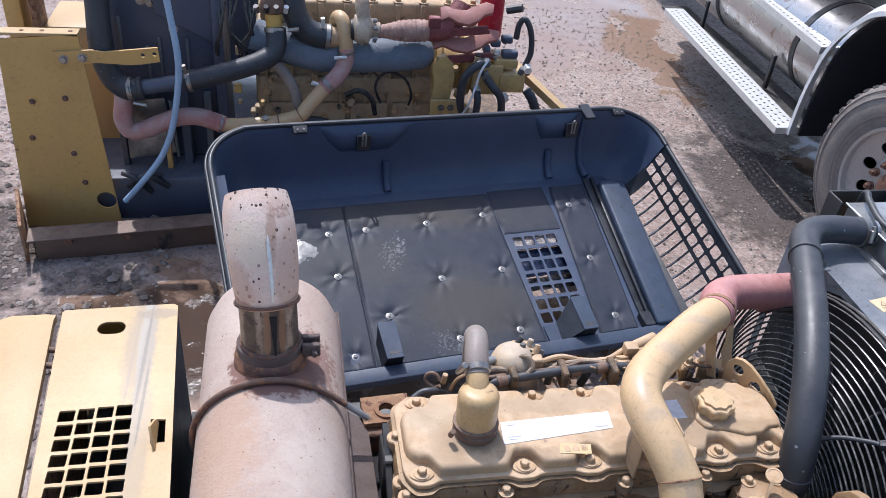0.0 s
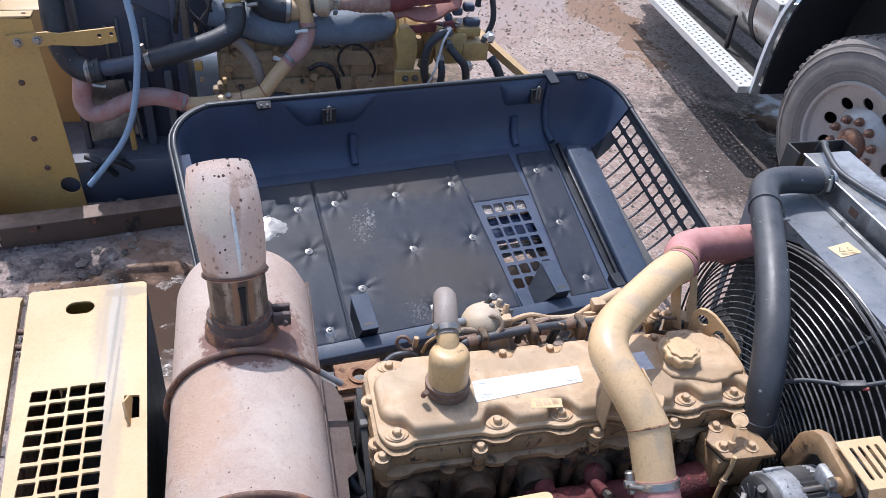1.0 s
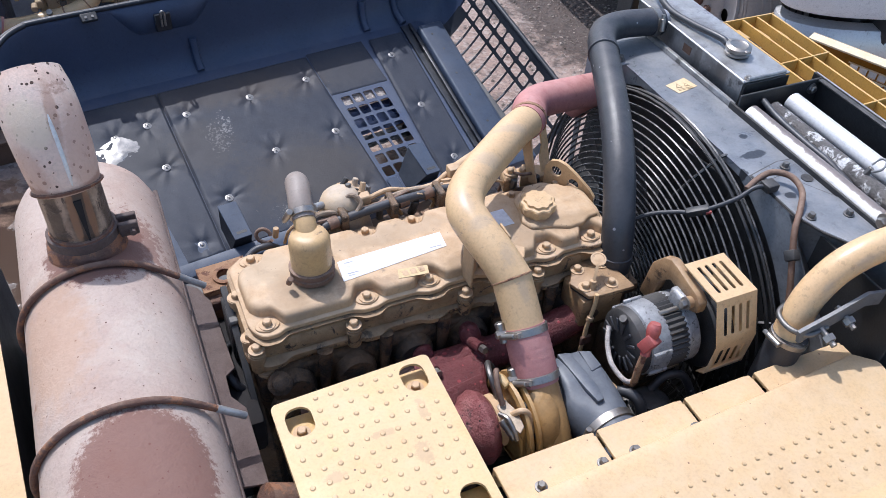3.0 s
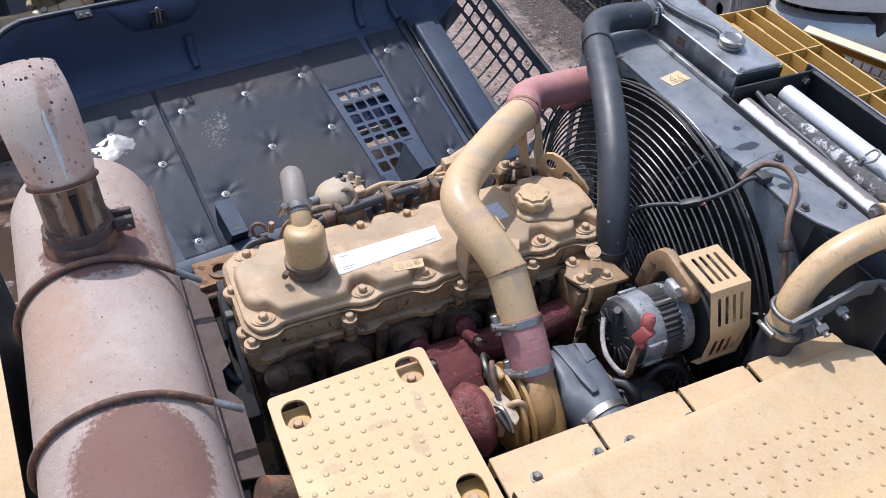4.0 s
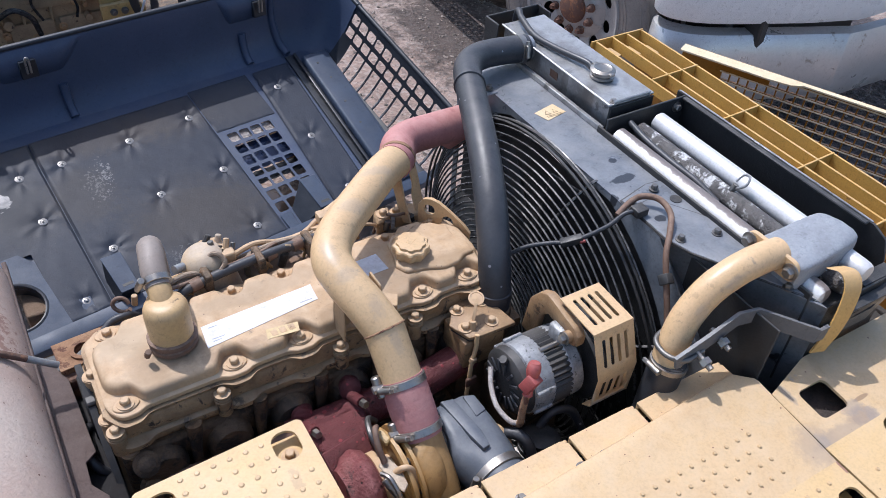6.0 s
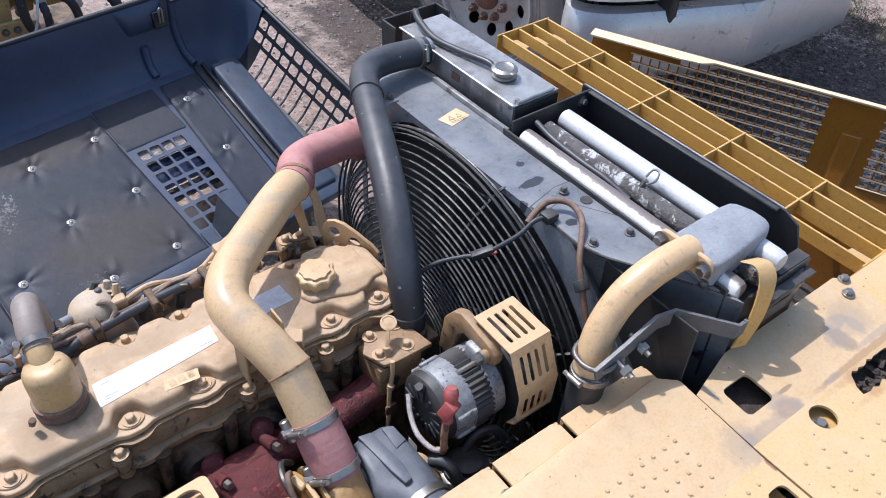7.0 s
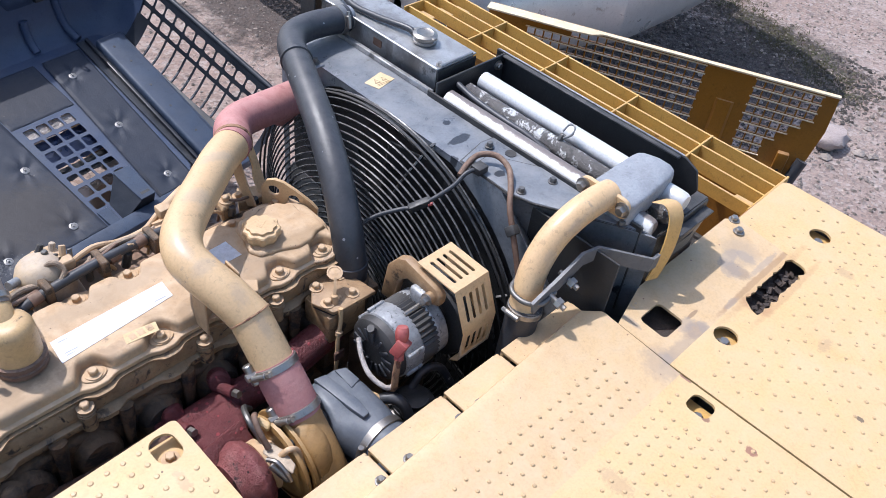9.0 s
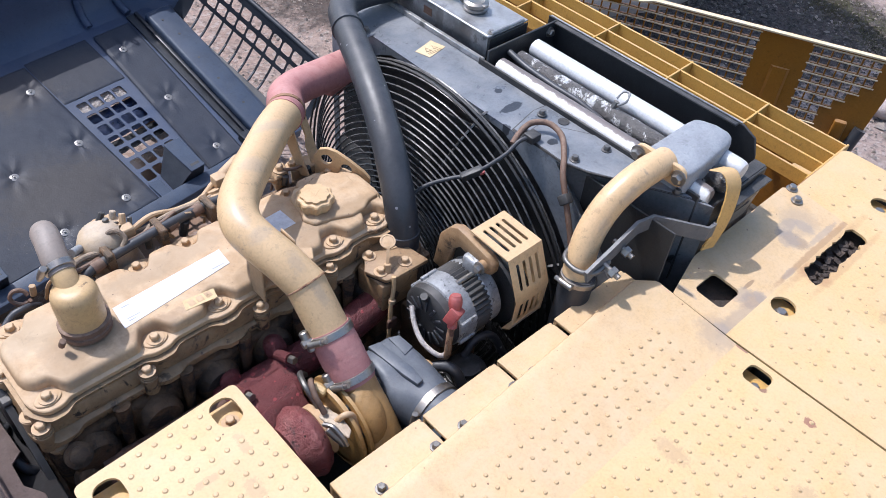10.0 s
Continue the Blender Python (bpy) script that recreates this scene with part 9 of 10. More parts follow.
    for k in range(4):
        part("sensor_plug", rod((-0.38 + 0.05 * k, 3.56, 1.29), (-0.39 + 0.055 * k, 3.53, 1.33), 0.014, 8), (M_ZINC, M_BLACK, M_ZINC, M_TREAD)[k], h)

    y = thing("coolant_tube", (-0.4, 3.45, 0.8), "tan steel tube joined by faded red hoses", "pipe")
    part("tube", tube([(-0.62, 3.455, 0.65), (-0.50, 3.455, 0.648), (-0.28, 3.455, 0.67)], 0.040, 20), M_PIPE, y)
    part("tube", tube([(-0.29, 3.455, 0.668), (-0.20, 3.46, 0.69), (-0.15, 3.465, 0.715), (-0.10, 3.49, 0.77), (-0.03, 3.52, 0.84), (0.0, 3.53, 0.87)], 0.043, 20), M_PIPE, y)
    part("joint_band", rod((-0.285, 3.455, 0.668), (-0.277, 3.455, 0.670), 0.0445, 20), M_RUST, y)
    part("joint_band", rod((-0.165, 3.463, 0.706), (-0.158, 3.464, 0.710), 0.0445, 20), M_RUSTPLATE, y)
    part("bung", rod((-0.36, 3.43, 0.70), (-0.36, 3.42, 0.715), 0.016, 10), M_ZINC, y)
    part("hose", tube([(-1.135, 3.50, 0.90), (-1.135, 3.47, 0.80), (-1.15, 3.455, 0.68), (-1.115, 3.45, 0.615), (-1.04, 3.45, 0.62), (-0.95, 3.45, 0.66), (-0.84, 3.45, 0.70), (-0.74, 3.45, 0.703), (-0.66, 3.455, 0.675), (-0.60, 3.455, 0.65)], 0.051, 20), M_PINKHOSE, y, "faded red hose")
    part("hose", tube([(-0.02, 3.525, 0.85), (0.05, 3.55, 0.91), (0.095, 3.58, 0.965), (0.112, 3.60, 1.03), (0.11, 3.61, 1.06)], 0.048, 20), M_PINKHOSE, y, "faded red hose")
    part("elbow", tube([(0.112, 3.61, 1.04), (0.108, 3.61, 1.12), (0.10, 3.62, 1.185), (0.085, 3.65, 1.225), (0.065, 3.70, 1.215), (0.055, 3.74, 1.15)], 0.041, 20), M_PIPE, y)
    clamp((0.0, 3.533, 0.872), (0.7, 0.3, 0.6), 0.0495, 0.022, y)
    clamp((0.112, 3.605, 1.045), (0, 0, 1), 0.0495, 0.022, y)
    clamp((-0.615, 3.455, 0.655), (1, 0, -0.3), 0.0515, 0.014, y)
    part("clamp_screw", rod((-0.06, 3.47, 0.90), (-0.09, 3.46, 0.915), 0.014, 8), M_TREAD, y)
    part("clamp_screw", rod((0.04, 3.55, 1.03), (0.11, 3.55, 1.035), 0.011, 8), M_TREAD, y)

    bl = thing("blue_hose", (-1.0, 3.35, 0.6), "thin pale blue hose hanging in a curve", "hose")
    part("hose", tube([(-0.85, 3.36, 1.62), (-0.825, 3.36, 1.36), (-0.805, 3.36, 1.1), (-0.825, 3.36, 0.90), (-0.88, 3.36, 0.66), (-0.96, 3.36, 0.48), (-1.09, 3.36, 0.31), (-1.19, 3.37, 0.19)], 0.018, 12), M_BLUEHOSE, bl)

    # bare engine
    e = thing("bare_engine", (0.3, 4.1, 0.35), "dusty tan bare diesel engine with pipes and cables", "engine")
    blk = part("block", box(-0.42, 0.70, 3.84, 4.5, 0.36, 0.98, 0.03, 2), M_OLDENGINE, e)
    for k in range(4):
        part("side_cover", box(-0.38 + 0.27 * k, -0.14 + 0.27 * k, 3.815, 3.85, 0.44, 0.62, 0.012, 2), M_OLDENGINE, blk)
    part("rail_ledge", box(-0.40, 0.68, 3.79, 3.85, 0.70, 0.80, 0.015, 2), M_OLDENGINE, blk)
    for k in range(7):
        part("cast_rib", box(-0.36 + 0.15 * k, -0.345 + 0.15 * k, 3.80, 3.85, 0.62, 0.95, 0.004, 1), M_OLDENGINE, blk)
        piece("bolt", BOLT_TAN, pose(-0.31 + 0.15 * k, 3.812, 0.53 + 0.04 * (k % 2), 90, 0, 0) @ Matrix.Scale(1.6, 4), blk)
    part("head", box(-0.40, 0.70, 3.87, 4.4, 0.98, 1.10, 0.015, 2), M_OLDENGINE, e)
    part("cover", box(-0.38, 0.95, 3.90, 4.35, 1.10, 1.24, 0.025, 3), M_ENGINE, e)
    for k in range(9):
        piece("bolt", BOLT_TAN, pose(-0.33 + 0.155 * k, 3.925, 1.24) @ Matrix.Scale(2, 4), e)
        part("bolt_boss", box(-0.35 + 0.155 * k, -0.315 + 0.155 * k, 3.885, 3.91, 1.10, 1.235, 0.006, 1), M_ENGINE, e)
    part("intake_hose", tube([(-0.22, 3.72, 1.62), (-0.20, 3.68, 1.40), (-0.185, 3.65, 1.28), (-0.14, 3.64, 1.18), (-0.07, 3.64, 1.135), (0.02, 3.64, 1.12)], 0.072, 24), M_RUBBER, e, "thick black intake hose")
    clamp((0.005, 3.64, 1.12), (1, 0, -0.1), 0.0735, 0.024, e)
    part("clamp_screw", rod((-0.02, 3.60, 1.20), (-0.025, 3.59, 1.25), 0.012, 8), M_TREAD, e)
    part("intake_neck", rod((0.01, 3.64, 1.12), (0.07, 3.65, 1.12), 0.06, 18), M_ENGINE, e)
    part("heat_sleeve", tube([(-0.42, 3.72, 1.10, 0.09), (-0.26, 3.70, 1.05, 0.10), (-0.05, 3.69, 1.0, 0.105), (0.2, 3.69, 0.99, 0.10), (0.42, 3.69, 1.0, 0.10), (0.58, 3.70, 1.01, 0.095), (0.62, 3.71, 1.01, 0.06)], 0.1, 20), M_SLEEVE, e, "grey-blue heat sleeve over the manifold")
    part("bellows", tube([(0.29, 3.62, 1.165, 0.036), (0.34, 3.62, 1.17, 0.042), (0.40, 3.62, 1.172, 0.055), (0.45, 3.62, 1.175, 0.062), (0.54, 3.62, 1.178, 0.064), (0.60, 3.62, 1.18, 0.058)], 0.06, 20, 8, ripple=(0.03, 0.04)), M_BELLOWS, e, "rust-coloured exhaust bellows")
    part("outlet_elbow", tube([(0.59, 3.62, 1.18), (0.66, 3.62, 1.185), (0.74, 3.66, 1.22), (0.80, 3.72, 1.30)], 0.062, 18), M_REDIRON, e, "rusty red outlet elbow")
    part("clamp_block", box(0.58, 0.65, 3.55, 3.60, 1.22, 1.28, 0.006, 1), M_REDIRON, e)
    tu = part("turbo", lathe([(0.03, -0.07), (0.075, -0.055), (0.092, -0.02), (0.092, 0.015), (0.06, 0.035), (0.05, 0.06)], 24, Matrix.Translation((0.215, 3.62, 1.185)) @ pose(0, 0, 0, 0, 90, 0)), M_MOTTLEDTAN, e)
    part("centre_housing", rod((0.23, 3.62, 1.19), (0.30, 3.62, 1.175), 0.045, 14, None, 0.006), M_MOTTLEDTAN, tu)
    part("turbo_outlet", tube([(0.21, 3.60, 1.24), (0.20, 3.62, 1.31), (0.20, 3.66, 1.36)], 0.04, 14), M_MOTTLEDTAN, tu)
    part("compressor_gap", rod((0.135, 3.63, 1.17), (0.16, 3.63, 1.17), 0.06, 16), M_BLACK, tu)
    for k in range(6):
        a = math.tau * k / 6
        part("nut", rod((0.262, 3.60 + 0.05 * math.sin(a), 1.18 + 0.06 * math.cos(a)), (0.285, 3.595 + 0.05 * math.sin(a), 1.18 + 0.06 * math.cos(a)), 0.011, 6), M_ZINC, tu)
    wavy = [(0.0, 0.05), (0.06, 0.065), (0.12, 0.03), (0.20, 0.01), (0.28, 0.03), (0.33, 0.06), (0.40, 0.07), (0.42, 0.12), (0.36, 0.14), (0.27, 0.12), (0.20, 0.10), (0.12, 0.11), (0.06, 0.135), (0.01, 0.13)]
    for x0, z0, sc in ((0.63, 1.00, 0.98), (0.66, 1.17, 0.78)):
        mp = part("mounting_plate", slab([(x * sc, y2 * 1.1) for x, y2 in wavy], 0.0, 0.03, 0.006, 2, m=Matrix.Translation((x0, 3.56, z0 + 0.03)) @ pose(0, 0, 0, 38, -6, 0)), M_REDPLATE, e, "wavy red-brown mounting plate")
        part("web", slab([(x * sc, y2) for x, y2 in ((0.02, 0.0), (0.38, 0.0), (0.36, 0.05), (0.04, 0.05))], 0.0, 0.02, 0.004, 1, m=Matrix.Translation((x0, 3.60, z0 - 0.02)) @ pose(0, 0, 0, 90, -6, 0)), M_REDIRON, mp)
    part("wire_loop", tube([(0.34, 3.74, 0.66), (0.30, 3.70, 0.78), (0.33, 3.68, 0.87), (0.41, 3.68, 0.89), (0.49, 3.69, 0.83), (0.53, 3.72, 0.72), (0.52, 3.75, 0.64)], 0.008, 8), M_WIRE, e)
    part("wire", tube([(0.12, 3.72, 0.72), (0.20, 3.70, 0.76), (0.28, 3.71, 0.70), (0.31, 3.74, 0.58)], 0.016, 8), M_WIRE, e)
    part("wire", tube([(0.14, 3.76, 0.93), (0.22, 3.72, 0.86), (0.27, 3.72, 0.88), (0.33, 3.74, 0.83)], 0.006, 8), M_WIRE, e)
    part("drain_pipe", tube([(-0.40, 3.66, 1.0), (-0.27, 3.60, 0.94), (-0.20, 3.56, 0.84), (-0.16, 3.55, 0.70)], 0.032, 14), M_GREYHOSE, e, "grey bent drain hose")
    part("drain_end", tube([(-0.14, 3.50, 0.66), (-0.05, 3.50, 0.65), (0.0, 3.51, 0.63)], 0.028, 12), M_RUBBER, e)
    rnd = random.Random(21)
    for k in range(26):
        x, z = rnd.uniform(-0.5, 0.66), rnd.uniform(0.5, 0.93)
        y0 = 3.80 if x > -0.42 else 3.70
        part("bolt_boss", rod((x, y0 + 0.04, z), (x, y0 - 0.02, z), rnd.uniform(0.012, 0.03), 10, None, 0.004), rnd.choice((M_OLDENGINE, M_ENGINE, M_DARKSTEEL, M_OLDENGINE)), blk)
    for k in range(9):
        x, z = rnd.uniform(-0.55, -0.35), rnd.uniform(0.62, 1.25)
        part("bracket_clip", box(x, x + rnd.uniform(0.02, 0.05), 3.66, 3.70, z, z + rnd.uniform(0.02, 0.06), 0.004, 1), rnd.choice((M_RUSTPLATE, M_GREYBAR, M_OLDYELLOW, M_ENGINE)), e)
    for k in range(7):
        x = -0.60 + 0.035 * k
        part("wire", tube([(x, 3.68, 1.30), (x + rnd.uniform(-.05, .05), 3.64, 1.15), (x + rnd.uniform(-.08, .08), 3.66, 1.02), (x + rnd.uniform(-.05, .05), 3.70, 0.86)], 0.009, 8), M_WIRE, e)

    p = thing("hydraulic_pump", (0.9, 3.9, 0.6), "yellow hydraulic pump with valve blocks and hoses", "pump")
    part("bell_housing", lathe([(0.10, 0), (0.20, 0.0), (0.20, 0.03), (0.16, 0.05), (0.15, 0.16), (0.19, 0.18), (0.19, 0.22)], 28, Matrix.Translation((0.66, 3.80, 0.90)) @ pose(0, 0, 0, 0, 90, 0)), M_OCHRE, p)
    part("arch_casting", sheet([(0.63, 0.76), (0.74, 0.76), (0.76, 0.90), (0.745, 1.0), (0.70, 1.045), (0.655, 1.03), (0.625, 0.97), (0.64, 0.86)], [], 0.0, 0.06, lambda x, y2, t: (x, 3.62 - t, y2)), M_OCHRE, p)
    fp = part("foot_plate", slab([(0.62, 0.0), (0.86, 0.0), (0.86, 0.12), (0.80, 0.16), (0.62, 0.16)], 0.0, 0.03, 0.004, 1, m=pose(0, 3.55, 0.62, 90, 0, 0)), M_OCHRE, p)
    for x in (0.685, 0.745):
        for z in (0.675, 0.735):
            piece("bolt", BOLT_DARK, pose(x, 3.519, z, 90, 0, 0) @ Matrix.Scale(1.9, 4), fp)
    vb = part("valve_block", box(0.88, 1.06, 3.56, 3.78, 0.80, 0.99, 0.012, 2), M_OCHRE, p)
    part("valve_block", box(1.04, 1.20, 3.55, 3.74, 0.82, 0.94, 0.010, 2), M_OCHRE, p)
    part("valve_block", box(1.00, 1.15, 3.58, 3.76, 0.965, 1.02, 0.008, 2), M_OCHRE, p)
    part("side_flange", slab([(0.0, -0.10), (0.03, -0.10), (0.10, 0.09), (0.0, 0.12)], 0.0, 0.02, 0.003, 1, m=pose(0.87, 3.57, 0.93, 90, 0, 0)), M_COVERPAINT, vb)
    for x, y2, z, r2, mt in ((0.80, 3.66, 1.00, 0.030, M_OCHRE), (0.86, 3.62, 1.02, 0.022, M_GREYBAR), (0.90, 3.60, 1.03, 0.02, M_DARKSTEEL), (0.95, 3.62, 1.03, 0.026, M_OCHRE), (1.0, 3.60, 1.04, 0.018, M_ZINC),
                          (0.84, 3.60, 0.88, 0.025, M_OCHRE), (1.17, 3.57, 0.96, 0.02, M_GREYBAR), (1.22, 3.60, 0.95, 0.022, M_RUST), (0.77, 3.62, 0.94, 0.022, M_OCHRE), (0.80, 3.60, 0.80, 0.028, M_OCHRE)):
        part("port_cap", lathe([(r2, 0), (r2, 0.03), (r2 * 0.75, 0.035), (r2 * 0.75, 0.05)], 8, pose(x, y2, z - 0.02, 25, 0, 0)), mt, p)
    for x, y2, z, w in ((1.05, 3.60, 1.02, 0.10), (0.98, 3.62, 1.08, 0.06), (1.06, 3.68, 1.08, 0.07), (0.93, 3.60, 1.05, 0.045)):
        part("solenoid", box(x, x + w, y2, y2 + 0.06, z, z + 0.045, 0.014, 3), M_NAVY, p, "black solenoid connector")
    part("tag", box(1.00, 1.03, 3.595, 3.60, 1.035, 1.075, 0.001, 1), M_WHITE, p)
    part("hose", tube([(0.94, 3.56, 1.02), (0.87, 3.52, 1.0), (0.81, 3.51, 0.93), (0.80, 3.52, 0.80), (0.82, 3.55, 0.66)], 0.026, 14), M_RUBBER, p)
    part("hose", tube([(0.945, 3.55, 0.93), (0.99, 3.50, 0.88), (1.04, 3.49, 0.82), (1.06, 3.50, 0.72), (1.05, 3.54, 0.60)], 0.024, 14), M_RUBBER, p)
    part("hose", tube([(0.90, 3.53, 0.84), (0.905, 3.50, 0.78), (0.90, 3.50, 0.70), (0.89, 3.53, 0.58)], 0.022, 14, ripple=(0.03, 0.08)), M_RUBBER, p)
    part("hose", tube([(1.22, 3.56, 0.84), (1.26, 3.53, 0.78), (1.30, 3.52, 0.68), (1.33, 3.54, 0.58)], 0.030, 14, ripple=(0.035, 0.06)), M_RUBBER, p)
    part("hose", tube([(1.12, 3.60, 1.15), (1.13, 3.60, 1.24), (1.16, 3.59, 1.27), (1.20, 3.58, 1.20), (1.215, 3.57, 1.08), (1.19, 3.57, 0.99)], 0.018, 12), M_RUBBER, p)
    for x, z in ((0.945, 0.945), (0.90, 0.85), (1.08, 0.80), (0.94, 1.025), (1.20, 0.99)):
        part("hose_nut", rod((x, 3.56, z), (x, 3.52, z - 0.012), 0.026, 6), rnd.choice((M_TREAD, M_GREYBAR)), p)
    part("cable", tube([(0.95, 3.52, 1.05), (0.90, 3.49, 0.98), (0.875, 3.48, 0.88), (0.84, 3.48, 0.76), (0.78, 3.50, 0.64)], 0.007, 8), M_WHITE, p, "thin pale cable")
    part("red_canister", lathe([(0.07, 0), (0.075, 0.02), (0.075, 0.30), (0.04, 0.34), (0, 0.34)], 20, pose(1.0, 3.80, 1.08)), M_REDCAN, p, "glossy red filter canister")
    part("sensor", rod((1.06, 3.66, 1.30), (1.14, 3.62, 1.33), 0.025, 8), M_BLACK, p)
    c = thing("machine_cover", (-1.6, 4.3, 0.35), "tan cover panel behind the radiator pack", "cover panel")
    part("panel", box(-1.62, -1.26, 3.95, 4.4, 0.2, 1.03, 0.02, 2), M_COVERPAINT, c)
    part("upright", box(-1.80, -1.70, 3.9, 4.2, 0.2, 1.6, 0.02, 2), M_OLDYELLOW, c)
    part("upright", box(-1.66, -1.62, 3.9, 4.1, 0.2, 1.6, 0.02, 2), M_RUSTPLATE, c)


other_machine()


# ---- parked truck ----
def truck():
    w = thing("parked_truck", (4.0, 4.0, 0.0), "white heavy truck with chrome wheel, fuel tank and tread steps", "truck")
    X, hy, hz, R = 3.20, 2.62, 0.655, 0.62
    WB = Matrix.Translation((X, hy, hz)) @ pose(0, 0, 0, 0, 0, 10)
    def yr(dx=0.0):
        return WB @ Matrix.Translation((dx, 0, 0)) @ pose(0, 0, 0, 0, -90, 0)
    tyre = lathe([(0.365, 0.00), (0.385, 0.012), (0.46, 0.026), (0.55, 0.018), (0.598, -0.018), (R, -0.055), (R, -0.30), (0.58, -0.33), (0.36, -0.32)], 72, yr(), caps=False)
    wheel = part("front_wheel", tyre, M_TYRE, w, "dusty worn truck tyre on a polished wheel")
    for k in range(3):
        part("tread_groove", lathe([(R + 0.003, 0), (R + 0.003, -0.012), (R - 0.01, -0.012), (R - 0.01, 0)], 64, yr(0.10 + 0.065 * k), caps=False), M_RUBBER, wheel)
    for rr, hh in ((0.405, 0.0145), (0.43, 0.020), (0.535, 0.0185), (0.575, 0.002)):
        part("sidewall_ridge", lathe([(rr, hh), (rr + 0.003, hh + 0.005), (rr + 0.008, hh + 0.005), (rr + 0.012, hh)], 72, yr(), caps=False), M_TYRE, wheel)
    for k in range(54):
        a = 360 * k / 54
        part("tread_lug", moved(box(-0.022, 0.022, -0.018, 0.018, R - 0.02, R + 0.004, 0), WB @ Matrix.Translation((0.055, 0, 0)) @ pose(0, 0, 0, a, 0, 0)), M_TYRE, wheel)
    disc = [circle(0.245 * math.cos(math.tau * k / 10 + 0.2), 0.245 * math.sin(math.tau * k / 10 + 0.2), 0.038, 14) for k in range(10)]
    disc.append(circle(0, 0, 0.09, 24))
    def dish(x, y, t):
        r = math.hypot(x, y)
        d = -0.02 - 0.05 * max(0.0, min(1.0, (0.33 - r) / 0.12)) + 0.055 * max(0.0, min(1.0, (0.195 - r) / 0.04))
        return WB @ Vector((-(d + t), x, y))
    b = sheet(circle(0, 0, 0.36, 48), disc, -0.008, 0.0, None)
    bmesh.ops.subdivide_edges(b, edges=b.edges[:], cuts=2, use_grid_fill=True)
    for v in b.verts:
        v.co = dish(*v.co)
    rim = part("rim", b, M_RIM, wheel, "ten-hole polished metal rim")
    part("rim_lip", lathe([(0.345, -0.03), (0.350, 0.014), (0.366, 0.020), (0.374, 0.002)], 56, yr(), caps=False), M_RIM, wheel)
    part("rim_barrel", lathe([(0.345, -0.02), (0.345, -0.28), (0.1, -0.28)], 40, yr(), caps=False), M_BLACK, wheel)
    part("hub", lathe([(0.098, -0.06), (0.098, 0.02), (0.082, 0.04), (0.055, 0.05), (0, 0.054)], 28, yr(0.02)), M_RUST, wheel)
    nut = finish(lathe([(0.028, 0), (0.028, 0.01), (0.022, 0.014), (0.022, 0.03), (0.016, 0.034), (0.013, 0.034), (0.013, 0.048)], 8), "wheel_nut", M_RUST)
    for k in range(10):
        a = math.tau * (k + 0.5) / 10
        piece("wheel_nut", nut, WB @ Matrix.Translation((0.016, 0.148 * math.cos(a), 0.148 * math.sin(a))) @ pose(0, 0, 0, 0, -90, 0), wheel)
    # fuel tank along the frame
    tz, tx, tr = 0.86, 3.78, 0.36
    tank = part("fuel_tank", lathe([(0, 0), (0.30, 0.0), (0.34, 0.015), (tr, 0.05), (tr, 2.75), (0.34, 2.785), (0.30, 2.8), (0, 2.8)], 56, aim((tx, 3.82, tz), (tx, 7, tz))), M_TANK, w, "stained bare metal fuel tank")
    for y in (4.24, 5.5, 6.3):
        part("tank_strap", lathe([(tr, 0), (tr + 0.006, 0), (tr + 0.006, 0.06), (tr, 0.06)], 48, aim((tx, y, tz), (tx, 9, tz))), M_BLACK, tank, "black tank strap")
    def tread(x0, x1, y0, y1, z):
        ho = []
        ny = int((y1 - y0 - 0.06) / 0.062)
        for j in range(ny):
            for i in range(3):
                cx = x0 + (x1 - x0) * (0.22 + 0.28 * i)
                ho.append(circle(cx, y0 + 0.05 + 0.062 * j + (0.031 if i == 1 else 0), 0.011, 8))
        bb = sheet([(x0, y0), (x1, y0), (x1, y1), (x0, y1)], ho, z - 0.004, z)
        box(x0, x0 + 0.006, y0, y1, z - 0.05, z - 0.003, 0.001, 1, bb)
        box(x0, x1, y0, y0 + 0.006, z - 0.05, z - 0.003, 0.001, 1, bb)
        for v in bb.verts:
            v.co.x += 0.058 * (v.co.y - y0)
        return bb
    part("lower_step", tread(3.055, 3.235, 3.63, 6.0, 0.545), M_TREAD, w, "perforated bright metal tread step")
    part("upper_step", tread(3.335, 3.545, 3.85, 6.6, 1.04), M_TREAD, w, "perforated bright metal tread step")
    for y in (4.4, 5.6):
        part("step_hanger", box(3.38, 3.41, y, y + 0.04, 0.48, 0.75, 0.006, 1), M_BLACK, w)
    part("step_tray", box(3.30, 3.56, 3.70, 6.3, 0.44, 0.47, 0.004, 1), M_BLACK, w, "black tray behind the step")
    # wheel arch: white lip, black liner
    arch = smooth2([(3.60, 0.50), (3.59, 0.75), (3.566, 0.93), (3.50, 1.16), (3.35, 1.36), (3.13, 1.51), (2.6, 1.60)], 5)
    def strip(x0, x1, dz, flare=0.0):
        b = bmesh.new()
        rows = []
        for k, (y, z) in enumerate(arch):
            p0, p1 = arch[max(k - 1, 0)], arch[min(k + 1, len(arch) - 1)]
            d = Vector((p1[0] - p0[0], p1[1] - p0[1])).normalized()
            ny, nz = d.y, -d.x
            ny, nz = (-ny, -nz) if nz > 0 else (ny, nz)
            rows.append([b.verts.new(q) for q in ((x0, y, z), (x1, y - ny * flare, z - nz * flare), (x1, y - ny * (dz + flare), z - nz * (dz + flare)), (x0, y - ny * dz, z - nz * dz))])
        for r0, r1 in zip(rows, rows[1:]):
            for k in range(4):
                b.faces.new((r0[k], r0[(k + 1) % 4], r1[(k + 1) % 4], r1[k]))
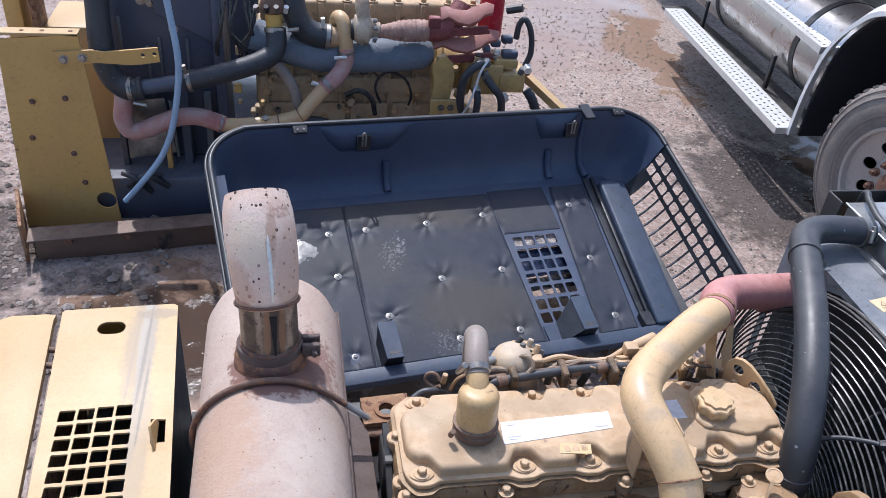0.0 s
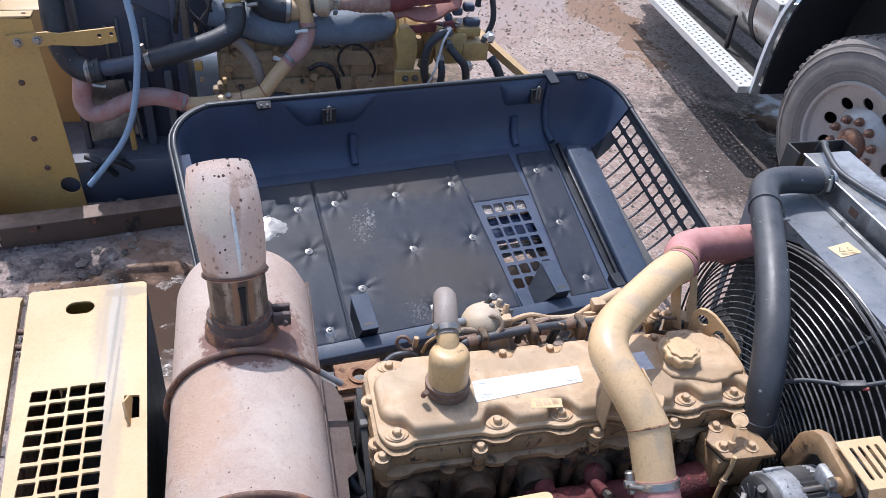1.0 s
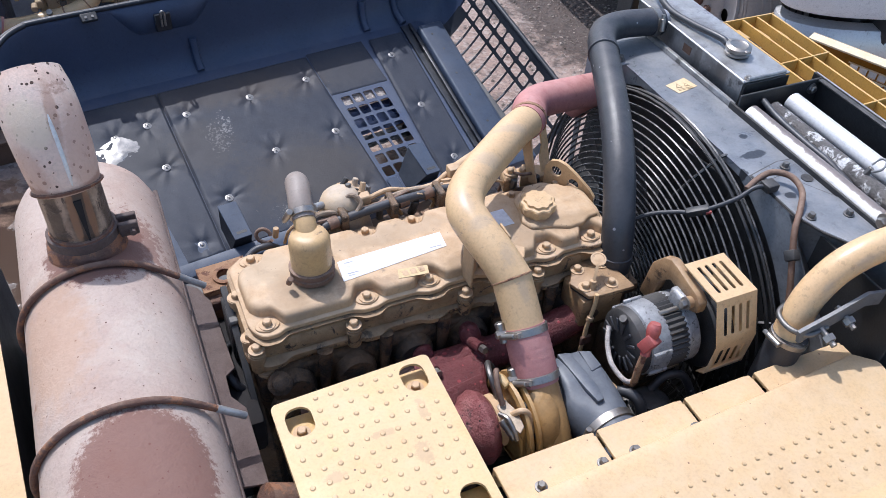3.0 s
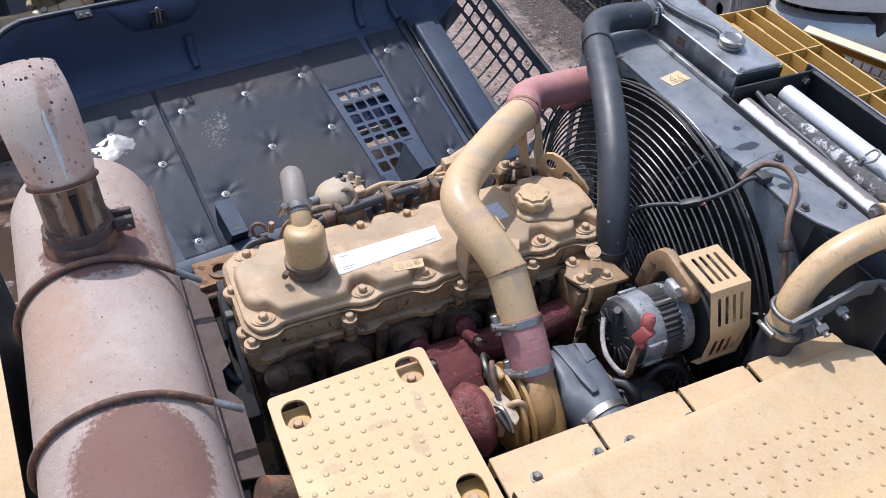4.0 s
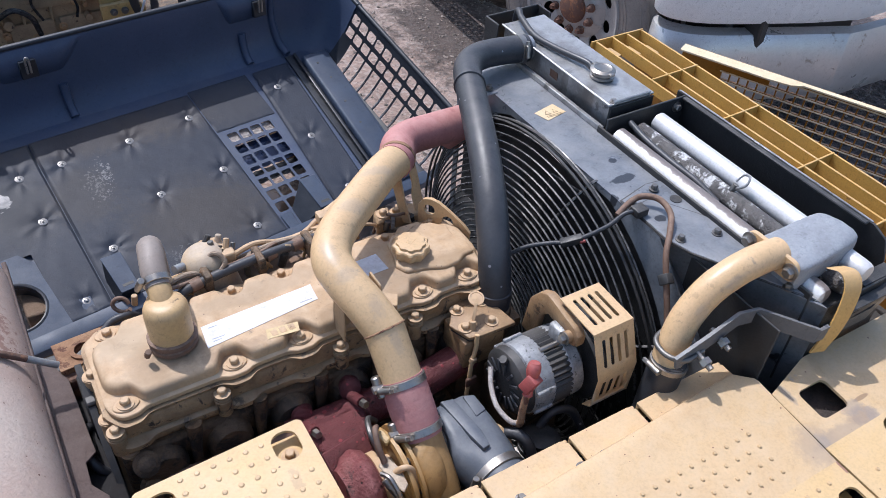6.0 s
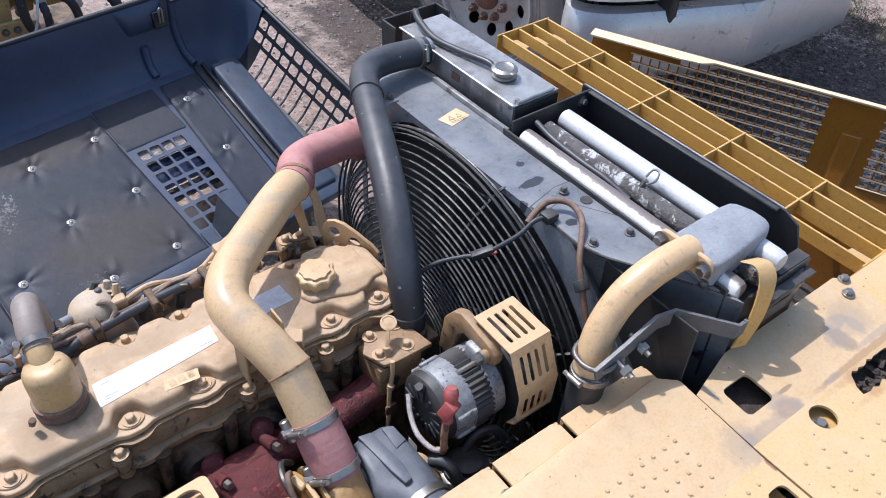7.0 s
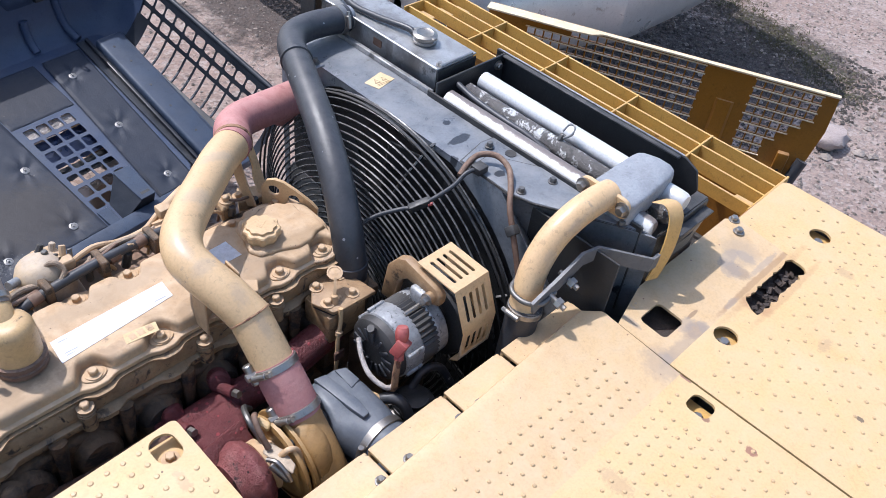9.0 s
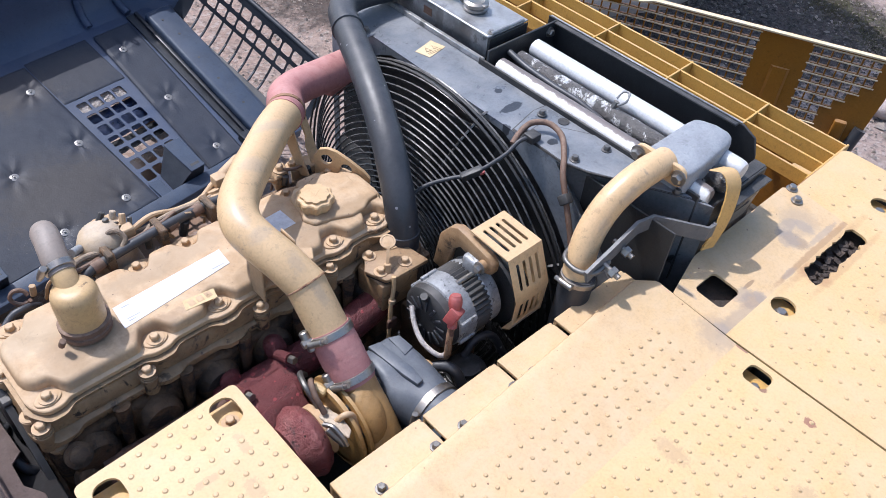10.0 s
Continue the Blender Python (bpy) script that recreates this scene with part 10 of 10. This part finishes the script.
        b.faces.new(rows[0])
        b.faces.new(rows[-1])
        return b
    part("fender_lip", strip(3.14, 3.22, 0.03, 0.05), M_TRUCK, w, "white wheel-arch lip")
    part("fender_liner", strip(3.221, 3.75, 0.02), M_RUBBER, w, "black wheel-arch liner")
    part("wheel_well", box(3.68, 3.74, 1.6, 3.56, 0.25, 1.6, 0.01, 1), M_BLACK, w)
    # nose: bonnet skirt and chrome bumper follow one curve in plan
    plan = smooth2([(3.60, 2.06), (3.32, 2.05), (3.23, 1.96), (3.25, 1.85), (3.40, 1.72), (3.75, 1.56), (4.12, 1.405), (4.22, 1.375), (4.6, 1.36), (5.2, 1.36)], 6)
    def skirt(levels):
        b = bmesh.new()
        rows = [[b.verts.new((x + g * 0.9, y + g * 0.6, z + (0.05 * max(0.0, (x - 3.9)) if lift else 0))) for x, y in plan] for z, g, lift in levels]
        for r0, r1 in zip(rows, rows[1:]):
            for k in range(len(r0) - 1):
                b.faces.new((r0[k], r0[k + 1], r1[k + 1], r1[k]))
        bmesh.ops.recalc_face_normals(b, faces=b.faces[:])
        bmesh.ops.solidify(b, geom=b.faces[:], thickness=0.006)
        return b
    part("bumper", skirt(((0.40, 0.06, 0), (0.43, 0.02, 0), (0.50, 0.0, 0), (0.66, 0.0, 0), (0.76, 0.015, 0), (0.82, 0.05, 0), (0.835, 0.12, 0))), M_CHROME, w, "dull chrome wrap-round bumper")
    nose = part("bonnet_side", skirt(((0.90, 0.10, 1), (0.905, 0.03, 1), (0.94, 0.01, 1), (1.1, 0.0, 1), (1.4, 0.02, 1), (1.62, 0.08, 1), (1.70, 0.2, 1))), M_TRUCK, w, "white bonnet side with amber marker")
    part("marker_lamp", box(3.205, 3.235, 1.80, 1.93, 1.20, 1.27, 0.02, 3), M_AMBER, nose, "amber side marker")
    part("marker_lamp", box(3.21, 3.235, 1.84, 1.95, 1.12, 1.15, 0.008, 2), M_BAKELITE, nose)
    part("under_nose", box(3.6, 4.8, 1.75, 2.6, 0.35, 1.0, 0.03, 1), M_BLACK, w)
    part("cab", box(3.42, 5.92, 3.2, 7.5, 1.62, 3.05, 0.08, 3), M_TRUCK, w)
    part("bonnet", slab([(3.45, 1.75), (3.7, 1.56), (5.35, 1.46), (5.60, 1.56), (5.80, 2.0), (5.86, 3.18), (3.45, 3.18)], 1.64, 2.10, 0.08, 3), M_TRUCK, w)
    part("chassis", box(3.9, 4.7, 2.6, 9.0, 0.55, 1.1, 0.02, 1), M_BLACK, w)
    return w


def smooth2(pts, n):
    return [(v.x, v.y) for v in smooth_path([(x, y, 0) for x, y in pts], n)]


truck()
